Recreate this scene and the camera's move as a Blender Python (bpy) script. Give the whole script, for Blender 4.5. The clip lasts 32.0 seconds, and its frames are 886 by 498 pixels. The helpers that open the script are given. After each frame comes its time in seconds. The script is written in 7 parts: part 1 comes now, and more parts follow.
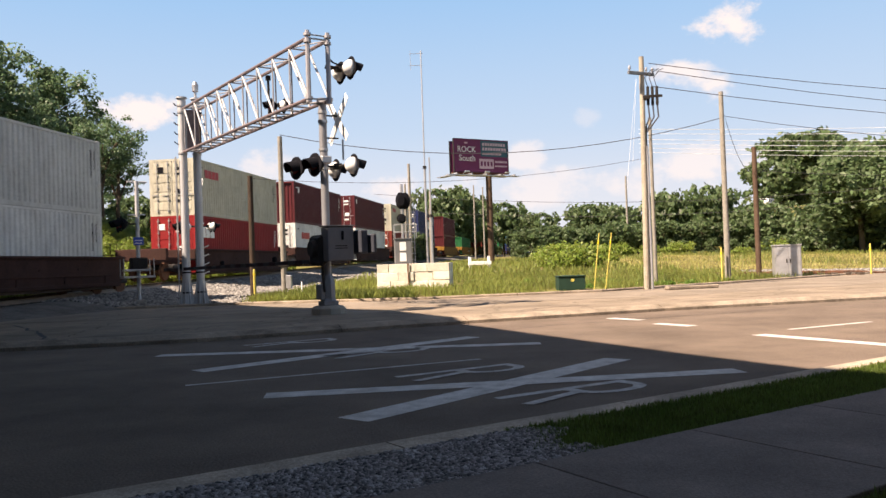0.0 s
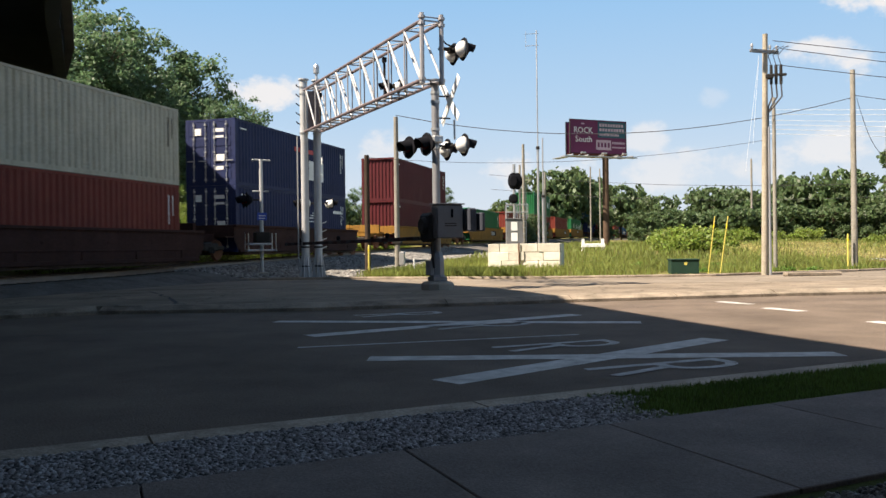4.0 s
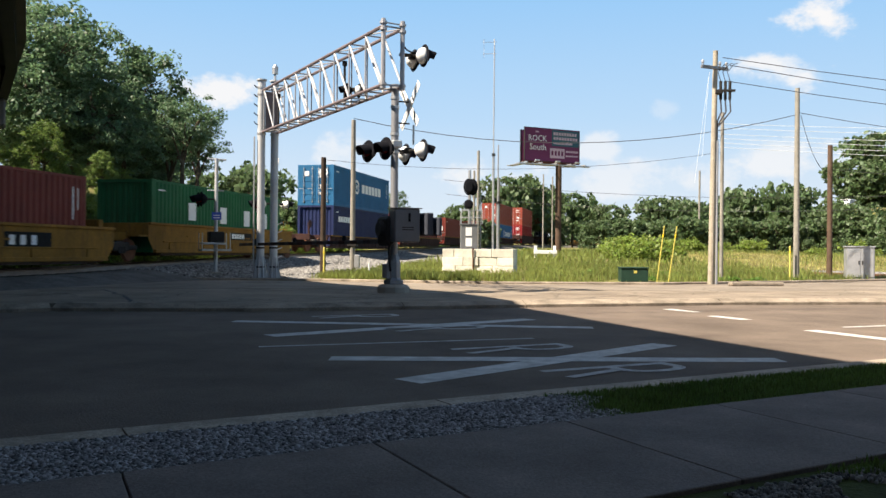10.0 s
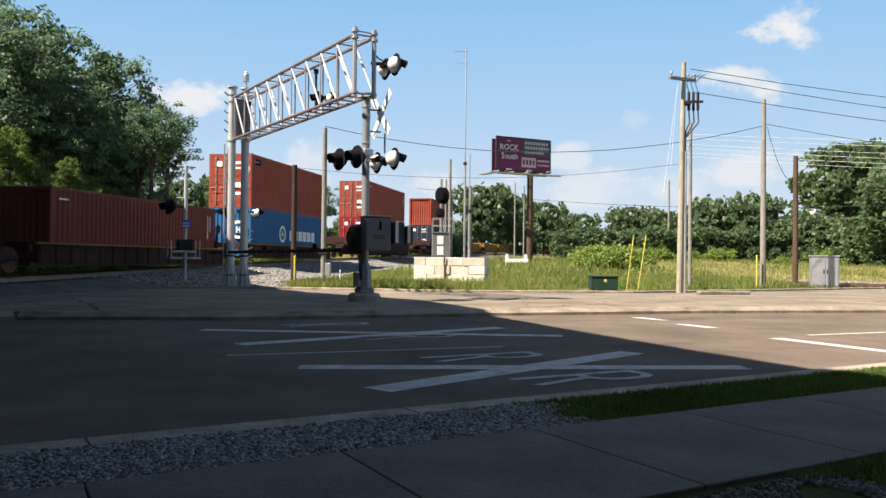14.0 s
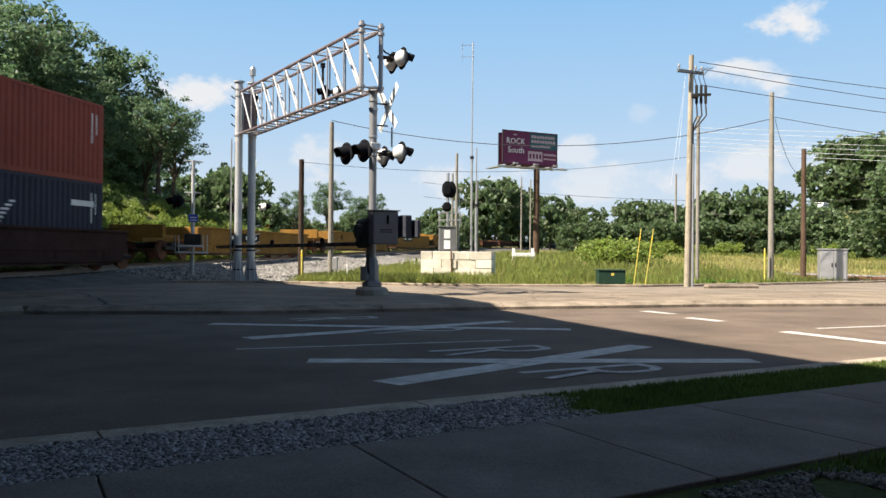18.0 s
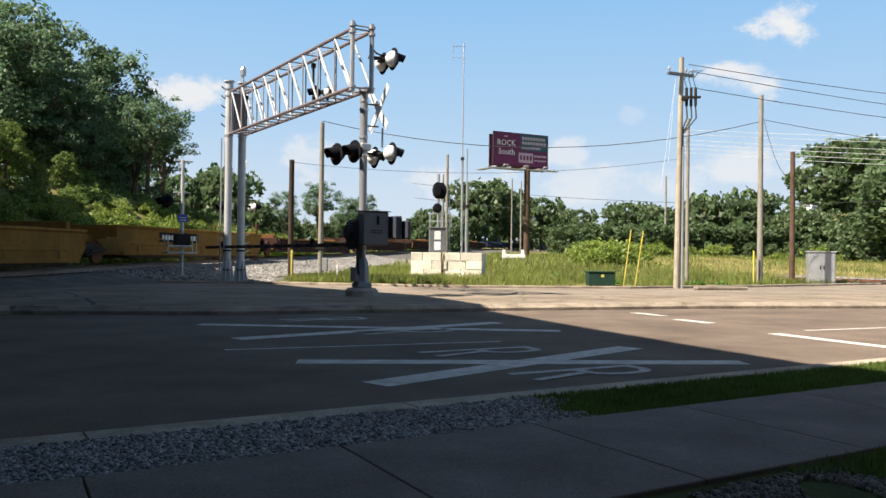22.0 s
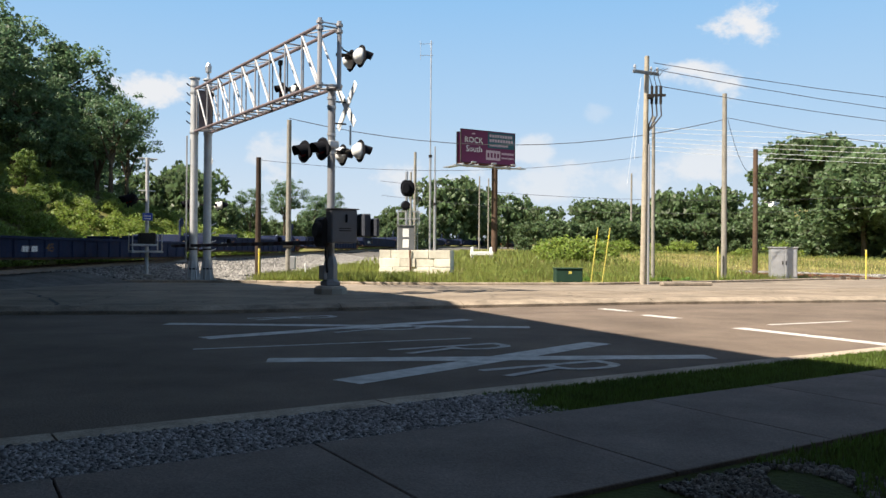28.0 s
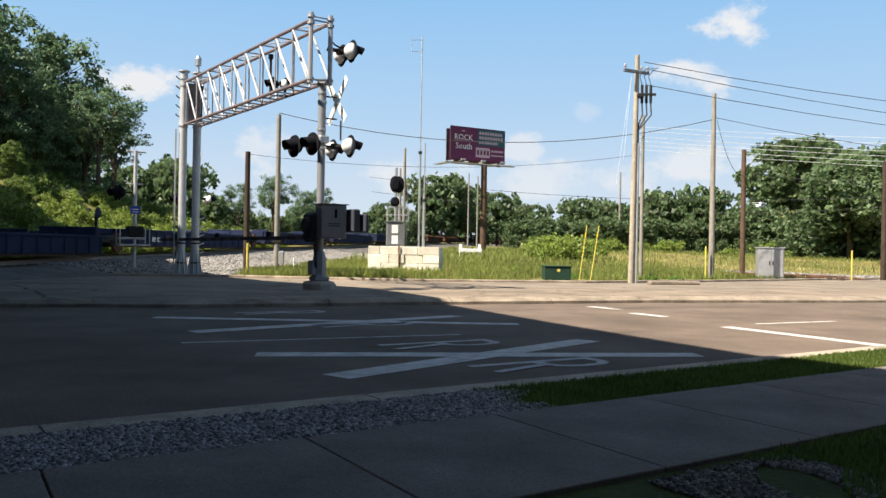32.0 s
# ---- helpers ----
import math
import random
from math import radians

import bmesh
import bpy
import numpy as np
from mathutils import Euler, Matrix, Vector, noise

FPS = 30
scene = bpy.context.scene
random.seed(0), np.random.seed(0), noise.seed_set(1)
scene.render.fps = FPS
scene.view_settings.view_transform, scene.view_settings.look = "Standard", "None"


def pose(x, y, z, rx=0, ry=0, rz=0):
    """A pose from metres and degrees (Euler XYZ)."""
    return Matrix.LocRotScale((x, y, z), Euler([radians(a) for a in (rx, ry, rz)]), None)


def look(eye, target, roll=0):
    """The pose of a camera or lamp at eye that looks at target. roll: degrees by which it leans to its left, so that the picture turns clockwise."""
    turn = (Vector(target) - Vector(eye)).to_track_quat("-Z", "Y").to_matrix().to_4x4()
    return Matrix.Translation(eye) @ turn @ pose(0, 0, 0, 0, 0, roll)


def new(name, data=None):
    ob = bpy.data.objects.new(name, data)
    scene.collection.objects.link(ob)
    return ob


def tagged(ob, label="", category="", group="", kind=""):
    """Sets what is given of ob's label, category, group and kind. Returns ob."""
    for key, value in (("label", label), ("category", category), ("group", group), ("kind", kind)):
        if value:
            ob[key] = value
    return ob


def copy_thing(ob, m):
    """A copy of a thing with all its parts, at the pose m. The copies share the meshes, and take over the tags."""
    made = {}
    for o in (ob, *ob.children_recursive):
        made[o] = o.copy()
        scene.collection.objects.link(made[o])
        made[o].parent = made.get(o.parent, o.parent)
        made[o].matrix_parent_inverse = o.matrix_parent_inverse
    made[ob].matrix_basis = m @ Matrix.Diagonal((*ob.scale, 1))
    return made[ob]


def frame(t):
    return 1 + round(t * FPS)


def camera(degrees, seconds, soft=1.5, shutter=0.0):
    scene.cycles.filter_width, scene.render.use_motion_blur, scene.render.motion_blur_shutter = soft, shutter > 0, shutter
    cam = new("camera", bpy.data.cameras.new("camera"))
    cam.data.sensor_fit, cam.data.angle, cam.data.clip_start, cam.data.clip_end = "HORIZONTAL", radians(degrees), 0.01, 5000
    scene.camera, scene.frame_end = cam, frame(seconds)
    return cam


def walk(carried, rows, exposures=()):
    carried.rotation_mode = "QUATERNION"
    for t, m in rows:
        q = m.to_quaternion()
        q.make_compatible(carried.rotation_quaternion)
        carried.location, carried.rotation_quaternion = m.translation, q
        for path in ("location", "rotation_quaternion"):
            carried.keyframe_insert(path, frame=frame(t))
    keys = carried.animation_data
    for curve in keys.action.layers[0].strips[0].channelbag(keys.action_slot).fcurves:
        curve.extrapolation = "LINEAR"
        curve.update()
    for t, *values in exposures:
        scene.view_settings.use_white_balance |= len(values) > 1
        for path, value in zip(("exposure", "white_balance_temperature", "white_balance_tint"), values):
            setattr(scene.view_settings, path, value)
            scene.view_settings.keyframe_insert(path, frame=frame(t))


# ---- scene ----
cam = camera(56.3, 32.0, soft=1.5, shutter=0.2)
PATH = [
    (0, (0.163, 2.01, 1.37), (0.128, 4.009, 1.406), -2.0),
    (0.5, (0.212, 2.001, 1.357), (0.154, 4.0, 1.385), -2.3),
    (1, (0.231, 1.985, 1.346), (0.093, 3.98, 1.372), -1.8),
    (1.5, (0.241, 1.837, 1.342), (0.095, 3.831, 1.387), -1.6),
    (2, (0.217, 1.686, 1.325), (0.049, 3.679, 1.363), -1.5),
    (2.5, (0.264, 1.652, 1.315), (0.067, 3.642, 1.332), -1.2),
    (3, (0.352, 1.632, 1.299), (0.084, 3.614, 1.303), -0.8),
    (3.5, (0.393, 1.631, 1.282), (0.087, 3.607, 1.275), -0.5),
    (5.5, (0.411, 1.613, 1.294), (0.1, 3.589, 1.317), -1.5),
    (6, (0.425, 1.601, 1.291), (0.155, 3.583, 1.313), -1.3),
    (6.5, (0.418, 1.606, 1.275), (0.194, 3.593, 1.29), -1.3),
    (7, (0.377, 1.513, 1.285), (0.22, 3.506, 1.29), -0.9),
    (7.5, (0.309, 1.456, 1.278), (0.213, 3.454, 1.263), -0.4),
    (8, (0.267, 1.356, 1.276), (0.138, 3.352, 1.256), -0.1),
    (8.5, (0.286, 1.335, 1.286), (0.117, 3.328, 1.262), 0.1),
    (9, (0.308, 1.329, 1.29), (0.096, 3.318, 1.279), -0.1),
    (9.5, (0.315, 1.333, 1.287), (0.102, 3.322, 1.287), 0.2),
    (10, (0.319, 1.34, 1.283), (0.12, 3.33, 1.29), 0.5),
    (10.5, (0.319, 1.319, 1.29), (0.143, 3.311, 1.301), 0.4),
    (11, (0.326, 1.321, 1.282), (0.189, 3.316, 1.297), 0.4),
    (11.5, (0.335, 1.307, 1.284), (0.225, 3.304, 1.305), 0.4),
    (12, (0.351, 1.311, 1.283), (0.251, 3.309, 1.307), 0.5),
    (12.5, (0.359, 1.301, 1.282), (0.259, 3.299, 1.312), 0.4),
    (13, (0.357, 1.308, 1.28), (0.252, 3.305, 1.31), 0.2),
    (13.5, (0.353, 1.308, 1.285), (0.236, 3.304, 1.312), 0.4),
    (14, (0.349, 1.32, 1.283), (0.217, 3.315, 1.311), 0.6),
    (14.5, (0.349, 1.329, 1.279), (0.206, 3.323, 1.312), 0.4),
    (16.5, (0.366, 1.318, 1.279), (0.203, 3.311, 1.296), -0.1),
    (17, (0.355, 1.336, 1.274), (0.198, 3.33, 1.293), 0.1),
    (17.5, (0.338, 1.33, 1.274), (0.185, 3.324, 1.29), 0.3),
    (18, (0.321, 1.326, 1.274), (0.174, 3.32, 1.288), 0.5),
    (18.5, (0.318, 1.336, 1.272), (0.171, 3.33, 1.285), 0.7),
    (19, (0.316, 1.338, 1.273), (0.167, 3.332, 1.288), 0.7),
    (19.5, (0.316, 1.335, 1.278), (0.164, 3.329, 1.296), 0.5),
    (20, (0.321, 1.338, 1.276), (0.17, 3.332, 1.293), 0.6),
    (20.5, (0.325, 1.348, 1.274), (0.178, 3.343, 1.293), 0.5),
    (21, (0.334, 1.352, 1.272), (0.196, 3.347, 1.288), 0.6),
    (21.5, (0.329, 1.351, 1.267), (0.199, 3.347, 1.281), 0.7),
    (22, (0.326, 1.342, 1.272), (0.202, 3.338, 1.289), 0.7),
    (22.5, (0.327, 1.336, 1.276), (0.209, 3.333, 1.29), 0.9),
    (23, (0.322, 1.339, 1.27), (0.212, 3.336, 1.287), 1.0),
    (23.5, (0.323, 1.343, 1.264), (0.218, 3.34, 1.279), 1.1),
    (24, (0.333, 1.34, 1.269), (0.238, 3.338, 1.279), 1.1),
    (24.5, (0.328, 1.354, 1.265), (0.239, 3.352, 1.273), 1.3),
    (25, (0.325, 1.348, 1.267), (0.244, 3.346, 1.273), 1.1),
    (25.5, (0.322, 1.339, 1.272), (0.251, 3.337, 1.275), 1.0),
    (27.5, (0.301, 1.341, 1.264), (0.25, 3.341, 1.277), 0.5),
    (28, (0.295, 1.323, 1.267), (0.249, 3.322, 1.279), 0.4),
    (28.5, (0.29, 1.32, 1.269), (0.248, 3.319, 1.282), 0.5),
    (29, (0.286, 1.326, 1.263), (0.249, 3.325, 1.277), 0.6),
    (29.5, (0.282, 1.329, 1.263), (0.25, 3.329, 1.273), 0.7),
    (30, (0.28, 1.323, 1.266), (0.254, 3.323, 1.278), 0.7),
    (30.5, (0.279, 1.327, 1.263), (0.256, 3.327, 1.274), 0.6),
    (31, (0.28, 1.331, 1.268), (0.259, 3.331, 1.279), 0.8),
    (31.5, (0.279, 1.335, 1.262), (0.258, 3.335, 1.274), 0.8),
    (32, (0.272, 1.325, 1.253), (0.254, 3.325, 1.258), 1.0),
]
walk(cam, [(t, look(eye, target, roll)) for t, eye, target, roll in PATH],
     [(0.0, 1.42, 8050, 22), (0.6, 1.31, 7780, 18), (1.5, 1.22, 7400, 14), (6.0, 1.38, 7300, 13), (9.0, 1.41, 7220, 12), (13.0, 1.27, 6980, 11), (32.0, 1.27, 6980, 11)])

# world, sun
world = bpy.data.worlds.new("world")
scene.world = world
world.use_nodes = True
wn = world.node_tree.nodes
wl = world.node_tree.links
sky = wn.new("ShaderNodeTexSky")
sky.sky_type = "NISHITA"
sky.sun_disc = False
SUN = Vector((-0.848, -0.530, 0.0)).normalized()
ELEV = radians(49)
sky.sun_elevation = ELEV
sky.sun_rotation = math.atan2(SUN.x, SUN.y)
sky.ozone_density = 1.4
sky.dust_density = 0.7
inc = wn.new("ShaderNodeTexCoord")


def wmath(op, *vals):
    nd = wn.new("ShaderNodeMath")
    nd.operation = op
    for k, v in enumerate(vals):
        if isinstance(v, (int, float)):
            nd.inputs[k].default_value = v
        else:
            wl.new(v, nd.inputs[k])
    return nd.outputs[0]


# fair-weather clouds: ragged noise inside soft ovals, given by bearing and height in degrees
sep = wn.new("ShaderNodeSeparateXYZ")
wl.new(inc.outputs["Generated"], sep.inputs[0])
bear = wmath("MULTIPLY", wmath("ARCTAN2", sep.outputs[0], sep.outputs[1]), 57.2958)
high = wmath("MULTIPLY", wmath("ARCSINE", sep.outputs[2]), 57.2958)
cn = wn.new("ShaderNodeTexNoise")
cn.inputs["Scale"].default_value = 15.0
cn.inputs["Detail"].default_value = 8
cn.inputs["Roughness"].default_value = 0.62
mp = wn.new("ShaderNodeMapping")
mp.inputs["Scale"].default_value = (1, 1, 1.5)
wl.new(inc.outputs["Generated"], mp.inputs[0])
wl.new(mp.outputs[0], cn.inputs["Vector"])
wob = wmath("SUBTRACT", cn.outputs["Fac"], 0.5)
total = None
CLOUDS = [(18.9, 14.8, 3.0, 1.9, 0.97), (16.6, 11.6, 3.3, 1.45, 0.88), (9.0, 9.6, 1.3, 0.9, 0.25), (17.0, 6.0, 4.0, 1.8, 0.7), (8.5, 5.2, 6.5, 1.6, 0.55), (-20.9, 10.5, 3.0, 1.15, 0.9),
          (-12.8, 6.6, 2.2, 2.0, 0.6), (-2.5, 5.0, 4.5, 1.5, 0.7), (4.8, 7.2, 2.0, 1.2, 0.6), (28.0, 6.0, 4.5, 1.2, 0.5), (-70, 18, 10, 5, 0.8), (180, 14, 14, 5, 0.8), (-130, 16, 12, 5, 0.8)]
for b0, h0, rb, rh, dens in CLOUDS:
    dx = wmath("DIVIDE", wmath("SUBTRACT", bear, b0), rb)
    dy = wmath("DIVIDE", wmath("SUBTRACT", high, h0), rh)
    r2 = wmath("ADD", wmath("MULTIPLY", dx, dx), wmath("MULTIPLY", dy, dy))
    body = wmath("SUBTRACT", wmath("ADD", 1.0, wmath("MULTIPLY", wob, 5.4)), r2)
    mr = wn.new("ShaderNodeMapRange")
    mr.interpolation_type = "SMOOTHSTEP"
    mr.inputs[1].default_value, mr.inputs[2].default_value = 0.05, 1.15
    mr.inputs[3].default_value, mr.inputs[4].default_value = 0.0, dens
    wl.new(body, mr.inputs[0])
    total = mr.outputs[0] if total is None else wmath("MAXIMUM", total, mr.outputs[0])
# bright summer haze towards the horizon, clear blue above
ramp = wn.new("ShaderNodeValToRGB")
up = wmath("DIVIDE", high, 45.0)
wl.new(up, ramp.inputs[0])
E0 = ramp.color_ramp.elements
E0[0].position, E0[0].color = 0.0, (0.282, 0.331, 0.385, 1)
E0[1].position, E0[1].color = 1.0, (0.06, 0.135, 0.275, 1)
for pos, col in ((0.10, (0.242, 0.309, 0.39, 1)), (0.2, (0.179, 0.276, 0.394, 1)), (0.40, (0.107, 0.228, 0.39, 1)), (0.58, (0.085, 0.19, 0.355, 1))):
    e = E0.new(pos)
    e.color = col
air = wn.new("ShaderNodeMix")
air.data_type = "RGBA"
ah = wn.new("ShaderNodeMapRange")
ah.inputs[1].default_value, ah.inputs[2].default_value = 25.0, 45.0
ah.inputs[3].default_value, ah.inputs[4].default_value = 0.0, 1.0
wl.new(high, ah.inputs[0])
wl.new(ah.outputs[0], air.inputs[0])
dim = wn.new("ShaderNodeMix")
dim.data_type = "RGBA"
dim.blend_type = "MULTIPLY"
dim.inputs[0].default_value = 1.0
wl.new(sky.outputs[0], dim.inputs[6])
dim.inputs[7].default_value = (0.05, 0.048, 0.045, 1)
wl.new(ramp.outputs[0], air.inputs[6])
wl.new(dim.outputs[2], air.inputs[7])
cm = wn.new("ShaderNodeMix")
cm.data_type = "RGBA"
wl.new(total, cm.inputs[0])
wl.new(air.outputs[2], cm.inputs[6])
cm.inputs[7].default_value = (0.352, 0.368, 0.395, 1)
wl.new(cm.outputs[2], wn["Background"].inputs[0])
wn["Background"].inputs[1].default_value = 1.0
sun = new("sun", bpy.data.lights.new("sun", "SUN"))
sun.data.energy = 5.0
sun.data.angle = radians(0.6)
sun.data.color = (1.0, 0.94, 0.85)
sun.matrix_basis = look(SUN * 60 * math.cos(ELEV) + Vector((0, 0, 60 * math.sin(ELEV))), (0, 0, 0))

# materials
def mat(name, color, rough=0.8, metal=0.0, vary=0.25, scale=3.0, bump=0.15, bscale=40.0, tint=None, per_object=0.0, streak=0.0, crack=0.0):
    """Principled paint or stone: base colour broken by noise at two scales, fine bump, optional object-to-object change."""
    m = bpy.data.materials.new(name)
    m.use_nodes = True
    n, l = m.node_tree.nodes, m.node_tree.links
    b = n["Principled BSDF"]
    b.inputs["Roughness"].default_value = rough
    b.inputs["Metallic"].default_value = metal
    b.inputs["Specular IOR Level"].default_value = 0.12 if rough >= 0.85 else 0.2 if rough >= 0.55 else 0.5
    tc = n.new("ShaderNodeTexCoord")
    big = n.new("ShaderNodeTexNoise")
    big.inputs["Scale"].default_value = scale
    big.inputs["Detail"].default_value = 6
    big.inputs["Roughness"].default_value = 0.65
    l.new(tc.outputs["Object"], big.inputs["Vector"])
    ramp = n.new("ShaderNodeValToRGB")
    c = Vector(color)
    t = Vector(tint) if tint else c * (1 - vary)
    ramp.color_ramp.elements[0].position = 0.3
    ramp.color_ramp.elements[1].position = 0.72
    ramp.color_ramp.elements[0].color = (*t, 1)
    ramp.color_ramp.elements[1].color = (*(c * (1 + vary * 0.4)), 1)
    l.new(big.outputs["Fac"], ramp.inputs[0])
    fine = n.new("ShaderNodeTexNoise")
    fine.inputs["Scale"].default_value = bscale
    fine.inputs["Detail"].default_value = 5
    l.new(tc.outputs["Object"], fine.inputs["Vector"])
    mix = n.new("ShaderNodeMix")
    mix.data_type = "RGBA"
    mix.blend_type = "MULTIPLY"
    mix.inputs[0].default_value = min(1.0, vary * 1.6)
    l.new(ramp.outputs[0], mix.inputs[6])
    grey = n.new("ShaderNodeMapRange")
    grey.inputs[1].default_value, grey.inputs[2].default_value = 0.3, 0.7
    grey.inputs[3].default_value, grey.inputs[4].default_value = 0.55, 1.15
    l.new(fine.outputs["Fac"], grey.inputs[0])
    l.new(grey.outputs[0], mix.inputs[7])
    out = mix.outputs[2]
    if streak:
        mp = n.new("ShaderNodeMapping")
        mp.inputs["Scale"].default_value = (5.0, 5.0, 0.5)
        l.new(tc.outputs["Object"], mp.inputs[0])
        st = n.new("ShaderNodeTexNoise")
        st.inputs["Scale"].default_value = 2.2
        st.inputs["Detail"].default_value = 5
        l.new(mp.outputs[0], st.inputs["Vector"])
        r2 = n.new("ShaderNodeMapRange")
        r2.inputs[1].default_value, r2.inputs[2].default_value = 0.52, 0.75
        r2.inputs[3].default_value, r2.inputs[4].default_value = 0.0, streak
        l.new(st.outputs["Fac"], r2.inputs[0])
        mx = n.new("ShaderNodeMix")
        mx.data_type = "RGBA"
        l.new(r2.outputs[0], mx.inputs[0])
        l.new(out, mx.inputs[6])
        mx.inputs[7].default_value = (0.085, 0.045, 0.028, 1)
        out = mx.outputs[2]
    if crack:
        wn_ = n.new("ShaderNodeTexNoise")
        wn_.inputs["Scale"].default_value = 1.1
        wn_.inputs["Detail"].default_value = 4
        l.new(tc.outputs["Object"], wn_.inputs["Vector"])
        ad = n.new("ShaderNodeMix")
        ad.data_type = "RGBA"
        ad.blend_type = "LINEAR_LIGHT"
        ad.inputs[0].default_value = 0.55
        l.new(tc.outputs["Object"], ad.inputs[6])
        l.new(wn_.outputs["Color"], ad.inputs[7])
        vo = n.new("ShaderNodeTexVoronoi")
        vo.feature = "DISTANCE_TO_EDGE"
        vo.inputs["Scale"].default_value = crack
        l.new(ad.outputs[2], vo.inputs["Vector"])
        cr = n.new("ShaderNodeMapRange")
        cr.inputs[1].default_value, cr.inputs[2].default_value = 0.0, 0.03 * crack
        cr.inputs[3].default_value, cr.inputs[4].default_value = 0.72, 0.0
        l.new(vo.outputs["Distance"], cr.inputs[0])
        cx = n.new("ShaderNodeMix")
        cx.data_type = "RGBA"
        l.new(cr.outputs[0], cx.inputs[0])
        l.new(out, cx.inputs[6])
        cx.inputs[7].default_value = (0.03, 0.028, 0.024, 1)
        out = cx.outputs[2]
    if per_object:
        oi = n.new("ShaderNodeObjectInfo")
        hs = n.new("ShaderNodeHueSaturation")
        mr = n.new("ShaderNodeMapRange")
        mr.inputs[3].default_value, mr.inputs[4].default_value = 1 - per_object, 1 + per_object
        l.new(oi.outputs["Random"], mr.inputs[0])
        l.new(mr.outputs[0], hs.inputs["Value"])
        l.new(out, hs.inputs["Color"])
        out = hs.outputs[0]
    l.new(out, b.inputs["Base Color"])
    if bump:
        bp = n.new("ShaderNodeBump")
        bp.inputs["Strength"].default_value = bump
        bp.inputs["Distance"].default_value = 0.02
        l.new(fine.outputs["Fac"], bp.inputs["Height"])
        l.new(bp.outputs[0], b.inputs["Normal"])
    return m


def leaf_mat(name, color, dark):
    m = mat(name, color, 0.6, vary=0.3, scale=0.35, bump=0, bscale=3.0, tint=dark)
    n, l = m.node_tree.nodes, m.node_tree.links
    b = n["Principled BSDF"]
    geo = n.new("ShaderNodeNewGeometry")
    hs = n.new("ShaderNodeHueSaturation")
    mr = n.new("ShaderNodeMapRange")
    mr.inputs[3].default_value, mr.inputs[4].default_value = 0.55, 1.45
    l.new(geo.outputs["Random Per Island"], mr.inputs[0])
    l.new(mr.outputs[0], hs.inputs["Value"])
    mh = n.new("ShaderNodeMapRange")
    mh.inputs[3].default_value, mh.inputs[4].default_value = 0.475, 0.515
    l.new(geo.outputs["Random Per Island"], mh.inputs[0])
    l.new(mh.outputs[0], hs.inputs["Hue"])
    src = b.inputs["Base Color"].links[0].from_socket
    l.new(src, hs.inputs["Color"])
    l.new(hs.outputs[0], b.inputs["Base Color"])
    b.inputs["Specular IOR Level"].default_value = 0.45
    b.inputs["Roughness"].default_value = 0.5
    tr = n.new("ShaderNodeBsdfTranslucent")
    l.new(hs.outputs[0], tr.inputs["Color"])
    ms = n.new("ShaderNodeMixShader")
    ms.inputs[0].default_value = 0.5
    l.new(b.outputs[0], ms.inputs[1])
    l.new(tr.outputs[0], ms.inputs[2])
    l.new(ms.outputs[0], n["Material Output"].inputs[0])
    return m


M_ASPHALT = mat("asphalt", (0.19, 0.148, 0.117), 0.9, vary=0.42, scale=0.45, bump=0.6, bscale=45)
M_MARK = mat("road_paint", (0.66, 0.64, 0.6), 0.75, vary=0.22, scale=4, bump=0.3, bscale=70, tint=(0.36, 0.34, 0.31))
M_FADED = mat("faded_road_paint", (0.58, 0.57, 0.54), 0.8, vary=0.4, scale=5, bump=0.3, bscale=70, tint=(0.3, 0.28, 0.25))
M_LANE = mat("pale_asphalt", (0.265, 0.22, 0.173), 0.9, vary=0.4, scale=0.4, bump=0.4, bscale=40, crack=0.2)
M_APRON = mat("apron_concrete", (0.29, 0.235, 0.178), 0.9, vary=0.45, scale=0.5, bump=0.5, bscale=40, crack=0.3)
M_CONC = mat("concrete", (0.36, 0.33, 0.28), 0.9, vary=0.28, scale=0.9, bump=0.35, bscale=60)
M_WALK = mat("sidewalk_concrete", (0.24, 0.198, 0.172), 0.9, vary=0.38, scale=0.8, bump=0.35, bscale=60)
M_KERB = mat("kerb_concrete", (0.37, 0.305, 0.235), 0.9, vary=0.55, scale=1.5, bump=0.5, bscale=40)
M_KERB_NEAR = mat("worn_pale_kerb_concrete", (0.5, 0.42, 0.33), 0.9, vary=0.5, scale=1.5, bump=0.5, bscale=40)
M_BLOCK = mat("block_concrete", (0.78, 0.73, 0.62), 0.9, vary=0.3, scale=1.5, bump=0.5, bscale=25, per_object=0.2)
M_BRIDGE = mat("bridge_concrete", (0.12, 0.112, 0.105), 0.9, vary=0.25, scale=0.6, bump=0.3, bscale=20, streak=0.3)
M_GIRDER = mat("girder_steel", (0.045, 0.048, 0.052), 0.6, vary=0.3, scale=1.0, bump=0.1, bscale=20)
M_SOIL = mat("soil_and_turf", (0.15, 0.16, 0.045), 1.0, vary=0.5, scale=0.25, bump=0.6, bscale=14, tint=(0.17, 0.13, 0.06))
M_BALLAST = mat("ballast_stone", (0.16, 0.15, 0.138), 0.95, vary=0.5, scale=1.2, bump=1.0, bscale=14, tint=(0.09, 0.083, 0.073))
M_GALV = mat("galvanised_steel", (0.5, 0.51, 0.52), 0.45, 0.75, vary=0.2, scale=1.2, bump=0.05, bscale=15)
M_ALU = mat("aluminium", (0.36, 0.355, 0.37), 0.5, 0.35, vary=0.15, scale=2.0, bump=0.03)
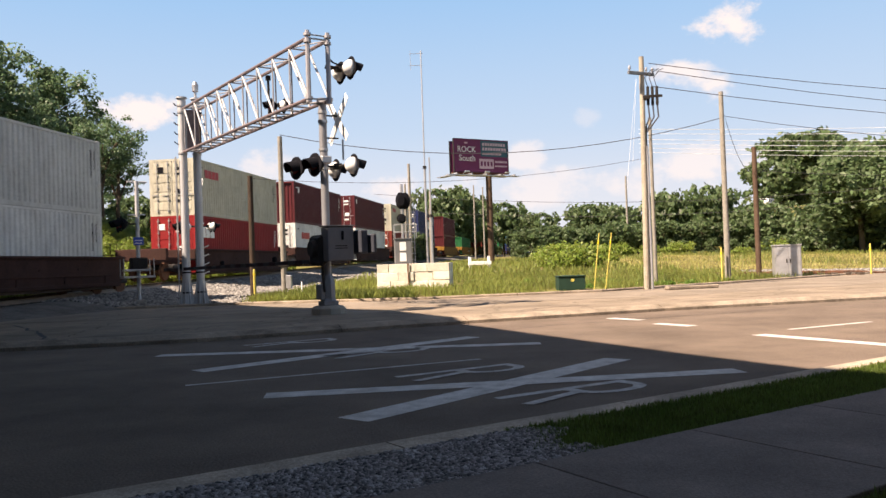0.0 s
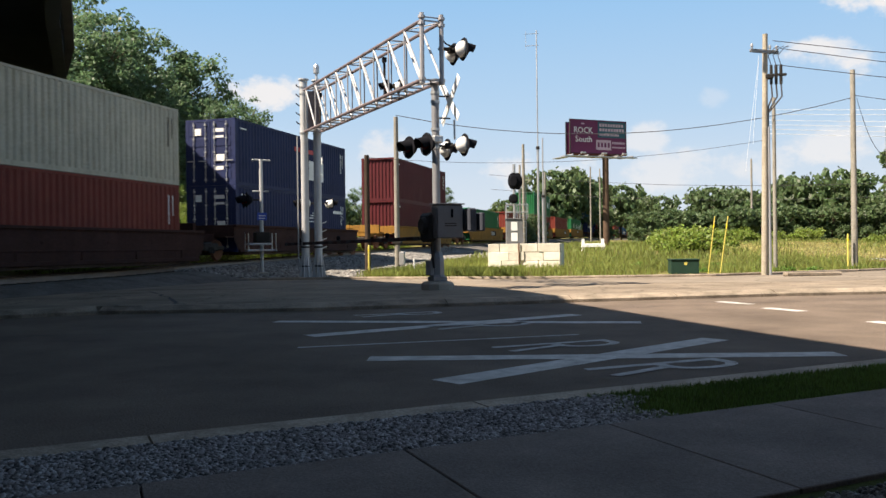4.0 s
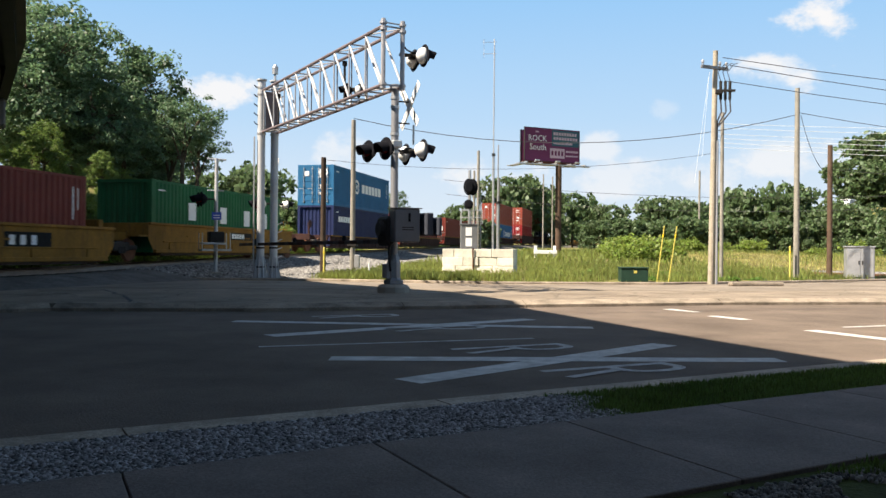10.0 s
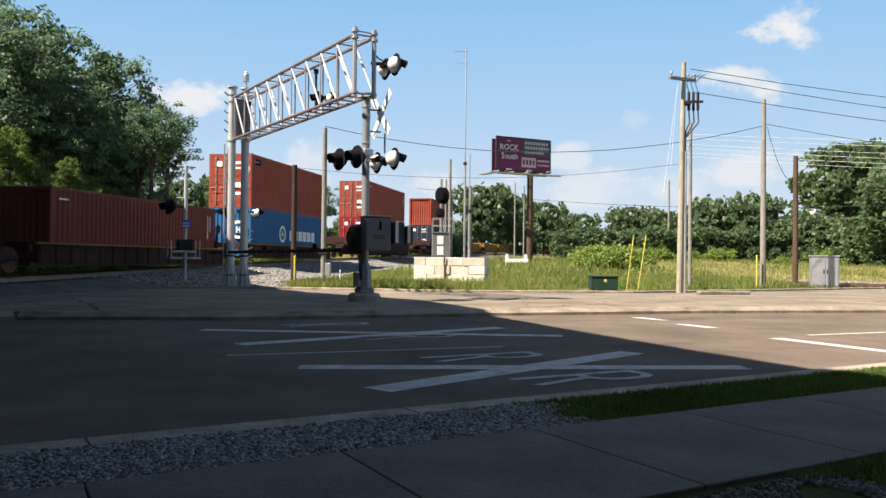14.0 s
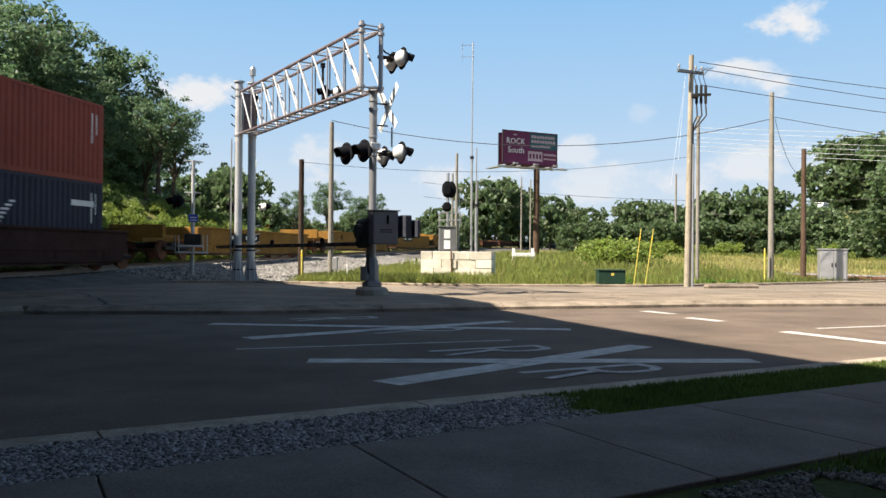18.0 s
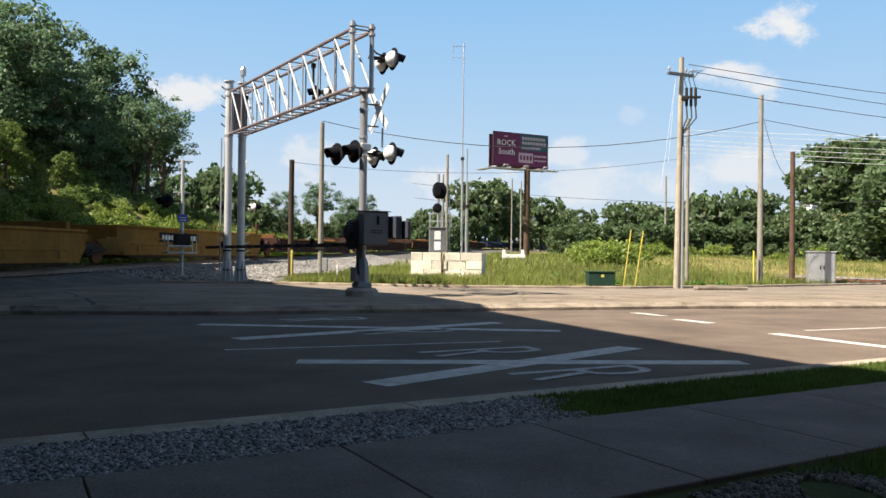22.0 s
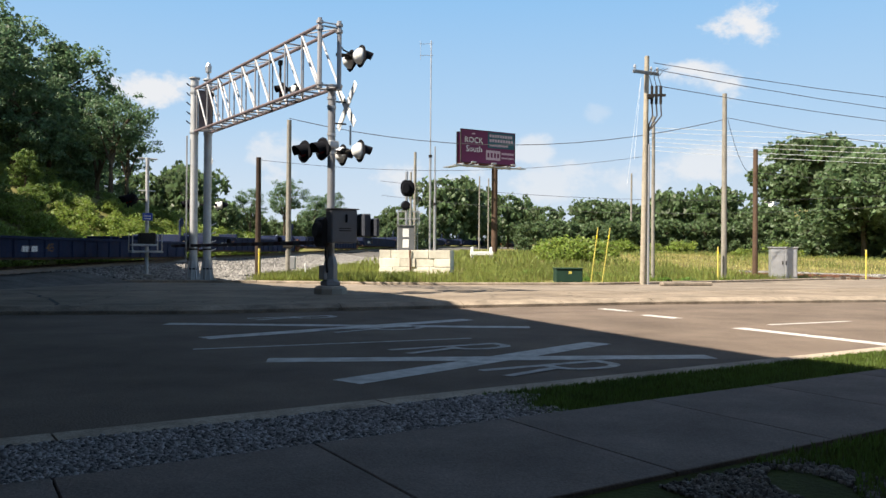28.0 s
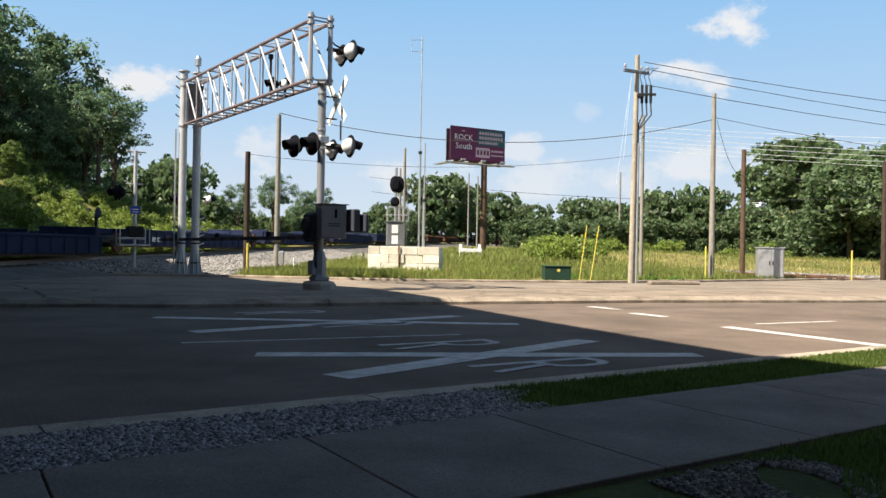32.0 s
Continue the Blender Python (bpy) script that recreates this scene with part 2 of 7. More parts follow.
M_SILVER = mat("silver_paint", (0.52, 0.53, 0.54), 0.5, 0.2, vary=0.2, scale=1.5, bump=0.05, streak=0.12)
M_BLACK = mat("black_paint", (0.009, 0.0095, 0.013), 0.92, vary=0.3, scale=3, bump=0.05)
M_WOODPOLE = mat("weathered_pole_wood", (0.42, 0.37, 0.29), 0.9, vary=0.35, scale=1.2, bump=0.4, bscale=22, streak=0.3)
M_GREYPOLE = mat("grey_pole_wood", (0.3, 0.28, 0.24), 0.9, vary=0.35, scale=1.2, bump=0.4, bscale=22, streak=0.3)
M_DARKPOLE = mat("creosoted_pole_wood", (0.07, 0.05, 0.038), 0.85, vary=0.4, scale=1.5, bump=0.4, bscale=22)
M_RUST = mat("rusted_steel", (0.16, 0.075, 0.045), 0.85, vary=0.5, scale=2.0, bump=0.3, bscale=18)
M_DARKSTEEL = mat("dark_steel", (0.03, 0.027, 0.025), 0.7, vary=0.4, scale=2.0, bump=0.2, bscale=18)
M_RAIL = mat("rail_steel", (0.2, 0.15, 0.12), 0.5, 0.5, vary=0.3, scale=2.0, bump=0.1)
M_TIE = mat("tie_wood", (0.09, 0.07, 0.055), 0.95, vary=0.4, scale=3.0, bump=0.5, bscale=20)
M_PALE = mat("pale_galvanised_strut", (0.58, 0.58, 0.59), 0.5, 0.2, vary=0.3, scale=4.0, bump=0.03, streak=0.1)
M_BROWNPOLE = mat("brown_pole_wood", (0.12, 0.078, 0.055), 0.9, vary=0.4, scale=1.5, bump=0.4, bscale=22)
M_CHORD = mat("weathered_chord_steel", (0.2, 0.16, 0.165), 0.6, 0.2, vary=0.35, scale=2.0, bump=0.05, streak=0.3)
M_MAST = mat("dull_mast_aluminium", (0.27, 0.275, 0.29), 0.5, 0.3, vary=0.25, scale=1.5, bump=0.05, streak=0.15)
M_SLATE = mat("slate_cast_iron", (0.05, 0.055, 0.07), 0.6, vary=0.3, scale=3, bump=0.1)
M_CASE = mat("dark_grey_case_paint", (0.14, 0.145, 0.15), 0.5, vary=0.25, scale=2, bump=0.04)
# gate arm stripes: very dark red and near-black grey
M_GATERED = mat("dark_gate_red", (0.032, 0.011, 0.013), 0.6, vary=0.3, scale=4, bump=0.02)
M_GATEGREY = mat("dark_gate_grey", (0.05, 0.046, 0.052), 0.6, vary=0.4, scale=4, bump=0.02)
M_WHITE = mat("white_paint", (0.78, 0.78, 0.76), 0.5, vary=0.1, scale=3.0, bump=0.03)
M_YELLOW = mat("yellow_paint", (0.75, 0.55, 0.03), 0.55, vary=0.2, scale=3.0, bump=0.05)
M_STAKE = mat("pale_yellow_stake", (0.6, 0.5, 0.12), 0.6, vary=0.2, scale=3.0, bump=0.05)
M_BLUE = mat("blue_sign", (0.02, 0.07, 0.4), 0.4, vary=0.1, scale=3, bump=0)
M_RED = mat("red_paint", (0.45, 0.03, 0.03), 0.5, vary=0.15, scale=3, bump=0.02)
M_GREENBOX = mat("green_transformer_paint", (0.02, 0.05, 0.035), 0.55, vary=0.25, scale=2, bump=0.05)
M_CABINET = mat("cabinet_aluminium", (0.45, 0.45, 0.46), 0.45, 0.5, vary=0.2, scale=2, bump=0.05, streak=0.1)
M_BOXGREY = mat("grey_box_paint", (0.11, 0.113, 0.125), 0.5, vary=0.2, scale=2, bump=0.03)
M_LENS = mat("red_lens", (0.18, 0.01, 0.01), 0.15, vary=0.1, scale=8, bump=0)
M_WIRE = mat("cable", (0.06, 0.06, 0.065), 0.6, vary=0.1, scale=1, bump=0)
M_WIREW = mat("bright_cable", (0.8, 0.82, 0.85), 0.4, 0.2, vary=0.1, scale=1, bump=0)
M_BARK = mat("bark", (0.11, 0.085, 0.06), 0.95, vary=0.4, scale=2, bump=0.6, bscale=15)
M_LEAF = leaf_mat("tree_leaves", (0.142, 0.225, 0.108), (0.078, 0.14, 0.07))
# far leaf colour lightened and evened to carry the haze of distance
M_LEAF_FAR = leaf_mat("hazed_far_leaves", (0.135, 0.2, 0.085), (0.085, 0.135, 0.06))
M_LEAF2 = leaf_mat("bank_leaves", (0.26, 0.335, 0.065), (0.14, 0.21, 0.04))
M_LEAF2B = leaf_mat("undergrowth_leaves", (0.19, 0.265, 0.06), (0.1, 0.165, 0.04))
M_GRASS = leaf_mat("grass_blades", (0.28, 0.31, 0.08), (0.15, 0.19, 0.045))
M_LAWN = leaf_mat("lawn_blades", (0.135, 0.19, 0.04), (0.07, 0.12, 0.025))
M_TURF = mat("turf", (0.075, 0.1, 0.028), 1.0, vary=0.4, scale=2.0, bump=0.6, bscale=30, tint=(0.05, 0.055, 0.022))
M_DRYBLADE = leaf_mat("dry_grass_blades", (0.5, 0.42, 0.17), (0.32, 0.32, 0.1))
M_WEED = leaf_mat("weed_leaves", (0.19, 0.32, 0.055), (0.1, 0.2, 0.035))
M_TIRE = mat("tyre_rubber", (0.02, 0.02, 0.02), 0.85, vary=0.2, scale=5, bump=0.1)


def glass_mat():
    m = mat("car_glass", (0.02, 0.025, 0.03), 0.06, vary=0.0, scale=1, bump=0)
    return m


M_GLASS = glass_mat()

# mesh tools
def link_mesh(name, bm, material, parent=None, label="", smooth=False):
    me = bpy.data.meshes.new(name)
    bm.to_mesh(me)
    bm.free()
    for m in material if isinstance(material, (list, tuple)) else [material]:
        me.materials.append(m)
    if smooth:
        me.shade_smooth()
    ob = new(name, me)
    if parent:
        ob.parent = parent
    if label:
        ob["label"] = label
    return ob


def part(name, bm, material, parent, label="", smooth=False):
    return link_mesh(name, bm, material, parent, label, smooth)


def share(name, me, parent, m=None):
    ob = new(name, me)
    ob.parent = parent
    if m is not None:
        ob.matrix_basis = m
    return ob


def holder(name, m, label, category, group="", kind=""):
    ob = new(name)
    ob.matrix_basis = m
    return tagged(ob, label, category, group, kind)


def box(bm, x0, x1, y0, y1, z0, z1, bev=0.0, m=None):
    mm = Matrix.LocRotScale(((x0 + x1) / 2, (y0 + y1) / 2, (z0 + z1) / 2), None, (abs(x1 - x0), abs(y1 - y0), abs(z1 - z0)))
    if m is not None:
        mm = m @ mm
    r = bmesh.ops.create_cube(bm, size=1, matrix=mm)
    if bev:
        es = {e for v in r["verts"] for e in v.link_edges}
        bmesh.ops.bevel(bm, geom=list(es), offset=bev, segments=1, affect="EDGES", profile=0.5)
    return bm


def tube(bm, a, b, r0, r1=None, seg=10, caps=True):
    """A straight round bar from a to b."""
    a, b = Vector(a), Vector(b)
    d = b - a
    m = Matrix.Translation((a + b) / 2) @ d.to_track_quat("Z", "Y").to_matrix().to_4x4()
    bmesh.ops.create_cone(bm, cap_ends=caps, segments=seg, radius1=r0, radius2=r0 if r1 is None else r1, depth=d.length, matrix=m)
    return bm


def sweep(bm, pts, radii, seg=8):
    """One closed round bar through the points, a radius at each."""
    pts = [Vector(p) for p in pts]
    rings = []
    for k, p in enumerate(pts):
        d = (pts[min(k + 1, len(pts) - 1)] - pts[max(k - 1, 0)]).normalized()
        a = d.orthogonal().normalized() if k == 0 else (a - d * a.dot(d)).normalized()
        b = d.cross(a)
        r = radii[k] if isinstance(radii, (list, tuple)) else radii
        rings.append([bm.verts.new(p + (a * math.cos(2 * math.pi * j / seg) + b * math.sin(2 * math.pi * j / seg)) * r) for j in range(seg)])
    for u, w in zip(rings, rings[1:]):
        for j in range(seg):
            bm.faces.new((u[j], u[(j + 1) % seg], w[(j + 1) % seg], w[j]))
    bm.faces.new(list(reversed(rings[0])))
    bm.faces.new(rings[-1])
    return bm


def bent(bm, pts, r, seg=6):
    return sweep(bm, pts, r, seg)


def lathe(bm, prof, seg=16, m=None):
    """Rings of (radius, height) joined about z."""
    m = m or Matrix()
    rings = []
    for r, h in prof:
        rings.append([bm.verts.new(m @ Vector((r * math.cos(2 * math.pi * k / seg), r * math.sin(2 * math.pi * k / seg), h))) for k in range(seg)])
    for a, b in zip(rings, rings[1:]):
        for k in range(seg):
            bm.faces.new((a[k], a[(k + 1) % seg], b[(k + 1) % seg], b[k]))
    bm.faces.new(list(reversed(rings[0])))
    bm.faces.new(rings[-1])
    return bm


def extrude_poly(bm, pts, z0, z1):
    """A flat slab with the outline pts (counter-clockwise)."""
    lo = [bm.verts.new((p[0], p[1], z0)) for p in pts]
    hi = [bm.verts.new((p[0], p[1], z1)) for p in pts]
    n = len(pts)
    bm.faces.new(hi)
    bm.faces.new(list(reversed(lo)))
    for k in range(n):
        bm.faces.new((lo[k], lo[(k + 1) % n], hi[(k + 1) % n], hi[k]))
    return bm


def text_mesh(body, size, depth=0.004, spacing=1.0):
    cu = bpy.data.curves.new("lettering", "FONT")
    cu.body, cu.size, cu.extrude = body, size, depth
    cu.align_x, cu.align_y = "CENTER", "CENTER"
    cu.space_character = spacing
    cu.resolution_u = 2
    ob = bpy.data.objects.new("lettering", cu)
    scene.collection.objects.link(ob)
    dg = bpy.context.evaluated_depsgraph_get()
    me = bpy.data.meshes.new_from_object(ob.evaluated_get(dg))
    bpy.data.objects.remove(ob)
    bpy.data.curves.remove(cu)
    return me


def lettering(name, body, size, material, parent, m, spacing=1.0, depth=0.004):
    me = text_mesh(body, size, depth, spacing)
    me.materials.clear()
    me.materials.append(material)
    ob = new(name, me)
    ob.parent = parent
    ob.matrix_basis = m
    return ob


# the road's own axes: u along it, v across it, from a point on the near kerb
RU = Vector((0.837, 0.547, 0.0))
RV = Vector((-0.547, 0.837, 0.0))
RO = Vector((-0.40, 8.26, 0.0))


def road(u, v, z=0.0):
    p = RO + RU * u + RV * v
    return Vector((p.x, p.y, z))


ROAD_M = Matrix(((RU.x, RV.x, 0, RO.x), (RU.y, RV.y, 0, RO.y), (0, 0, 1, 0), (0, 0, 0, 1)))


# the verge and walk lie at a slight angle to the road
NEAR_M = ROAD_M @ pose(0, 0, 0, 0, 0, 1.7)


def near(u, v, z=0.0):
    return NEAR_M @ Vector((u, v, z))


# the main track: plan, height and length along it
def track_x(y):
    d = y - 28
    return -16.15 + 0.12 * d + 0.0001 * d * d


def track_z(y):
    d = max(-60.0, min(y - 28, 180.0))
    return 0.60 + 0.022 * d - 0.00004 * d * d if d > 0 else 0.60 + 0.010 * d


TY = np.arange(-720.0, 900.0, 1.0)
TX = np.array([track_x(y) for y in TY])
TS = np.concatenate([[0.0], np.cumsum(np.hypot(np.diff(TX), np.diff(TY)))])
TS -= np.interp(28.0, TY, TS)


def on_track(s):
    """Place on the rail's top and heading (the turn about z from +y) at s metres along the track."""
    y = float(np.interp(s, TS, TY))
    x, z = track_x(y), track_z(y)
    slope = 0.12 + 0.0002 * (y - 28)
    return x, y, z, -math.degrees(math.atan(slope))


def smooth(a, b, x):
    t = max(0.0, min(1.0, (x - a) / (b - a)))
    return t * t * (3 - 2 * t)


BACK = [(-60, 27.0), (-15.4, 31.0), (-7.33, 31.9), (-0.87, 31.0), (5.37, 32.4), (11.5, 36.6), (17.3, 41.25), (45, 62.0), (90, 96)]


def back_y(x):
    """The back edge of the paved apron."""
    return float(np.interp(x, [p[0] for p in BACK], [p[1] for p in BACK]))


def ground_z(x, y):
    """The lie of the land behind the apron; level and just under the paving before it."""
    b = back_y(x)
    d = y - b
    land = 0.14 + 0.02 * max(0, d) + 0.00010 * max(0, d) ** 2 if d < 110 else 0.14 + 2.2 + 1.21 + 0.01 * (d - 110)
    land += 0.10 * noise.noise((x * 0.15, y * 0.15, 0)) * smooth(1, 8, d)
    off = x - track_x(y)
    bank = 5.2 * smooth(5.0, 20, -off) * smooth(18, 34, y) * smooth(92, 62, y)
    z = -0.06 + (land + 0.06) * smooth(-0.4, 0.3, d)
    if y > 20:
        tz = track_z(y) - 0.5
        near = smooth(7.0, 2.6, abs(off)) * smooth(-0.2, 2.5, d)
        z = z + (tz - z) * near
    if y > 60 and off > -8:
        k = smooth(75, 45, off) * smooth(60, 75, y)
        z = z + (min(z, track_z(y) - 0.5) - z) * k
    hill = 7.3 * smooth(38, 58, x) * smooth(122, 150, y)
    return z + bank + hill

# ---- ground, paving, road
def grid_sheet(name, xs, ys, f, material, label):
    vs = [(x, y, f(x, y)) for y in ys for x in xs]
    n = len(xs)
    fs = [(j * n + i, j * n + i + 1, (j + 1) * n + i + 1, (j + 1) * n + i) for j in range(len(ys) - 1) for i in range(n - 1)]
    me = bpy.data.meshes.new(name)
    me.from_pydata(vs, [], fs)
    me.materials.append(material)
    me.shade_smooth()
    return tagged(new(name, me), label, "ground", kind="structure")


def steps(*spans):
    out = []
    for a, b, s in spans:
        k = a
        while k < b - 1e-6:
            out.append(k)
            k += s
    return out + [spans[-1][1]]


ground = grid_sheet("ground", steps((-900, -120, 60), (-120, -40, 4), (-40, 40, 0.8), (40, 120, 4), (120, 900, 60)),
                    steps((-700, -40, 60), (-40, 20, 4), (20, 60, 0.7), (60, 160, 3), (160, 900, 60)),
                    ground_z, M_SOIL, "weedy green ground and field behind the paving")

FAR = [(-70.0, 5.0), (-30.0, 8.0), (-16.0, 13.2), (-10.4, 16.45), (-9.3, 17.35), (-5.03, 18.23), (0.35, 20.75), (5.26, 22.8), (11.2, 24.5), (22, 28.2), (45, 38.5), (90, 62)]
NEAR_A, NEAR_B = near(-80, 0.09), near(90, 0.09)
bm = bmesh.new()
extrude_poly(bm, [(NEAR_A.x, NEAR_A.y), (NEAR_B.x, NEAR_B.y)] + [p for p in reversed(FAR)], -0.3, 0.0)
road_sheet = tagged(link_mesh("road", bm, M_ASPHALT), "worn brown-grey asphalt road with white markings", "road", kind="structure")

bm = bmesh.new()
extrude_poly(bm, [(x - 0.19, y + 0.4) for x, y in FAR] + [p for p in reversed(BACK)], -0.3, 0.146)
apron = tagged(link_mesh("pavement", bm, M_APRON), "wide dusty concrete apron behind the far kerb", "pavement", kind="structure")


bm = bmesh.new()
lane = [(-60, 12.5), (-20.0, 22.5), (-9.5, 24.8), (-1.5, 26.6), (7.0, 27.6), (14.0, 31.0), (30, 43.0)]
edge = [(30, 49.8), (17.0, 40.3), (11.2, 35.9), (5.2, 31.7), (-0.9, 30.35), (-7.3, 31.2), (-15.4, 30.3), (-60, 26.3)]
extrude_poly(bm, lane + edge, 0.1, 0.15)
tagged(link_mesh("far_roadway", bm, M_LANE), "smooth pale grey asphalt roadway on the apron", "road", kind="structure")


def ribbon(name, line, w, z0, z1, material, label, bev=0.02, piece=3.0, gap=0.008, roll=0.12, child="kerb_stone"):
    """A kerb along a line: stones of about one length, each its own mesh, butted with fine joints."""
    host = tagged(new(name), label, "kerb", kind="structure")
    pts = [Vector((p[0], p[1], 0)) for p in line]
    for a, b in zip(pts, pts[1:]):
        d = b - a
        n = max(1, round(d.length / piece))
        side = Vector((-d.y, d.x, 0)).normalized() * w
        for k in range(n):
            p, q = a + d * (k / n), a + d * ((k + 1) / n)
            e = d.normalized() * gap
            bm = bmesh.new()
            lo = [p + e, q - e, q - e + side, p + e + side]
            vs0 = [bm.verts.new((v.x, v.y, z0)) for v in lo]
            up = [lo[0] + side * roll, lo[1] + side * roll, lo[2], lo[3]]
            vs1 = [bm.verts.new((v.x, v.y, z1 - (0.03 if roll < 0.3 else 0.085) if i < 2 else z1 - 0.004)) for i, v in enumerate(lo)]
            vs2 = [bm.verts.new((v.x, v.y, z1)) for v in up]
            for r0, r1 in ((vs0, vs1), (vs1, vs2)):
                for i in range(4):
                    bm.faces.new((r0[i], r0[(i + 1) % 4], r1[(i + 1) % 4], r1[i]))
            bm.faces.new(vs2)
            bm.faces.new(list(reversed(vs0)))
            part(child, bm, material, host)
    return host


ribbon("far_kerb", FAR[2:-1], 0.45, -0.2, 0.156, M_KERB, "rounded weathered concrete kerb on the far side of the road", roll=0.6)
ribbon("back_kerb", BACK[1:-1], 0.2, -0.1, 0.235, M_KERB, "low pale concrete kerb at the back of the apron")
near_line = [near(-30 + 5 * k, 0.1) for k in range(15)]
ribbon("near_kerb", [(p.x, p.y) for p in near_line], -0.365, -0.2, 0.035, M_KERB_NEAR, "flat worn concrete kerb edge beside the verge")

# verge and walk before the near kerb: gravel bed, turf, then slabs
def slab_uv(name, u0, u1, v0, v1, z0, z1, material, label, category):
    bm = bmesh.new()
    box(bm, u0, u1, v0, v1, z0, z1)
    bmesh.ops.transform(bm, matrix=NEAR_M, verts=bm.verts)
    return tagged(link_mesh(name, bm, material), label, category, kind="structure")


WALK_V1, WALK_V0 = -1.26, -2.95
slab_uv("verge", -40, 60, WALK_V1, -0.268, -0.3, 0.018, M_TURF, "earth verge between kerb and walk", "verge")
slab_uv("near_lawn", -40, 60, -40, WALK_V0, -0.3, 0.03, M_TURF, "earth under the grass before the walk", "ground")
JOINT = 1.522
walk_slabs = tagged(new("sidewalk"), "grey concrete sidewalk of jointed slabs", "sidewalk", kind="structure")
bm = bmesh.new()
box(bm, 0.005, JOINT - 0.005, WALK_V0, WALK_V1, -0.2, 0.06, 0.006)
for v in bm.verts:
    v.co.x += 0.055 * (v.co.y - WALK_V1)
slab_me = bpy.data.meshes.new("slab")
bm.to_mesh(slab_me)
bm.free()
slab_me.materials.append(M_WALK)
for k in range(-15, 28):
    share("slab", slab_me, walk_slabs, NEAR_M @ Matrix.Translation((0.36 + k * JOINT, 0, 0)))


# ---- markings on the road
def bar(bm, p, q, w, z=0.004, slant=0.0):
    p, q = Vector((*p, 0)), Vector((*q, 0))
    d = (q - p).normalized()
    s = Vector((-d.y, d.x, 0)) * w / 2
    f = [bm.verts.new((v.x, v.y, z)) for v in (p - s, q - s, q + s, p + s)]
    bm.faces.new(f)


def marking(name, bars, material, label):
    bm = bmesh.new()
    for k, (p, q, w) in enumerate(bars):
        bar(bm, p, q, w, 0.004 + 0.0005 * k)
    return tagged(link_mesh(name, bm, material), label, "road marking", kind="structure")


marking("crossing_mark", [((-0.83, 9.44), (2.28, 13.3), 0.4), ((-1.99, 11.02), (3.42, 11.78), 0.38)], M_MARK, "large white painted railroad crossing X")
marking("crossing_mark", [((-3.5, 13.45), (0.4, 17.35), 0.38), ((-4.9, 15.8), (1.48, 15.75), 0.36)], M_MARK, "large white painted railroad crossing X")


def painted_r(m, label):
    """A tall painted letter R: stem, bowl and leg."""
    bm = bmesh.new()
    bar(bm, (0, 0), (0, 1.75), 0.16, 0.004)
    arc = [(0, 1.67), (0.32, 1.67)] + [(0.32 + 0.3 * math.sin(a), 1.27 + 0.4 * math.cos(a)) for a in [math.pi * k / 8 for k in range(9)]] + [(0, 0.87)]
    for k, (a, b) in enumerate(zip(arc, arc[1:])):
        bar(bm, a, b, 0.15, 0.0045 + 0.0003 * k)
    bar(bm, (0.3, 0.9), (0.62, 0.0), 0.15, 0.009)
    bmesh.ops.transform(bm, matrix=m, verts=bm.verts)
    return tagged(link_mesh("letter_mark", bm, M_FADED), label, "road marking", kind="structure")


RZ = math.degrees(math.atan2(RU.y, RU.x))
for ru, rv in ((1.9, 1.25), (1.94, 3.42), (2.3, 6.4), (2.0, 9.3)):
    p = road(ru, rv)
    painted_r(Matrix.Translation((p.x, p.y, 0)) @ pose(0, 0, 0, 0, 0, RZ - 90) @ Matrix.Diagonal((0.8, 1, 1, 1)), "worn white painted letter R on the road")
marking("lane_line", [((-3.2, 12.04), (0.44, 13.8), 0.09)], M_FADED, "faded thin white lane line")
marking("lane_line", [((5.15, 16.0), (6.6, 13.15), 0.3)], M_MARK, "white painted stop line")
marking("lane_line", [((5.96, 16.74), (7.9, 17.76), 0.12)], M_MARK, "white painted lane dash")
marking("lane_line", [((3.58, 20.95), (4.1, 20.08), 0.28)], M_MARK, "white painted lane dash")
marking("lane_line", [((4.17, 19.0), (4.65, 18.12), 0.28)], M_MARK, "white painted lane dash")


def crack_line(pts, w, z, seed):
    """A ragged tar-dark crack along a line, a hair above the paving."""
    r = random.Random(seed)
    fine = []
    for a, b in zip(pts, pts[1:]):
        for k in range(5):
            t = k / 5
            fine.append((a[0] + (b[0] - a[0]) * t + r.uniform(-0.09, 0.09), a[1] + (b[1] - a[1]) * t + r.uniform(-0.09, 0.09)))
    bm = bmesh.new()
    for k, (a, b) in enumerate(zip(fine, fine[1:])):
        bar(bm, a, b, w * r.uniform(0.5, 1.3), z + 0.0003 * k)
    return tagged(link_mesh("pavement_crack", bm, M_DARKSTEEL), "dark ragged crack in the old paving", "crack", kind="structure")


crack_line([(-11.5, 23.5), (-9.6, 20.9), (-8.07, 18.35), (-7.3, 17.9)], 0.1, 0.151, 1)
crack_line([(-9.6, 18.2), (-8.96, 17.7), (-8.5, 17.95)], 0.09, 0.151, 2)
crack_line([(1.6, 22.4), (2.6, 23.6), (5.5, 25.0), (9.0, 26.2)], 0.05, 0.151, 3)
crack_line([(-3.5, 20.9), (0.5, 23.4), (4.0, 24.9)], 0.05, 0.151, 4)
crack_line([(-8, 13.2), (-3, 14.5), (2, 19.4), (7, 21.6), (14, 24.6)], 0.035, 0.0065, 5)


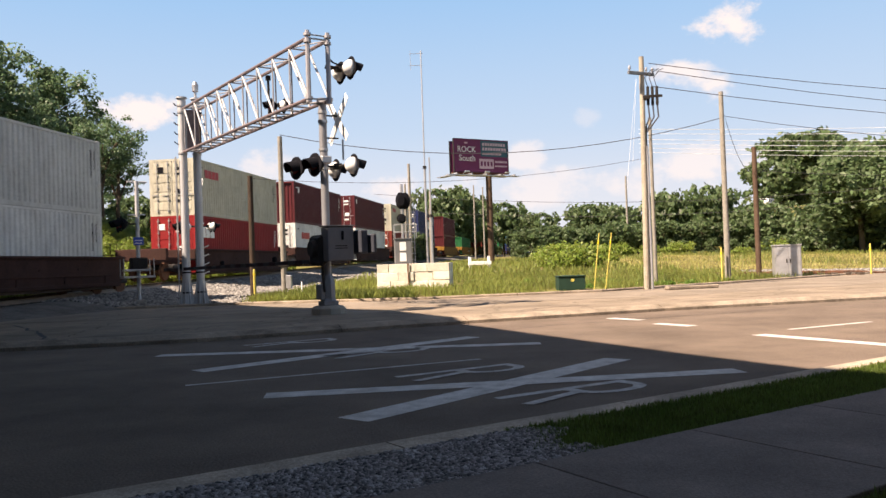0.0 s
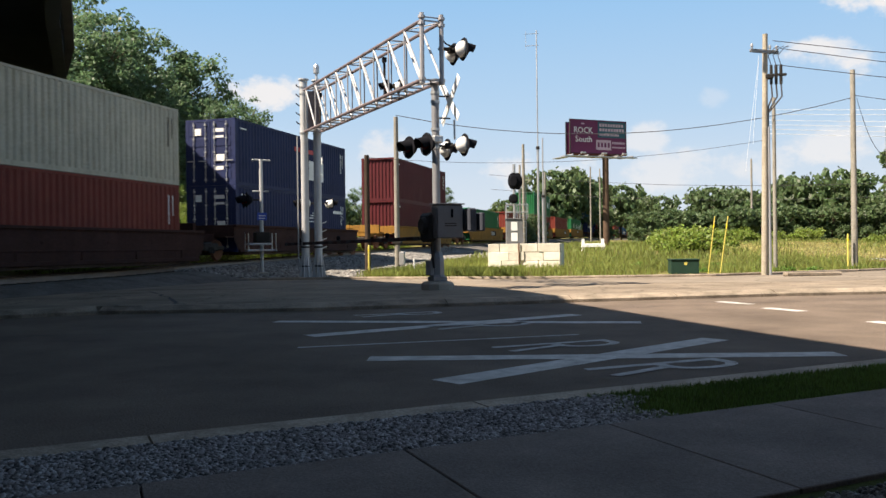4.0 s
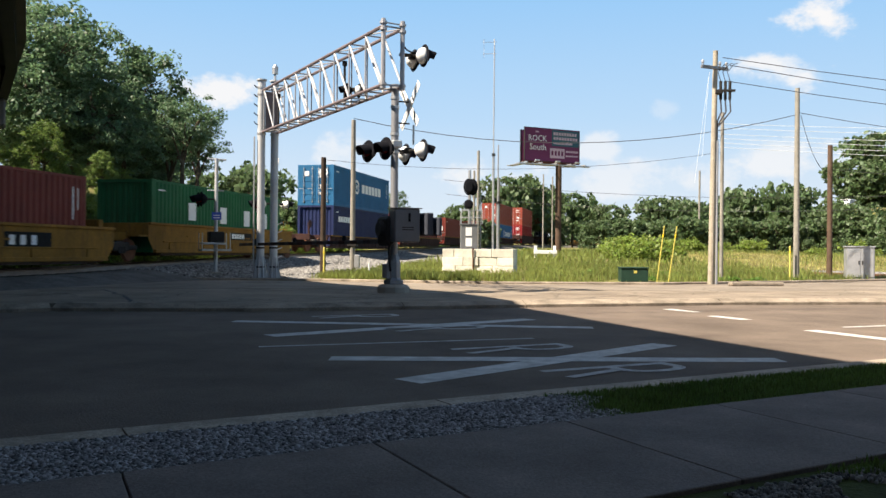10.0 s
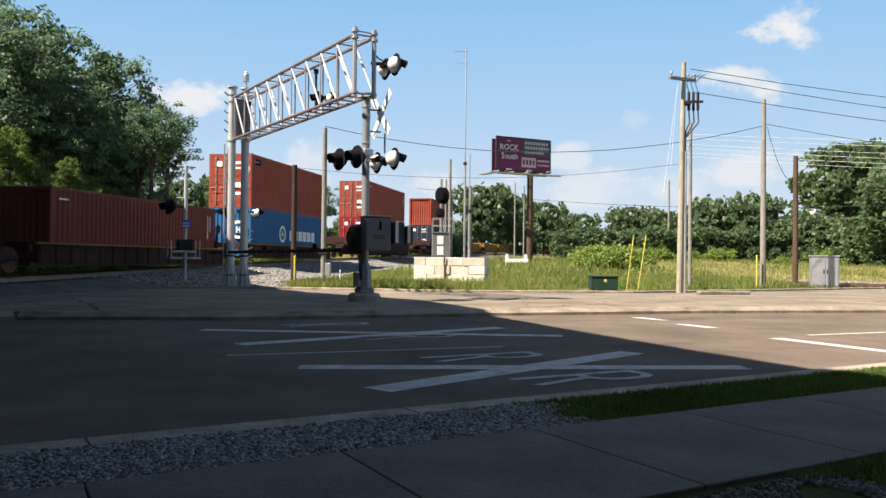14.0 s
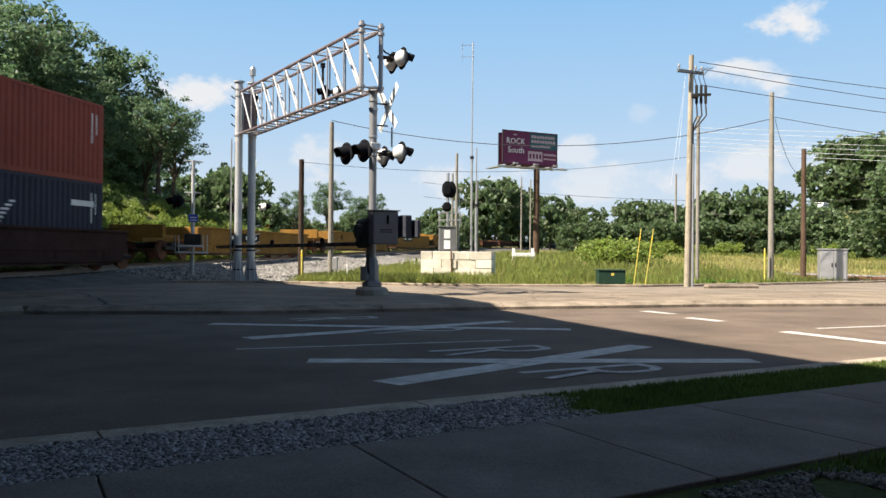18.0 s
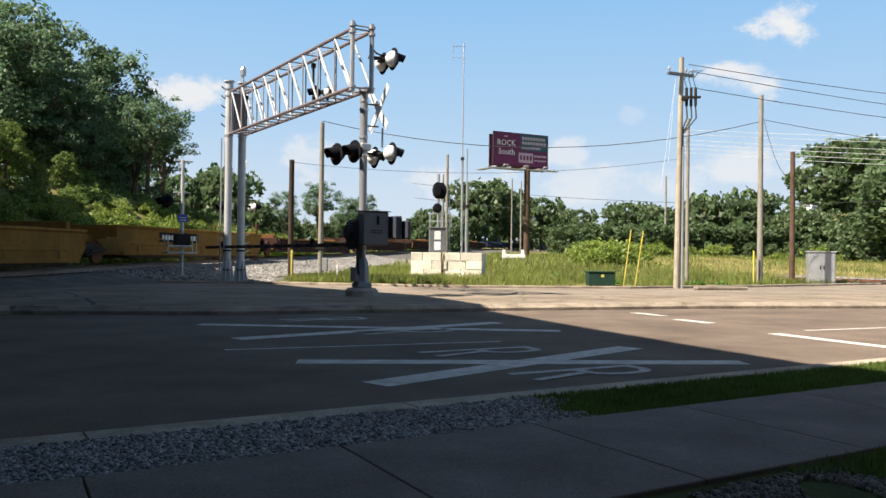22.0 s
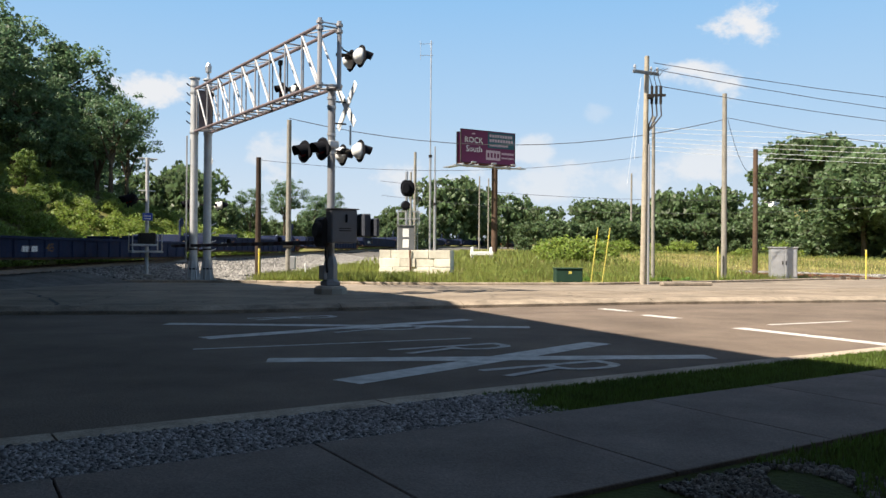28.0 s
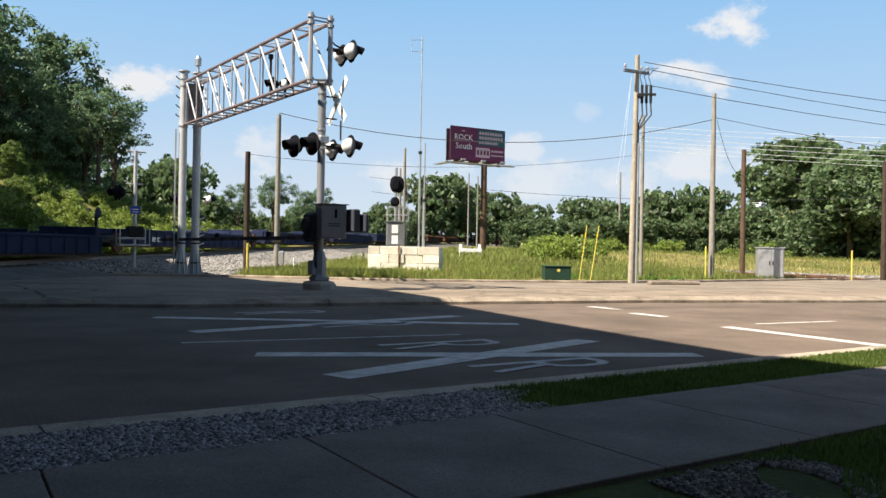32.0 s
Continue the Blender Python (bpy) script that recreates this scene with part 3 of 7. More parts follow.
# ---- track: ballast, ties, rails
def bed_section(y):
    x, z = track_x(y), track_z(y)
    slope = 0.12 + 0.0002 * (y - 28)
    nx, ny = 1 / math.hypot(1, slope), -slope / math.hypot(1, slope)
    out = []
    for o, h in ((-4.6, -0.9), (-2.0, -0.17), (-1.0, -0.165), (1.0, -0.165), (2.0, -0.17), (5.2, -0.75)):
        out.append((x + nx * o, y + ny * o, z + h))
    return out


vs, fs = [], []
rows_y = steps((-60, 20, 5), (20, 110, 1.0), (110, 420, 6))
for y in rows_y:
    vs += bed_section(y)
for j in range(len(rows_y) - 1):
    for i in range(5):
        fs.append((j * 6 + i, j * 6 + i + 1, j * 6 + 7 + i, j * 6 + 6 + i))
me = bpy.data.meshes.new("track_bed")
me.from_pydata(vs, [], fs)
me.materials.append(M_BALLAST)
tagged(new("track_bed", me), "pale grey crushed stone ballast bed of the railway", "ballast", kind="structure")
track_host = tagged(new("railway_track"), "main railway track with steel rails on wooden ties", "railway track", kind="structure")
for side in (-0.755, 0.755):
    vs, fs = [], []
    for y in rows_y:
        x, z = track_x(y), track_z(y)
        slope = 0.12 + 0.0002 * (y - 28)
        nx, ny = 1 / math.hypot(1, slope), -slope / math.hypot(1, slope)
        for o, h in ((-0.07, -0.165), (0.07, -0.165), (0.036, -0.04), (0.036, 0.0), (-0.036, 0.0), (-0.036, -0.04)):
            vs.append((x + nx * (side + o), y + ny * (side + o), z + h))
    for j in range(len(rows_y) - 1):
        for i in range(6):
            k = (i + 1) % 6
            fs.append((j * 6 + i, j * 6 + k, j * 6 + 6 + k, j * 6 + 6 + i))
    me = bpy.data.meshes.new("rail")
    me.from_pydata(vs, [], fs)
    me.materials.append(M_RAIL)
    ob = new("rail", me)
    ob.parent = track_host
bm = bmesh.new()
box(bm, -1.3, 1.3, -0.11, 0.11, -0.34, -0.15, 0.012)
tie_me = bpy.data.meshes.new("tie")
bm.to_mesh(tie_me)
bm.free()
tie_me.materials.append(M_TIE)
for k in range(150):
    x, y, z, h = on_track(-8 + 0.56 * k)
    share("tie", tie_me, track_host, pose(x, y, z, 0, 0, h))

# ---- overpass whose edge lies over the camera and whose shade lies on the road
DECK_U1, DECK_U0, DECK_Z = -2.9, -29.5, 8.95
DECK_V = [-70, -40, -20, -8, 0, 3, 6, 9, 12, 15, 18, 21, 24, 27, 30, 34, 38, 42, 46, 51.5]


def bend(v):
    """How far the curving deck swings sideways at v."""
    return float(np.interp(v, [-70, 0, 4, 9.5, 13, 15.8, 18, 20, 24, 34, 51.5], [-1.6, -1.1, -0.6, 0.4, 1.0, 1.35, 0.7, 0.1, 0.0, 0.15, -0.75]))


def along(bm, u0, u1, z0, z1):
    """A beam of the given section that follows the deck."""
    rings = [[bm.verts.new((u + bend(v), v, z)) for u, z in ((u0, z0), (u1, z0), (u1, z1), (u0, z1))] for v in DECK_V]
    for p, q in zip(rings, rings[1:]):
        for k in range(4):
            bm.faces.new((p[k], q[k], q[(k + 1) % 4], p[(k + 1) % 4]))
    bm.faces.new(rings[0])
    bm.faces.new(list(reversed(rings[-1])))
    return bm


bridge = holder("overpass_bridge", ROAD_M, "dark concrete and steel road overpass above the railway crossing", "bridge")
part("deck", along(bmesh.new(), DECK_U0, DECK_U1, DECK_Z + 1.3, DECK_Z + 1.55), M_BRIDGE, bridge)
for u in (DECK_U0 + 0.25, DECK_U1 - 0.25):
    part("parapet", along(bmesh.new(), u - 0.24, u + 0.24, DECK_Z + 1.554, DECK_Z + 2.25), M_BRIDGE, bridge)
for k in range(9):
    u = DECK_U1 - 0.55 - k * (DECK_U1 - DECK_U0 - 1.1) / 8
    bm = bmesh.new()
    along(bm, u - 0.02, u + 0.02, DECK_Z + 0.03, DECK_Z + 1.27)
    along(bm, u - 0.22, u + 0.22, DECK_Z, DECK_Z + 0.03)
    along(bm, u - 0.22, u + 0.22, DECK_Z + 1.27, DECK_Z + 1.298)
    for j in range(26):
        v = -66 + j * 4.6
        box(bm, u + bend(v) - 0.2, u + bend(v) + 0.2, v - 0.015, v + 0.015, DECK_Z + 0.031, DECK_Z + 1.269)
    part("girder", bm, M_GIRDER, bridge)
for v in (42.5,):
    top, side = DECK_Z - 0.004, bend(42.5)
    bm = bmesh.new()
    box(bm, DECK_U0 + 0.4 + side, DECK_U1 - 0.4 + side, v - 0.75, v + 0.75, top - 1.4, top, 0.08)
    part("pier_cap", bm, M_BRIDGE, bridge)
    for u in (DECK_U1 - 2.6, DECK_U1 - 9.5, DECK_U1 - 16.5, DECK_U0 + 2.6):
        bm = bmesh.new()
        lathe(bm, [(0.55, -1.0), (0.55, top - 1.402)], 20)
        bmesh.ops.translate(bm, vec=(u + side, v, 0), verts=bm.verts)
        part("column", bm, M_BRIDGE, bridge, smooth=True)
bm = bmesh.new()
box(bm, DECK_U0 - 4, DECK_U1 + 3, -26, -25, -0.5, 6.9)
part("abutment", bm, M_BRIDGE, bridge, "plain concrete abutment wall")
# unseen wall with a return, added to cut low sky light from behind and right
bm = bmesh.new()
box(bm, -27, 20, -11.0, -10.6, -0.5, 9.0)
box(bm, 20.0, 20.4, -11.0, -3.4, -0.5, 9.0)
bmesh.ops.transform(bm, matrix=ROAD_M, verts=bm.verts)
tagged(link_mesh("south_light_blocker", bm, M_BRIDGE), "unseen plain wall added behind the walk to hold back sky light", "wall", kind="structure")

# added wall out of view beyond the track; keeps western sky light out
bm = bmesh.new()
wall_line = [(track_x(y) - 5.6, y) for y in (-40, -20, 0, 24)]
extrude_poly(bm, list(reversed([(x - 0.6, y) for x, y in wall_line])) + wall_line, -0.5, 8.6)
bmesh.ops.recalc_face_normals(bm, faces=bm.faces)
tagged(link_mesh("west_light_blocker", bm, M_BRIDGE), "unseen plain wall added behind the track to block light from the left", "wall", kind="structure")

# unseen wall left of the camera, added to deepen the shade under the deck
bm = bmesh.new()
box(bm, -4.95, -4.35, -10.58, 9.8, -0.5, 0.0)
for v in bm.verts:
    if v.co.z > -0.1:
        v.co.z = DECK_Z - 0.04
part("side_light_blocker", bm, M_BRIDGE, bridge, "unseen plain wall added under the deck to darken the left of the road")

# ---- train: articulated well cars with boxes, moving along the track towards the camera
SPEED = 18.2


def paint(name, color, streak=0.35):
    return mat(name, color, 0.55, vary=0.22, scale=0.9, bump=0.05, bscale=14, streak=streak)


P = {
    "cream": paint("cream_container_paint", (0.5, 0.48, 0.38)),
    "grey": paint("grey_container_paint", (0.55, 0.56, 0.53)),
    "white": paint("white_container_paint", (0.66, 0.67, 0.64)),
    "red": paint("red_container_paint", (0.28, 0.018, 0.02), 0.2),
    "maroon": paint("maroon_container_paint", (0.088, 0.013, 0.017), 0.2),
    "rust": paint("rust_red_container_paint", (0.19, 0.036, 0.026), 0.25),
    "orange": paint("orange_red_container_paint", (0.33, 0.066, 0.04), 0.25),
    "green": paint("green_container_paint", (0.01, 0.125, 0.045), 0.15),
    "navy": paint("navy_container_paint", (0.016, 0.026, 0.085), 0.15),
    "blue": paint("blue_container_paint", (0.02, 0.125, 0.29), 0.15),
    "sky": paint("light_blue_container_paint", (0.018, 0.13, 0.27), 0.15),
    "dark": paint("dark_blue_grey_container_paint", (0.03, 0.035, 0.06), 0.15),
}
W_RUSTY = mat("rusty_fitting_paint", (0.2, 0.09, 0.035), 0.85, vary=0.4, scale=2.0, bump=0.2, bscale=14, streak=0.3)
W_BROWN = mat("brown_car_paint", (0.058, 0.029, 0.025), 0.85, vary=0.4, scale=1.0, bump=0.15, bscale=14, streak=0.4)
W_YELLOW = mat("yellow_car_paint", (0.29, 0.145, 0.026), 0.8, vary=0.35, scale=0.8, bump=0.1, bscale=14, streak=0.7)
W_BLUE = mat("blue_car_paint", (0.022, 0.034, 0.075), 0.85, vary=0.35, scale=1.0, bump=0.1, bscale=14, streak=0.35)
W_DECK = mat("car_floor_steel", (0.09, 0.06, 0.045), 0.85, vary=0.4, scale=2.0, bump=0.2, bscale=14)


def corrugated(bm, x, y0, y1, z0, z1, side, pitch=0.28, deep=0.036):
    """A corrugated steel wall in the plane x, ribs upright; side is the way outwards."""
    y = y0
    prof = []
    while y < y1 - 1e-4:
        for dy, dep in ((0.0, 0.0), (0.32, 0.0), (0.5, -1.0), (0.82, -1.0)):
            if y + dy * pitch < y1:
                prof.append((y + dy * pitch, dep * deep))
        y += pitch
    prof.append((y1, 0.0))
    lo = [bm.verts.new((x + side * d, yy, z0)) for yy, d in prof]
    hi = [bm.verts.new((x + side * d, yy, z1)) for yy, d in prof]
    for k in range(len(prof) - 1):
        f = (lo[k], lo[k + 1], hi[k + 1], hi[k])
        bm.faces.new(f if side > 0 else tuple(reversed(f)))


CONTAINER_KIT = {}


def container_kit(h):
    """The shared meshes of a 12.19 m box of height h: sides, roof, front wall, doors, frame, bars, castings."""
    if h in CONTAINER_KIT:
        return CONTAINER_KIT[h]
    L, Wd = 12.19, 1.219
    kit = {}

    def keep(name, bm):
        me = bpy.data.meshes.new(name)
        bm.to_mesh(me)
        bm.free()
        kit[name] = me

    for s, nm in ((1, "side_right"), (-1, "side_left")):
        bm = bmesh.new()
        corrugated(bm, s * (Wd - 0.012), 0.16, L - 0.16, 0.16, h - 0.1, s)
        keep(nm, bm)
    bm = bmesh.new()
    box(bm, -Wd + 0.02, Wd - 0.02, 0.1, L - 0.1, h - 0.1, h - 0.03)
    box(bm, -Wd + 0.02, Wd - 0.02, 0.1, L - 0.1, 0.05, 0.15)
    keep("roof", bm)
    bm = bmesh.new()
    corrugated(bm, -0.03, -Wd + 0.12, Wd - 0.12, 0.16, h - 0.1, 1, 0.25, 0.045)
    keep("end_wall", bm)
    bm = bmesh.new()
    box(bm, -0.0, 0.05, 0.012, Wd - 0.13, 0.16, h - 0.12, 0.01)
    for k in range(5):
        z = 0.3 + k * (h - 0.55) / 5
        box(bm, 0.05, 0.068, 0.09, Wd - 0.22, z, z + (h - 0.55) / 5 - 0.12, 0.006)
    keep("door", bm)
    bm = bmesh.new()
    tube(bm, (0.1, 0, 0.14), (0.1, 0, h - 0.12), 0.017, seg=6)
    for k in range(5):
        z = 0.25 + k * (h - 0.5) / 4
        box(bm, 0.06, 0.12, -0.045, 0.045, z - 0.03, z + 0.03)
    box(bm, 0.1, 0.125, -0.02, 0.32, 1.05, 1.09)
    keep("lock_bar", bm)
    bm = bmesh.new()
    for sx in (-1, 1):
        for y in (0.0, L - 0.16):
            box(bm, sx * Wd, sx * (Wd - 0.16), y, y + 0.16, 0.0, h)
        box(bm, sx * Wd, sx * (Wd - 0.1), 0.16, L - 0.16, 0.0, 0.16)
        box(bm, sx * Wd, sx * (Wd - 0.07), 0.16, L - 0.16, h - 0.1, h - 0.01)
    for y in (0.0, L - 0.14):
        box(bm, -Wd + 0.16, Wd - 0.16, y, y + 0.14, 0.0, 0.16)
        box(bm, -Wd + 0.16, Wd - 0.16, y, y + 0.14, h - 0.12, h - 0.005)
    keep("frame", bm)
    bm = bmesh.new()
    box(bm, -0.09, 0.09, -0.09, 0.09, -0.006, 0.124, 0.012)
    keep("corner_casting", bm)
    CONTAINER_KIT[h] = kit
    return kit


MESH_BY_PAINT = {}


def coloured(me, m):
    key = (me.name, m.name)
    if key not in MESH_BY_PAINT:
        c = me.copy()
        c.materials.clear()
        c.materials.append(m)
        MESH_BY_PAINT[key] = c
    return MESH_BY_PAINT[key]


def container(color, label, h=2.9, doors_near=True):
    """A shipping box 12.19 m long along +y from its near end, on z = 0."""
    kit, m = container_kit(h), P[color]
    L, Wd = 12.19, 1.219
    root = tagged(new("shipping_container"), label, "shipping container", "containers on the train")
    share("side_wall", coloured(kit["side_right"], m), root)
    share("side_wall", coloured(kit["side_left"], m), root)
    share("roof", coloured(kit["roof"], m), root)
    share("frame", coloured(kit["frame"], m), root)
    flip = Matrix.Translation((0, L, 0)) @ pose(0, 0, 0, 0, 0, 180)
    door_m, wall_m = (Matrix(), flip) if doors_near else (flip, Matrix())
    face = pose(0, 0.06, 0, 0, 0, -90)
    share("end_wall", coloured(kit["end_wall"], m), root, wall_m @ face)
    for s in (0, 1):
        mm = door_m @ face @ (Matrix.Diagonal((1, -1, 1, 1)) if s else Matrix())
        d = share("door", coloured(kit["door"], m), root, mm)
        for y in (0.22, 0.8):
            share("lock_bar", coloured(kit["lock_bar"], M_GALV), d, Matrix.Translation((0, y, 0)))
    for sx in (-1, 1):
        for y in (0.088, L - 0.088):
            for z in (0.0, h - 0.118):
                share("corner_casting", coloured(kit["corner_casting"], m), root, Matrix.Translation((sx * (Wd - 0.084), y, z)))
    return root


def block_marks(ob, cells, pm, x=1.2235):
    """Plain blocks in place of a mark: cells of (y, z, width, height)."""
    for y, z, w, h in cells:
        bm = bmesh.new()
        box(bm, x, x + 0.004, y - w / 2, y + w / 2, z - h / 2, z + h / 2)
        part("mark", bm, pm, ob)
    return ob


def word(y, z, n, w, h, gap=0.3):
    """A row of n blocks from y, each w wide."""
    return [(y + w / 2 + k * w * (1 + gap), z, w, h) for k in range(n)]


def bird(y, z):
    return [(y + 0.16 * k, z + 0.13 * k, 0.55 - 0.06 * k, 0.07) for k in range(6)] + [(y + 0.2, z - 0.18, 1.7, 0.06)]


def ring(ob, y, z, r, pm, end=False):
    bm = bmesh.new()
    seg = 20
    m = Matrix.Translation((0.55, -0.075, z)) @ pose(0, 0, 0, 90, 0, 0) if end else Matrix.Translation((1.224, y, z)) @ pose(0, 0, 0, 90, 0, 90)
    a = [bm.verts.new(m @ Vector((r * math.cos(6.2832 * k / seg), r * math.sin(6.2832 * k / seg), 0.004))) for k in range(seg)]
    b = [bm.verts.new(m @ Vector((0.68 * r * math.cos(6.2832 * k / seg), 0.68 * r * math.sin(6.2832 * k / seg), 0.004))) for k in range(seg)]
    for k in range(seg):
        bm.faces.new((a[k], a[(k + 1) % seg], b[(k + 1) % seg], b[k]))
    part("emblem", bm, pm, ob)
    bm = bmesh.new()
    for q in ((-0.28, -0.35, -0.1, 0.35), (0.1, -0.35, 0.28, 0.35), (-0.1, -0.08, 0.1, 0.08)):
        f = [bm.verts.new(m @ Vector((xx * r, yy * r, 0.005))) for xx, yy in ((q[0], q[1]), (q[2], q[1]), (q[2], q[3]), (q[0], q[3]))]
        bm.faces.new(f)
    part("emblem", bm, pm, ob)
    return ob


def small_print(ob, h, pm):
    """Rows of tiny print at the box's corners, as plain strips."""
    return block_marks(ob, [(11.5, h - 0.95, 0.06, 1.1), (11.75, h - 0.8, 0.045, 0.75), (0.7, h - 0.4, 0.5, 0.06)], pm)


def door_labels(ob, h, pm):
    for x, z, w, hh in ((0.42, h - 0.5, 0.5, 0.16), (0.42, h - 0.78, 0.5, 0.1), (0.5, 1.2, 0.4, 0.3), (0.45, 0.75, 0.4, 0.16), (-0.6, h - 0.55, 0.3, 0.3)):
        bm = bmesh.new()
        box(bm, x - w / 2, x + w / 2, -0.022, -0.016, z - hh / 2, z + hh / 2)
        part("label_plate", bm, pm, ob)
    return ob


UNIT = 16.3
CAR_MESH = {}


def car_mesh(name, make, m):
    key = (name, m.name)
    if key not in CAR_MESH:
        bm = bmesh.new()
        make(bm)
        me = bpy.data.meshes.new(name)
        bm.to_mesh(me)
        bm.free()
        me.materials.append(m)
        CAR_MESH[key] = me
    return CAR_MESH[key]


def mk_side(bm):
    """Deep side sill of a well: web, top and bottom chords, a ledge, sloped ends."""
    a0, a1 = 1.0, UNIT - 3.1
    out = [(a0 - 0.9, 0.85), (a0 - 0.55, 0.42), (a1 + 0.55, 0.42), (a1 + 0.9, 0.85), (a1 + 0.9, 1.42), (a0 - 0.9, 1.42)]
    for x, s in ((1.30, 1), (1.27, -1)):
        f = [bm.verts.new((x, y, z)) for y, z in out]
        bm.faces.new(f if s > 0 else list(reversed(f)))
    box(bm, 1.24, 1.38, a0 - 0.9, a1 + 0.9, 1.42, 1.52, 0.015)
    box(bm, 1.24, 1.36, a0 - 0.5, a1 + 0.5, 0.32, 0.46, 0.01)
    box(bm, 1.301, 1.335, a0 + 0.1, a1 - 0.1, 0.74, 0.79, 0.008)
    for k in range(5):
        y = a0 + 0.6 + (a1 - a0 - 1.2) * k / 4
        box(bm, 1.301, 1.33, y - 0.05, y + 0.05, 0.46, 0.74)
    for y in (a0 + 2.2, a0 + 4.6, a1 - 4.6, a1 - 2.2):
        box(bm, 1.302, 1.32, y - 0.28, y + 0.28, 0.98, 1.05)


def mk_floor(bm):
    a0, a1 = 1.0, UNIT - 3.1
    for k in range(6):
        y = a0 + 0.4 + (a1 - a0 - 0.8) * k / 5
        box(bm, -1.26, 1.26, y - 0.14, y + 0.14, 0.2, 0.32)
    box(bm, -0.35, 0.35, a0, a1, 0.21, 0.3)
    for s in (-1, 1):
        box(bm, s * 1.0, s * 1.26, a0, a1, 0.22, 0.31)


def mk_platform(bm):
    """The end deck over a truck between two wells."""
    y0, y1 = -3.0, 0.3
    box(bm, -1.28, 1.28, y0, y0 + 0.22, 0.95, 1.5, 0.02)
    box(bm, -1.28, 1.28, y1 - 0.22, y1, 0.95, 1.5, 0.02)
    box(bm, -0.34, 0.34, y0, y1, 0.78, 1.12, 0.02)
    for s in (-1, 1):
        box(bm, s * 0.9, s * 1.28, y0 + 0.2, y0 + 0.9, 0.95, 1.02)
        box(bm, s * 0.9, s * 1.28, y1 - 0.9, y1 - 0.2, 0.95, 1.02)


def mk_rail_guard(bm):
    bent(bm, [(-1.15, -0.5, 1.1), (-1.15, -0.5, 2.05), (-1.15, 0, 2.05), (-1.15, 0, 1.6), (1.15, 0, 1.6), (1.15, 0, 2.05), (1.15, -0.5, 2.05), (1.15, -0.5, 1.1)], 0.02)


def mk_truck(bm):
    for s in (-1, 1):
        x = s * 1.0
        box(bm, x - 0.08, x + 0.08, -0.55, 0.55, 0.38, 0.72, 0.05)
        box(bm, x - 0.07, x + 0.07, -1.05, -0.5, 0.42, 0.6, 0.04)
        box(bm, x - 0.07, x + 0.07, 0.5, 1.05, 0.42, 0.6, 0.04)
        for k in (-0.16, 0, 0.16):
            lathe(bm, [(0.07, 0.3), (0.07, 0.55)], 8, Matrix.Translation((x + s * 0.06, k, 0)))
    box(bm, -1.0, 1.0, -0.2, 0.2, 0.5, 0.76, 0.04)


def mk_wheels(bm):
    for s in (-1, 1):
        lathe(bm, [(0.44, 0.0), (0.46, 0.02), (0.46, 0.03), (0.42, 0.05), (0.42, 0.13), (0.15, 0.13)], 18,
              Matrix.Translation((s * 0.70, 0, 0.42)) @ pose(0, 0, 0, 0, 90 * s, 0))
    tube(bm, (-0.75, 0, 0.42), (0.75, 0, 0.42), 0.08, seg=8)


def mk_flat_sill(bm):
    """Ribbed side of a low platform car."""
    box(bm, 1.24, 1.29, 0.3, UNIT - 2.3, 0.32, 0.95, 0.01)
    box(bm, 1.235, 1.36, 0.0, UNIT - 2.0, 0.95, 1.05, 0.01)
    n = 16
    for k in range(n + 1):
        y = 0.4 + (UNIT - 2.8) * k / n
        box(bm, 1.29, 1.33, y - 0.035, y + 0.035, 0.32, 0.95)


def mk_flat_deck(bm):
    box(bm, -1.235, 1.235, 0.0, UNIT - 2.0, 0.24, 0.345)


def mk_flat_platform(bm):
    """The low end of a platform car: cross beams, centre sill and a brake stand."""
    y0, y1 = -3.0, 0.1
    box(bm, -1.25, 1.25, y0, y0 + 0.2, 0.7, 1.05, 0.02)
    box(bm, -1.25, 1.25, y1 - 0.2, y1, 0.7, 1.05, 0.02)
    box(bm, -0.34, 0.34, y0, y1, 0.78, 1.04, 0.02)
    box(bm, 0.95, 1.05, y0 + 0.4, y0 + 0.5, 1.0, 1.75, 0.01)
    lathe(bm, [(0.22, -0.02), (0.24, 0.0), (0.22, 0.02)], 14, Matrix.Translation((1.08, y0 + 0.45, 1.65)) @ pose(0, 0, 0, 0, 90, 0))


def add_truck(root, y):
    t = share("truck", car_mesh("truck", mk_truck, M_DARKSTEEL), root, Matrix.Translation((0, y, 0)))
    for k in (-0.88, 0.88):
        share("wheelset", car_mesh("wheelset", mk_wheels, M_RUST), t, Matrix.Translation((0, k, 0)))


def well_car(m, label, kind="well", coupled=False):
    root = tagged(new("well_car" if kind == "well" else "platform_car"), label, "rail car", "cars of the train")
    mirror = Matrix.Diagonal((-1, 1, 1, 1))
    if kind == "well":
        for mm in (Matrix(), mirror):
            share("side_sill", car_mesh("side_sill", mk_side, m), root, mm)
        share("well_floor", car_mesh("well_floor", mk_floor, W_DECK), root)
        share("end_platform", car_mesh("end_platform", mk_platform, m), root)
    else:
        for mm in (Matrix(), mirror):
            share("side_sill", car_mesh("flat_sill", mk_flat_sill, m), root, mm)
        share("deck", car_mesh("flat_deck", mk_flat_deck, W_DECK), root)
        share("end_platform", car_mesh("flat_platform", mk_flat_platform, m), root)
    add_truck(root, -1.35)
    if coupled:
        add_truck(root, UNIT - 2.6)
        share("hand_rail", car_mesh("hand_rail", mk_rail_guard, m), root, Matrix.Translation((0, UNIT - 2.5, 0)))
    return root


BROWN_L, YELLOW_L, BLUE_L = "rust brown articulated well car", "worn yellow articulated well car", "dark blue low platform rail car"
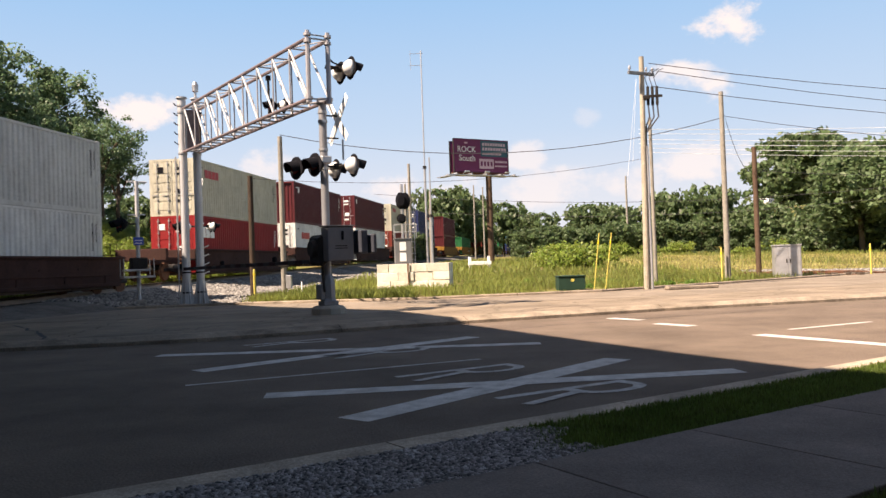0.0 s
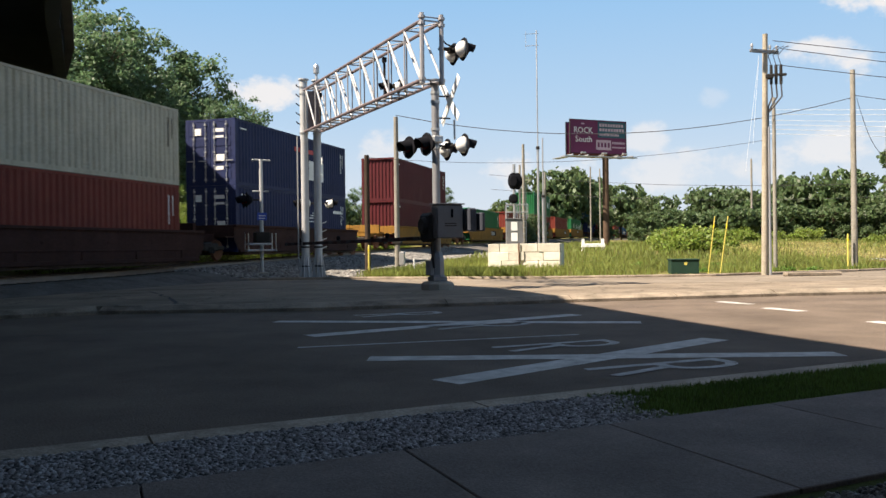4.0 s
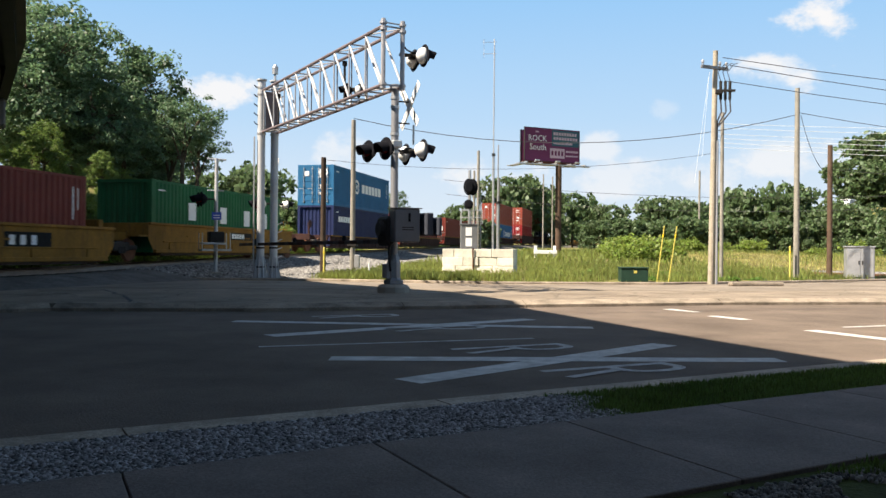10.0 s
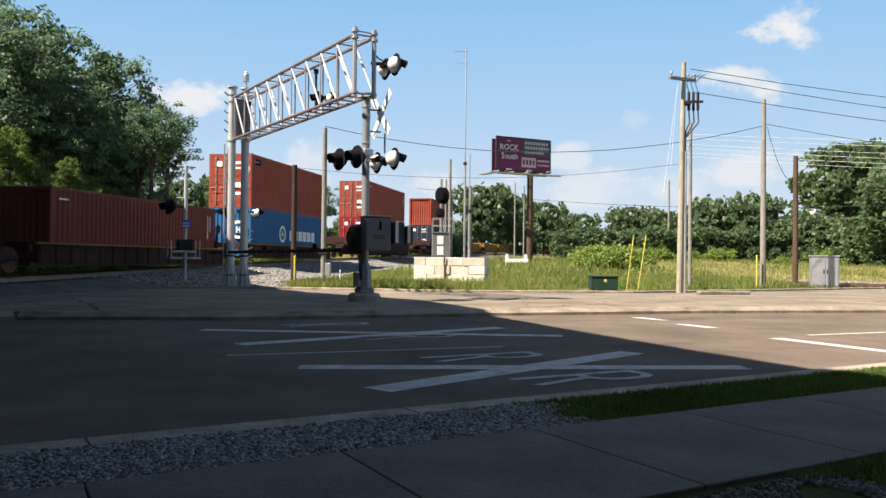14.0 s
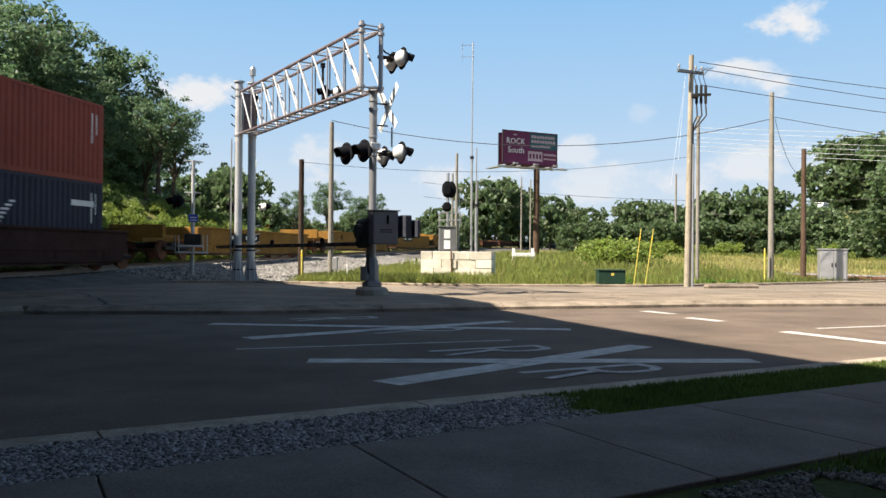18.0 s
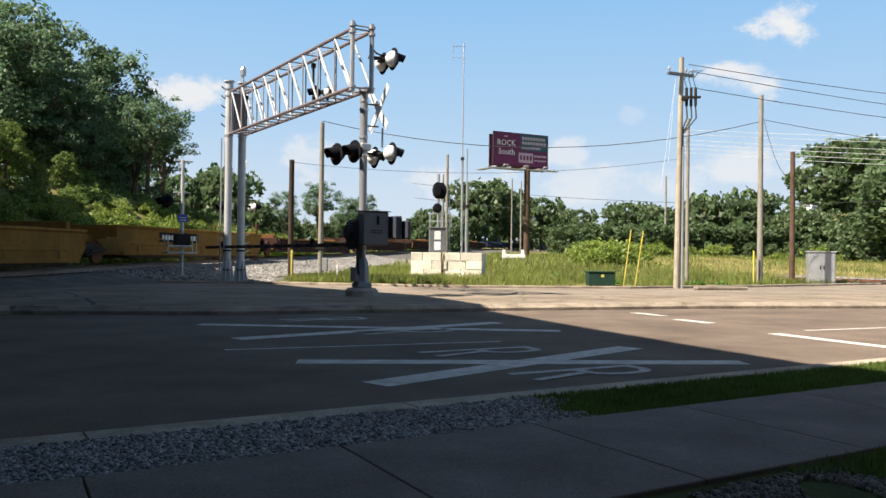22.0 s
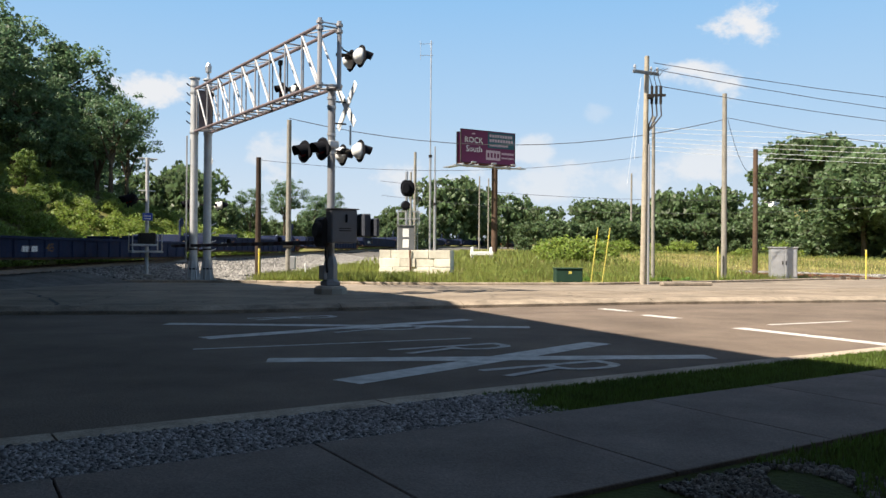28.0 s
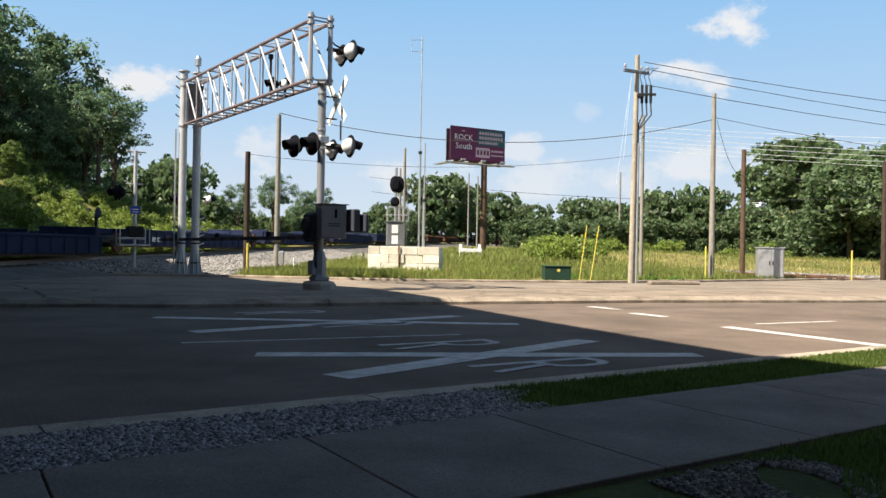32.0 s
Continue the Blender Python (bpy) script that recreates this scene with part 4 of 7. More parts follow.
TRAIN = []


def put(ob, c, z=0.0):
    TRAIN.append((ob, c, z))


def stack(c, car, lower, upper, lh=2.9, uh=2.9):
    """One well at c metres along the track at the start: its car and its boxes."""
    put(car, c - 0.4)
    if lower:
        put(lower, c, 0.33)
    if upper:
        put(upper, c, 0.335 + lh)


def wc(m, label, coupled=False, kind="well"):
    return well_car(m, label, kind, coupled)


RM, WM, YM, KM = M_RED, M_WHITE, M_YELLOW, M_BLACK


def C(color, label, h=2.9, doors=True, marks=(), red=(), plates=True, extra=None):
    ob = container(color, label, h, doors)
    if marks:
        block_marks(ob, marks, WM)
    if red:
        block_marks(ob, red, RM)
    small_print(ob, h, KM if color in ("white", "grey", "cream") else WM)
    if doors and plates:
        door_labels(ob, h, KM if color in ("white", "grey", "cream") else WM)
    if extra:
        extra(ob)
    return ob


def car_marks(car, cells, pm, plate=None):
    if plate:
        block_marks(car, [plate], M_TIRE, 1.302)
    return block_marks(car, cells, pm, 1.3065)


WIDE = word(1.2, 2.2, 4, 0.4, 0.42, 0.12)
WHITE_R = "white shipping container with a red mark"
MAROON_R = "maroon shipping container on a white one"
GREY_T, WHITE_B = "grey ribbed shipping container on top of another", "white ribbed shipping container in a well car"
for c in (-37.6, -21.4, -5.0):
    stack(c, wc(W_BROWN, BROWN_L, c > -6), C("white", WHITE_B), C("grey", GREY_T))
stack(15.93, wc(W_BROWN, BROWN_L), C("red", "bright red shipping container with white mark in a well car", marks=word(0.6, 2.05, 3, 0.5, 0.55, 0.1)), C("cream", "cream shipping container with a red mark", red=WIDE))
stack(31.74, wc(W_BROWN, BROWN_L), C("white", WHITE_R, red=word(1.4, 2.05, 4, 0.42, 0.45, 0.12)), C("maroon", MAROON_R, doors=False, marks=[(1.0, 2.35, 0.35, 0.4)]))
stack(48.6, wc(W_BROWN, BROWN_L), C("white", WHITE_R, red=word(1.4, 2.05, 4, 0.42, 0.45, 0.12)), C("maroon", MAROON_R, marks=[(0.7, 2.4, 0.3, 0.4)]))
stack(64.15, wc(W_BROWN, BROWN_L), C("rust", "rust red shipping container in a well car"), C("cream", "cream shipping container with a red mark", red=word(1.0, 2.3, 4, 0.36, 0.36, 0.12)))
stack(80.56, wc(W_BROWN, BROWN_L, True), C("navy", "navy blue shipping container with a white bird mark", marks=bird(7.6, 1.7) + [(11.0, 2.1, 1.2, 0.16)]),
      C("navy", "navy blue shipping container with white mark", marks=word(6.4, 1.25, 3, 0.85, 1.0, 0.1), red=[(7.2, 2.2, 3.0, 0.22)]))
stack(101.4, wc(W_YELLOW, YELLOW_L, True), C("maroon", "dark red shipping container in a yellow car", doors=False), C("maroon", "dark red shipping container on top of another", doors=False, marks=[(0.5, 1.6, 0.25, 0.3)]))
TTX_WHITE = word(8.85, 1.0, 3, 0.24, 0.3, 1.0)
TTX_PLATE = (9.7, 1.0, 2.1, 0.5)
stack(121.28, car_marks(wc(W_YELLOW, YELLOW_L), TTX_WHITE, WM, TTX_PLATE), C("green", "plain green shipping container in a yellow car", doors=False), None)
stack(137.51, car_marks(wc(W_YELLOW, YELLOW_L), TTX_WHITE, WM, TTX_PLATE), C("rust", "rust red shipping container in a yellow car", doors=False), None)
SPACED = [(3.1, 1.75, 0.62, 0.75), (5.9, 1.7, 0.62, 0.75), (8.3, 1.65, 0.62, 0.75), (10.3, 1.6, 0.62, 0.75), (11.5, 1.9, 0.2, 1.3), (7.1, 0.95, 1.3, 0.16)]
stack(153.97, car_marks(wc(W_YELLOW, YELLOW_L), TTX_WHITE, WM, TTX_PLATE), C("rust", "rust red shipping container in a yellow car", doors=False), C("green", "green shipping container with white marks on a red one", doors=False, marks=SPACED))
stack(170.59, car_marks(wc(W_YELLOW, YELLOW_L), TTX_WHITE, WM, TTX_PLATE), C("rust", "rust red shipping container in a yellow car", doors=False), None)
stack(186.85, car_marks(wc(W_YELLOW, YELLOW_L, True), word(7.0, 1.1, 5, 0.2, 0.22, 0.3), WM, (8.0, 1.1, 2.2, 0.34)), C("green", "green shipping container with white marks low in a yellow car", doors=False, marks=SPACED), None)


def flat(c, m, label, lower=None, upper=None, lh=2.59, loads=0):
    car = well_car(m, label, "flat")
    if m is W_BROWN:
        bm = bmesh.new()
        box(bm, 1.361, 1.372, 0.2, UNIT - 2.2, 0.97, 1.04)
        part("edge_stripe", bm, W_YELLOW, car)
    if loads:
        r = random.Random(int(c))
        for k in range(loads):
            y = r.uniform(0.6, UNIT - 3.2)
            bm = bmesh.new()
            h = r.uniform(0.08, 0.3)
            box(bm, -0.55, 0.55, y, y + 0.12, 0.346, 1.0 + h, 0.02)
            box(bm, -0.5, -0.4, y + 0.12, y + 0.75, 0.346, 0.95, 0.01)
            box(bm, 0.4, 0.5, y + 0.12, y + 0.75, 0.346, 0.95, 0.01)
            part("container_stop", bm, W_RUSTY if m is W_BROWN else m, car)
    put(car, c - 1.0)
    if lower:
        put(lower, c, 0.35)
    if upper:
        put(upper, c, 0.355 + lh)
    return car


FLAT_L = "brown platform rail car with a ribbed side and yellow edge"
flat(207.34, W_BROWN, FLAT_L, C("navy", "navy blue shipping container with small white mark", 2.59, False, word(0.9, 1.75, 6, 0.4, 0.36, 0.15)),
     C("sky", "light blue shipping container with a white emblem", 2.59, True, word(5.6, 1.45, 6, 0.6, 0.6, 0.25), extra=lambda ob: ring(ring(ob, 4.5, 1.5, 0.5, WM), 0, 2.1, 0.3, WM, True)))
flat(223.39, W_BROWN, FLAT_L, C("rust", "rust red shipping container on a platform car", 2.59), None)
flat(239.39, W_BROWN, FLAT_L, C("rust", "rust red shipping container with a white emblem on its end", 2.59, True, plates=False, extra=lambda ob: ring(ob, 0, 1.5, 0.42, WM, True)), None)
flat(255.5, W_BROWN, FLAT_L, C("rust", "rust red shipping container on a platform car", 2.59, False), None)
flat(271.96, W_BROWN, FLAT_L, C("blue", "blue shipping container with a white emblem", 2.59, False, word(5.6, 1.25, 6, 0.6, 0.6, 0.25), extra=lambda ob: ring(ring(ob, 4.5, 1.3, 0.5, WM), 0, 1.4, 0.5, WM, True)),
     C("orange", "orange red shipping container on a blue one", 2.9, extra=lambda ob: block_marks(ob, [(0.9, 2.5, 0.7, 0.3)], KM)))
stack(294.48, wc(W_BROWN, BROWN_L, True), C("red", "dark red shipping container in a well car"), C("orange", "orange red shipping container on top of another"))
stack(318.62, wc(W_BROWN, BROWN_L, True), C("dark", "dark blue grey shipping container with a white bird mark", marks=bird(6.6, 1.3) + [(11.0, 2.1, 1.3, 0.2)]), C("orange", "orange red shipping container on top of another", doors=False))
for k, c in enumerate((338.4, 357.3, 373.4, 389.5, 405.5)):
    car = wc(W_YELLOW, "empty worn yellow articulated well car", k in (0, 4))
    if k % 2 == 0:
        car_marks(car, word(3.5, 1.1, 4, 0.16, 0.2, 0.6) + word(5.1, 1.1, 6, 0.14, 0.2, 0.7), WM, (5.0, 1.1, 3.5, 0.42))
    else:
        lettering("lettering", "40", 0.62, M_BLACK, car, pose(1.307, 1.9, 1.08, 90, 0, 90))
    stack(c, car, None, None)
c = 422.8
for k in range(5):
    flat(c, W_BROWN, "empty rust brown platform rail car", loads=5)
    c += 17.5
for k in range(8):
    blue_car = flat(c, W_BLUE, "empty dark blue platform rail car", loads=5)
    lettering("lettering", "45", 0.42, W_YELLOW, blue_car, pose(1.295, 3.25, 0.66, 90, 0, 90))
    block_marks(blue_car, word(1.7, 0.62, 5, 0.13, 0.2, 0.3), M_WHITE, 1.292)
    c += 16.6
for k in range(14):
    flat(c, W_BROWN if k % 5 else W_BLUE, "empty rust brown platform rail car" if k % 5 else "empty dark blue platform rail car", loads=4)
    c += 16.6


def motions():
    """Key every car and box along the track."""
    for ob, c, z in TRAIN:
        rows = []
        for k in range(17):
            t = 2.0 * k
            x, y, h, a = on_track(c + 6.1 - SPEED * t)
            m = pose(x, y, h, 0, 0, a) @ Matrix.Translation((0, -6.1, z))
            rows.append((t, m))
        walk(ob, rows)

# ---- crossing signals
def uv(u, v, z=0.0, turn=0.0):
    """A pose on the road's axes: local x along the road, local y across it."""
    return ROAD_M @ pose(u, v, z, 0, 0, turn)


def gantry():
    """Cantilever truss over the roadway on two tall posts, with flashing lights at its end."""
    g = holder("signal_gantry", uv(5.62, 14.35) @ pose(0, 0, 0, 0, 0, 2.3), "silver lattice cantilever gantry for crossing lights over the road", "signal gantry")
    L, W, z0, z1 = 10.4, 0.58, 5.78, 7.36
    for x in (0, W):
        for z, nm in ((z0, "bottom_chord"), (z1, "top_chord")):
            bm = bmesh.new()
            tube(bm, (x, -0.05, z), (x, L + 0.45, z), 0.05, seg=8)
            part(nm, bm, M_CHORD, g, "weathered brownish steel chord")
    n = 9
    for x in (0, W):
        for k in range(n + 1):
            y = L * k / n
            bm = bmesh.new()
            tube(bm, (x, y, z0), (x, y, z1), 0.024 if k else 0.065, seg=8)
            if k == 0:
                tube(bm, (x, y, z1), (x, y, z1 + 0.2), 0.065, seg=8)
                for zz in (z0 - 0.02, z1 - 0.12, z1 + 0.06):
                    tube(bm, (x, y, zz), (x, y, zz + 0.07), 0.098, seg=10)
                tube(bm, (x, y, z0 - 0.1), (x, y, z0), 0.08, seg=8)
            part("upright", bm, M_ALU, g)
        for k in range(n):
            bm = bmesh.new()
            tube(bm, (x, L * k / n, z0), (x, L * (k + 1) / n, z1), 0.032, seg=8)
            part("diagonal", bm, M_PALE, g)
    for k in range(2 * n + 1):
        y = L * k / (2 * n)
        for z in (z0, z1):
            if z == z1 and k % 2:
                continue
            bm = bmesh.new()
            tube(bm, (0, y, z), (W, y, z), 0.024, seg=6)
            part("cross_bar", bm, M_ALU, g)
    for k in range(n):
        for z in (z0, z1):
            bm = bmesh.new()
            tube(bm, (0 if k % 2 else W, L * k / n, z), (W if k % 2 else 0, L * (k + 1) / n, z), 0.02, seg=6)
            part("cross_bar", bm, M_ALU, g)
    bm = bmesh.new()
    box(bm, 0.06, W - 0.06, L - 0.03, L + 0.0, z0 + 0.06, z1 - 0.06, 0.006)
    part("end_plate", bm, M_CHORD, g, "dark brown plate between the posts")
    bm = bmesh.new()
    tube(bm, (0, 0, z1 + 0.1), (W, 0, z1 + 0.1), 0.02, seg=6)
    part("cross_bar", bm, M_ALU, g)
    for x in (0.0, W - 0.06):
        bm = bmesh.new()
        tube(bm, (x, L + 0.3, 0.0), (x, L + 0.3, 7.75), 0.148, seg=18)
        tube(bm, (x, L + 0.3, 7.75), (x, L + 0.3, 7.8), 0.2, seg=18)
        p = part("post", bm, M_SILVER, g, "thick silver tubular steel post")
        for z in (0.62, 1.35, 5.7, 7.2, 7.45):
            bm = bmesh.new()
            tube(bm, (x, L + 0.3, z), (x, L + 0.3, z + 0.06), 0.17, seg=16)
            part("band", bm, M_DARKSTEEL if z < 2 else M_GALV, p)
        bm = bmesh.new()
        lathe(bm, [(0.3, -0.35), (0.3, 0.2), (0.285, 0.22)], 14)
        bmesh.ops.translate(bm, vec=(x, L + 0.3, 0), verts=bm.verts)
        part("footing", bm, M_CONC, g)
        for k in range(8):
            bm = bmesh.new()
            extrude_poly(bm, [(0.14, 0.221), (0.275, 0.221), (0.275, 0.27), (0.16, 1.05), (0.14, 1.05)], -0.012, 0.012)
            bmesh.ops.transform(bm, matrix=Matrix.Translation((x, L + 0.3, 0)) @ pose(0, 0, 0, 0, 0, 45 * k + 12) @ pose(0, 0, 0, 90), verts=bm.verts)
            part("gusset", bm, M_SILVER, g)
    for z in (1.0, 1.32, 1.64, 1.96, 2.28, 6.1, 6.45, 6.8, 7.15, 7.5):
        bm = bmesh.new()
        bent(bm, [(-0.13, L + 0.3, z - 0.04), (-0.22, L + 0.32, z + 0.0), (-0.29, L + 0.33, z + 0.07)], 0.022)
        part("rung", bm, M_DARKSTEEL, g)
        bm = bmesh.new()
        tube(bm, (W + 0.28, L + 0.3, z + 0.08), (W + 0.08, L + 0.3, z), 0.02, seg=6)
        part("rung", bm, M_GALV, g)
    bm = bmesh.new()
    tube(bm, (-0.27, L + 0.3, 0.5), (-0.27, L + 0.3, 5.6), 0.028, seg=6)
    part("conduit", bm, M_GALV, g)
    bm = bmesh.new()
    bent(bm, [(W + 0.02, 0.0, 6.9), (W + 0.12, -0.05, 6.78), (W + 0.3, 0, 6.75), (W + 0.5, 0, 6.78)], 0.022)
    part("conduit", bm, M_DARKSTEEL, g)
    bm = bmesh.new()
    tube(bm, (W + 0.0, 0.15, 6.72), (W + 0.75, 0.15, 6.72), 0.028, seg=8)
    part("light_arm", bm, M_DARKSTEEL, g)
    for x, y in ((0.3, 3.35), (0.3, 9.6)):
        bm = bmesh.new()
        tube(bm, (x, y, z0), (x, y, 7.05), 0.04, seg=8)
        box(bm, x - 0.06, x + 0.06, y - 0.06, y + 0.06, 6.95, 7.1, 0.01)
        part("light_arm", bm, M_DARKSTEEL, g)
    bm = bmesh.new()
    lathe(bm, [(0.05, 7.79), (0.05, 8.05), (0.11, 8.06), (0.12, 8.3), (0.06, 8.42)], 12)
    bmesh.ops.translate(bm, vec=(W - 0.06, L + 0.3, 0), verts=bm.verts)
    part("finial", bm, M_GALV, g)
    return g


def flasher(parent, m, back=None):
    """One round crossing light facing local +x: black backplate, lens, silver back, long hood."""
    bm = bmesh.new()
    lathe(bm, [(0.295, -0.012), (0.312, 0.0), (0.295, 0.012)], 24, pose(0, 0, 0, 0, 90, 0))
    plate = part("backplate", bm, M_BLACK, parent, smooth=False)
    plate.matrix_basis = m
    bm = bmesh.new()
    lathe(bm, [(0.155, 0.012), (0.155, 0.07), (0.1, 0.09)], 18, pose(0, 0, 0, 0, 90, 0))
    part("lens", bm, M_LENS, plate, smooth=True)
    bm = bmesh.new()
    lathe(bm, [(0.05, -0.24), (0.14, -0.19), (0.215, -0.09), (0.23, -0.012)], 18, pose(0, 0, 0, 0, 90, 0))
    part("housing", bm, back or M_WHITE, plate, "black housing behind the light" if back else "silvered housing behind the light", smooth=True)
    bm = bmesh.new()
    seg = 14
    ring = []
    for k in range(seg + 1):
        a = math.radians(-20 + 220 * k / seg)
        ring.append((math.cos(a), math.sin(a), 0.27 + 0.12 * math.sin(a)))
    for r, flip in ((0.205, 0), (0.192, 1)):
        lo = [bm.verts.new((0.012, r * c, r * s)) for c, s, d in ring]
        hi = [bm.verts.new((d * 0.9, r * 0.9 * c, r * 0.9 * s - 0.05)) for c, s, d in ring]
        for k in range(seg):
            f = (lo[k], lo[k + 1], hi[k + 1], hi[k])
            bm.faces.new(tuple(reversed(f)) if flip else f)
    part("hood", bm, M_BLACK, plate)
    return plate


def flasher_pair(name, m, label, spread=0.42, arm=0.55, back=None):
    """Two lights side by side on a cross arm, facing local +x, carried on a stub from behind."""
    r = holder(name, m, label, "crossing light", "crossing lights")
    bm = bmesh.new()
    tube(bm, (0, -spread - 0.05, 0.0), (0, spread + 0.05, 0.0), 0.035, seg=8)
    tube(bm, (-arm, 0, 0.0), (0, 0, 0.0), 0.035, seg=8)
    box(bm, -0.09, 0.09, -0.09, 0.09, -0.07, 0.09, 0.01)
    part("cross_arm", bm, M_DARKSTEEL, r)
    for s in (-1, 1) if spread else (0,):
        flasher(r, Matrix.Translation((0.2, s * spread, -0.02)), back)
    return r


gantry()
MU, MV = 6.16, 14.75
L_ONE = "single hooded round black crossing light under the gantry"
L_PAIR = "pair of hooded round black crossing lights on a cross arm"
flasher_pair("crossing_light", uv(MU - 0.36, MV, 4.07, 192), L_PAIR, arm=0.36, back=M_BLACK)
flasher_pair("crossing_light", uv(MU + 0.4, MV, 4.08), L_PAIR, spread=0.56, arm=0.4)
flasher_pair("crossing_light", uv(6.62, 14.62, 6.7), L_PAIR, 0.32, 0.4)
flasher_pair("crossing_light", uv(5.76, 17.1, 6.1, 180) @ Matrix.Diagonal((0.7, 0.7, 0.7, 1)), L_ONE, 0.0, 0.1, M_BLACK)
flasher_pair("crossing_light", uv(5.84, 17.0, 6.1) @ Matrix.Diagonal((0.7, 0.7, 0.7, 1)), L_ONE, 0.0, 0.1)


def crossbuck(parent, m, z):
    for s in (-1, 1):
        bm = bmesh.new()
        box(bm, -0.006 + 0.014 * s, 0.006 + 0.014 * s, -0.115, 0.115, -0.8, 0.8, 0.004, Matrix.Translation((0, 0, z)) @ pose(0, 0, 0, 45 * s, 0, 0))
        b = part("crossbuck_board", bm, M_WHITE, parent, "white crossbuck board")
        b.matrix_basis = m
        for k in range(5):
            bm = bmesh.new()
            box(bm, 0.0205, 0.0225, -0.028, 0.028, -0.5 + k * 0.22, -0.44 + k * 0.22, 0, Matrix.Translation((0, 0, z)) @ pose(0, 0, 0, 45 * s, 0, 0))
            part("letter_bar", bm, M_BLACK, b)


def signal_mast():
    r = holder("crossing_signal_mast", uv(MU, MV, 0.14), "silver crossing signal mast with crossbuck and grey control box", "crossing signal")
    bm = bmesh.new()
    tube(bm, (0, 0, 0.3), (0, 0, 5.75), 0.105, seg=16)
    tube(bm, (0, 0, 5.6), (0, 0, 5.75), 0.15, seg=14)
    mast = part("mast", bm, M_MAST, r)
    bm = bmesh.new()
    box(bm, -0.15, 0.15, -0.2, 0.15, 4.0, 4.2, 0.03)
    part("junction_box", bm, M_GALV, mast)
    for z in (0.95, 3.85, 4.35, 5.1, 5.35):
        bm = bmesh.new()
        tube(bm, (0, 0, z), (0, 0, z + 0.07), 0.125, seg=14)
        part("band", bm, M_GALV, mast)
    bm = bmesh.new()
    lathe(bm, [(0.46, -0.2), (0.46, 0.16), (0.4, 0.22), (0.3, 0.24)], 10)
    part("footing", bm, M_CONC, r)
    bm = bmesh.new()
    box(bm, -0.21, 0.21, -0.21, 0.21, 0.24, 0.36, 0.02)
    lathe(bm, [(0.24, 0.36), (0.2, 0.42), (0.2, 0.82), (0.16, 0.98), (0.13, 1.05)], 8)
    box(bm, -0.28, -0.16, -0.16, 0.16, 0.4, 0.8, 0.02)
    part("base_casting", bm, M_MAST, r)
    bm = bmesh.new()
    box(bm, -0.3, 0.46, -0.72, -0.32, 1.4, 2.3, 0.03)
    ctl = part("control_box", bm, M_BOXGREY, r, "grey steel control box")
    bm = bmesh.new()
    box(bm, -0.34, 0.5, -0.76, -0.3, 2.301, 2.33, 0.006)
    part("lid", bm, M_BOXGREY, ctl)
    bm = bmesh.new()
    box(bm, 0.1, 0.16, -0.75, -0.721, 1.95, 2.18, 0.008)
    part("latch", bm, M_BLACK, ctl)
    bm = bmesh.new()
    for k in range(2):
        box(bm, -0.08, 0.26, -0.73, -0.7205, 1.78 - 0.06 * k, 1.805 - 0.06 * k)
    part("label_bar", bm, M_DARKSTEEL, ctl)
    bm = bmesh.new()
    box(bm, -0.4, -0.17, -0.45, 0.3, 1.3, 2.1, 0.08)
    lathe(bm, [(0.2, -0.1), (0.24, 0.0), (0.2, 0.1)], 14, Matrix.Translation((-0.42, -0.1, 1.75)) @ pose(0, 0, 0, 0, 90, 0))
    part("gate_mechanism", bm, M_DARKSTEEL, r)
    for s in (0, 1):
        bm = bmesh.new()
        box(bm, 0.1, 0.95, 0.05 - 0.5 * s, 0.12 - 0.5 * s, 1.72, 1.82, 0.01)
        arm = part("counterweight_arm", bm, M_DARKSTEEL, r)
        bm = bmesh.new()
        box(bm, 0.56 + s * 0.3, 0.78 + s * 0.2, -0.9 - 0.12 * s, -0.2 - 0.2 * s, 1.58, 2.2 - 0.12 * s, 0.03)
        part("counterweight", bm, M_SLATE, arm, "dark slate grey cast counterweight")
    bm = bmesh.new()
    bent(bm, [(-0.14, -0.1, 0.6), (-0.17, -0.1, 1.2), (-0.14, -0.1, 1.5)], 0.03)
    bent(bm, [(-0.18, -0.2, 0.6), (-0.24, -0.2, 1.1), (-0.2, -0.2, 1.5)], 0.03)
    part("conduit", bm, M_DARKSTEEL, r)
    crossbuck(r, Matrix.Translation((0.42, -0.05, 0)), 5.2)
    bm = bmesh.new()
    for z in (4.7, 5.3):
        tube(bm, (0, 0, z), (0.42, -0.05, z), 0.022, seg=6)
    part("bracket", bm, M_DARKSTEEL, r)
    bm = bmesh.new()
    tube(bm, (0.62, 0.1, 4.15), (0.62, 0.1, 4.7), 0.03, seg=8)
    lathe(bm, [(0.03, 4.0), (0.15, 4.02), (0.12, 4.16), (0.03, 4.2)], 12)
    part("bell", bm, M_GALV, r)
    return r


signal_mast()


def gate_arm(m, L, label):
    r = holder("crossing_gate", m, label, "crossing gate", "crossing gates")
    n = int(L / 0.42)
    for k in range(n):
        y = 0.3 + k * L / n
        bm = bmesh.new()
        box(bm, -0.02, 0.02, y, y + L / n, -0.055 - 0.0 * y, 0.055, 0.004)
        part("stripe", bm, M_GATERED if k % 2 else M_GATEGREY, r)
    for k in range(3):
        bm = bmesh.new()
        y = 2.5 + k * (L - 3) / 2.3
        lathe(bm, [(0.05, 0.05), (0.07, 0.07), (0.07, 0.17), (0.04, 0.2)], 10)
        bmesh.ops.translate(bm, vec=(0, y, 0), verts=bm.verts)
        part("gate_lamp", bm, M_BLACK, r)
    return r


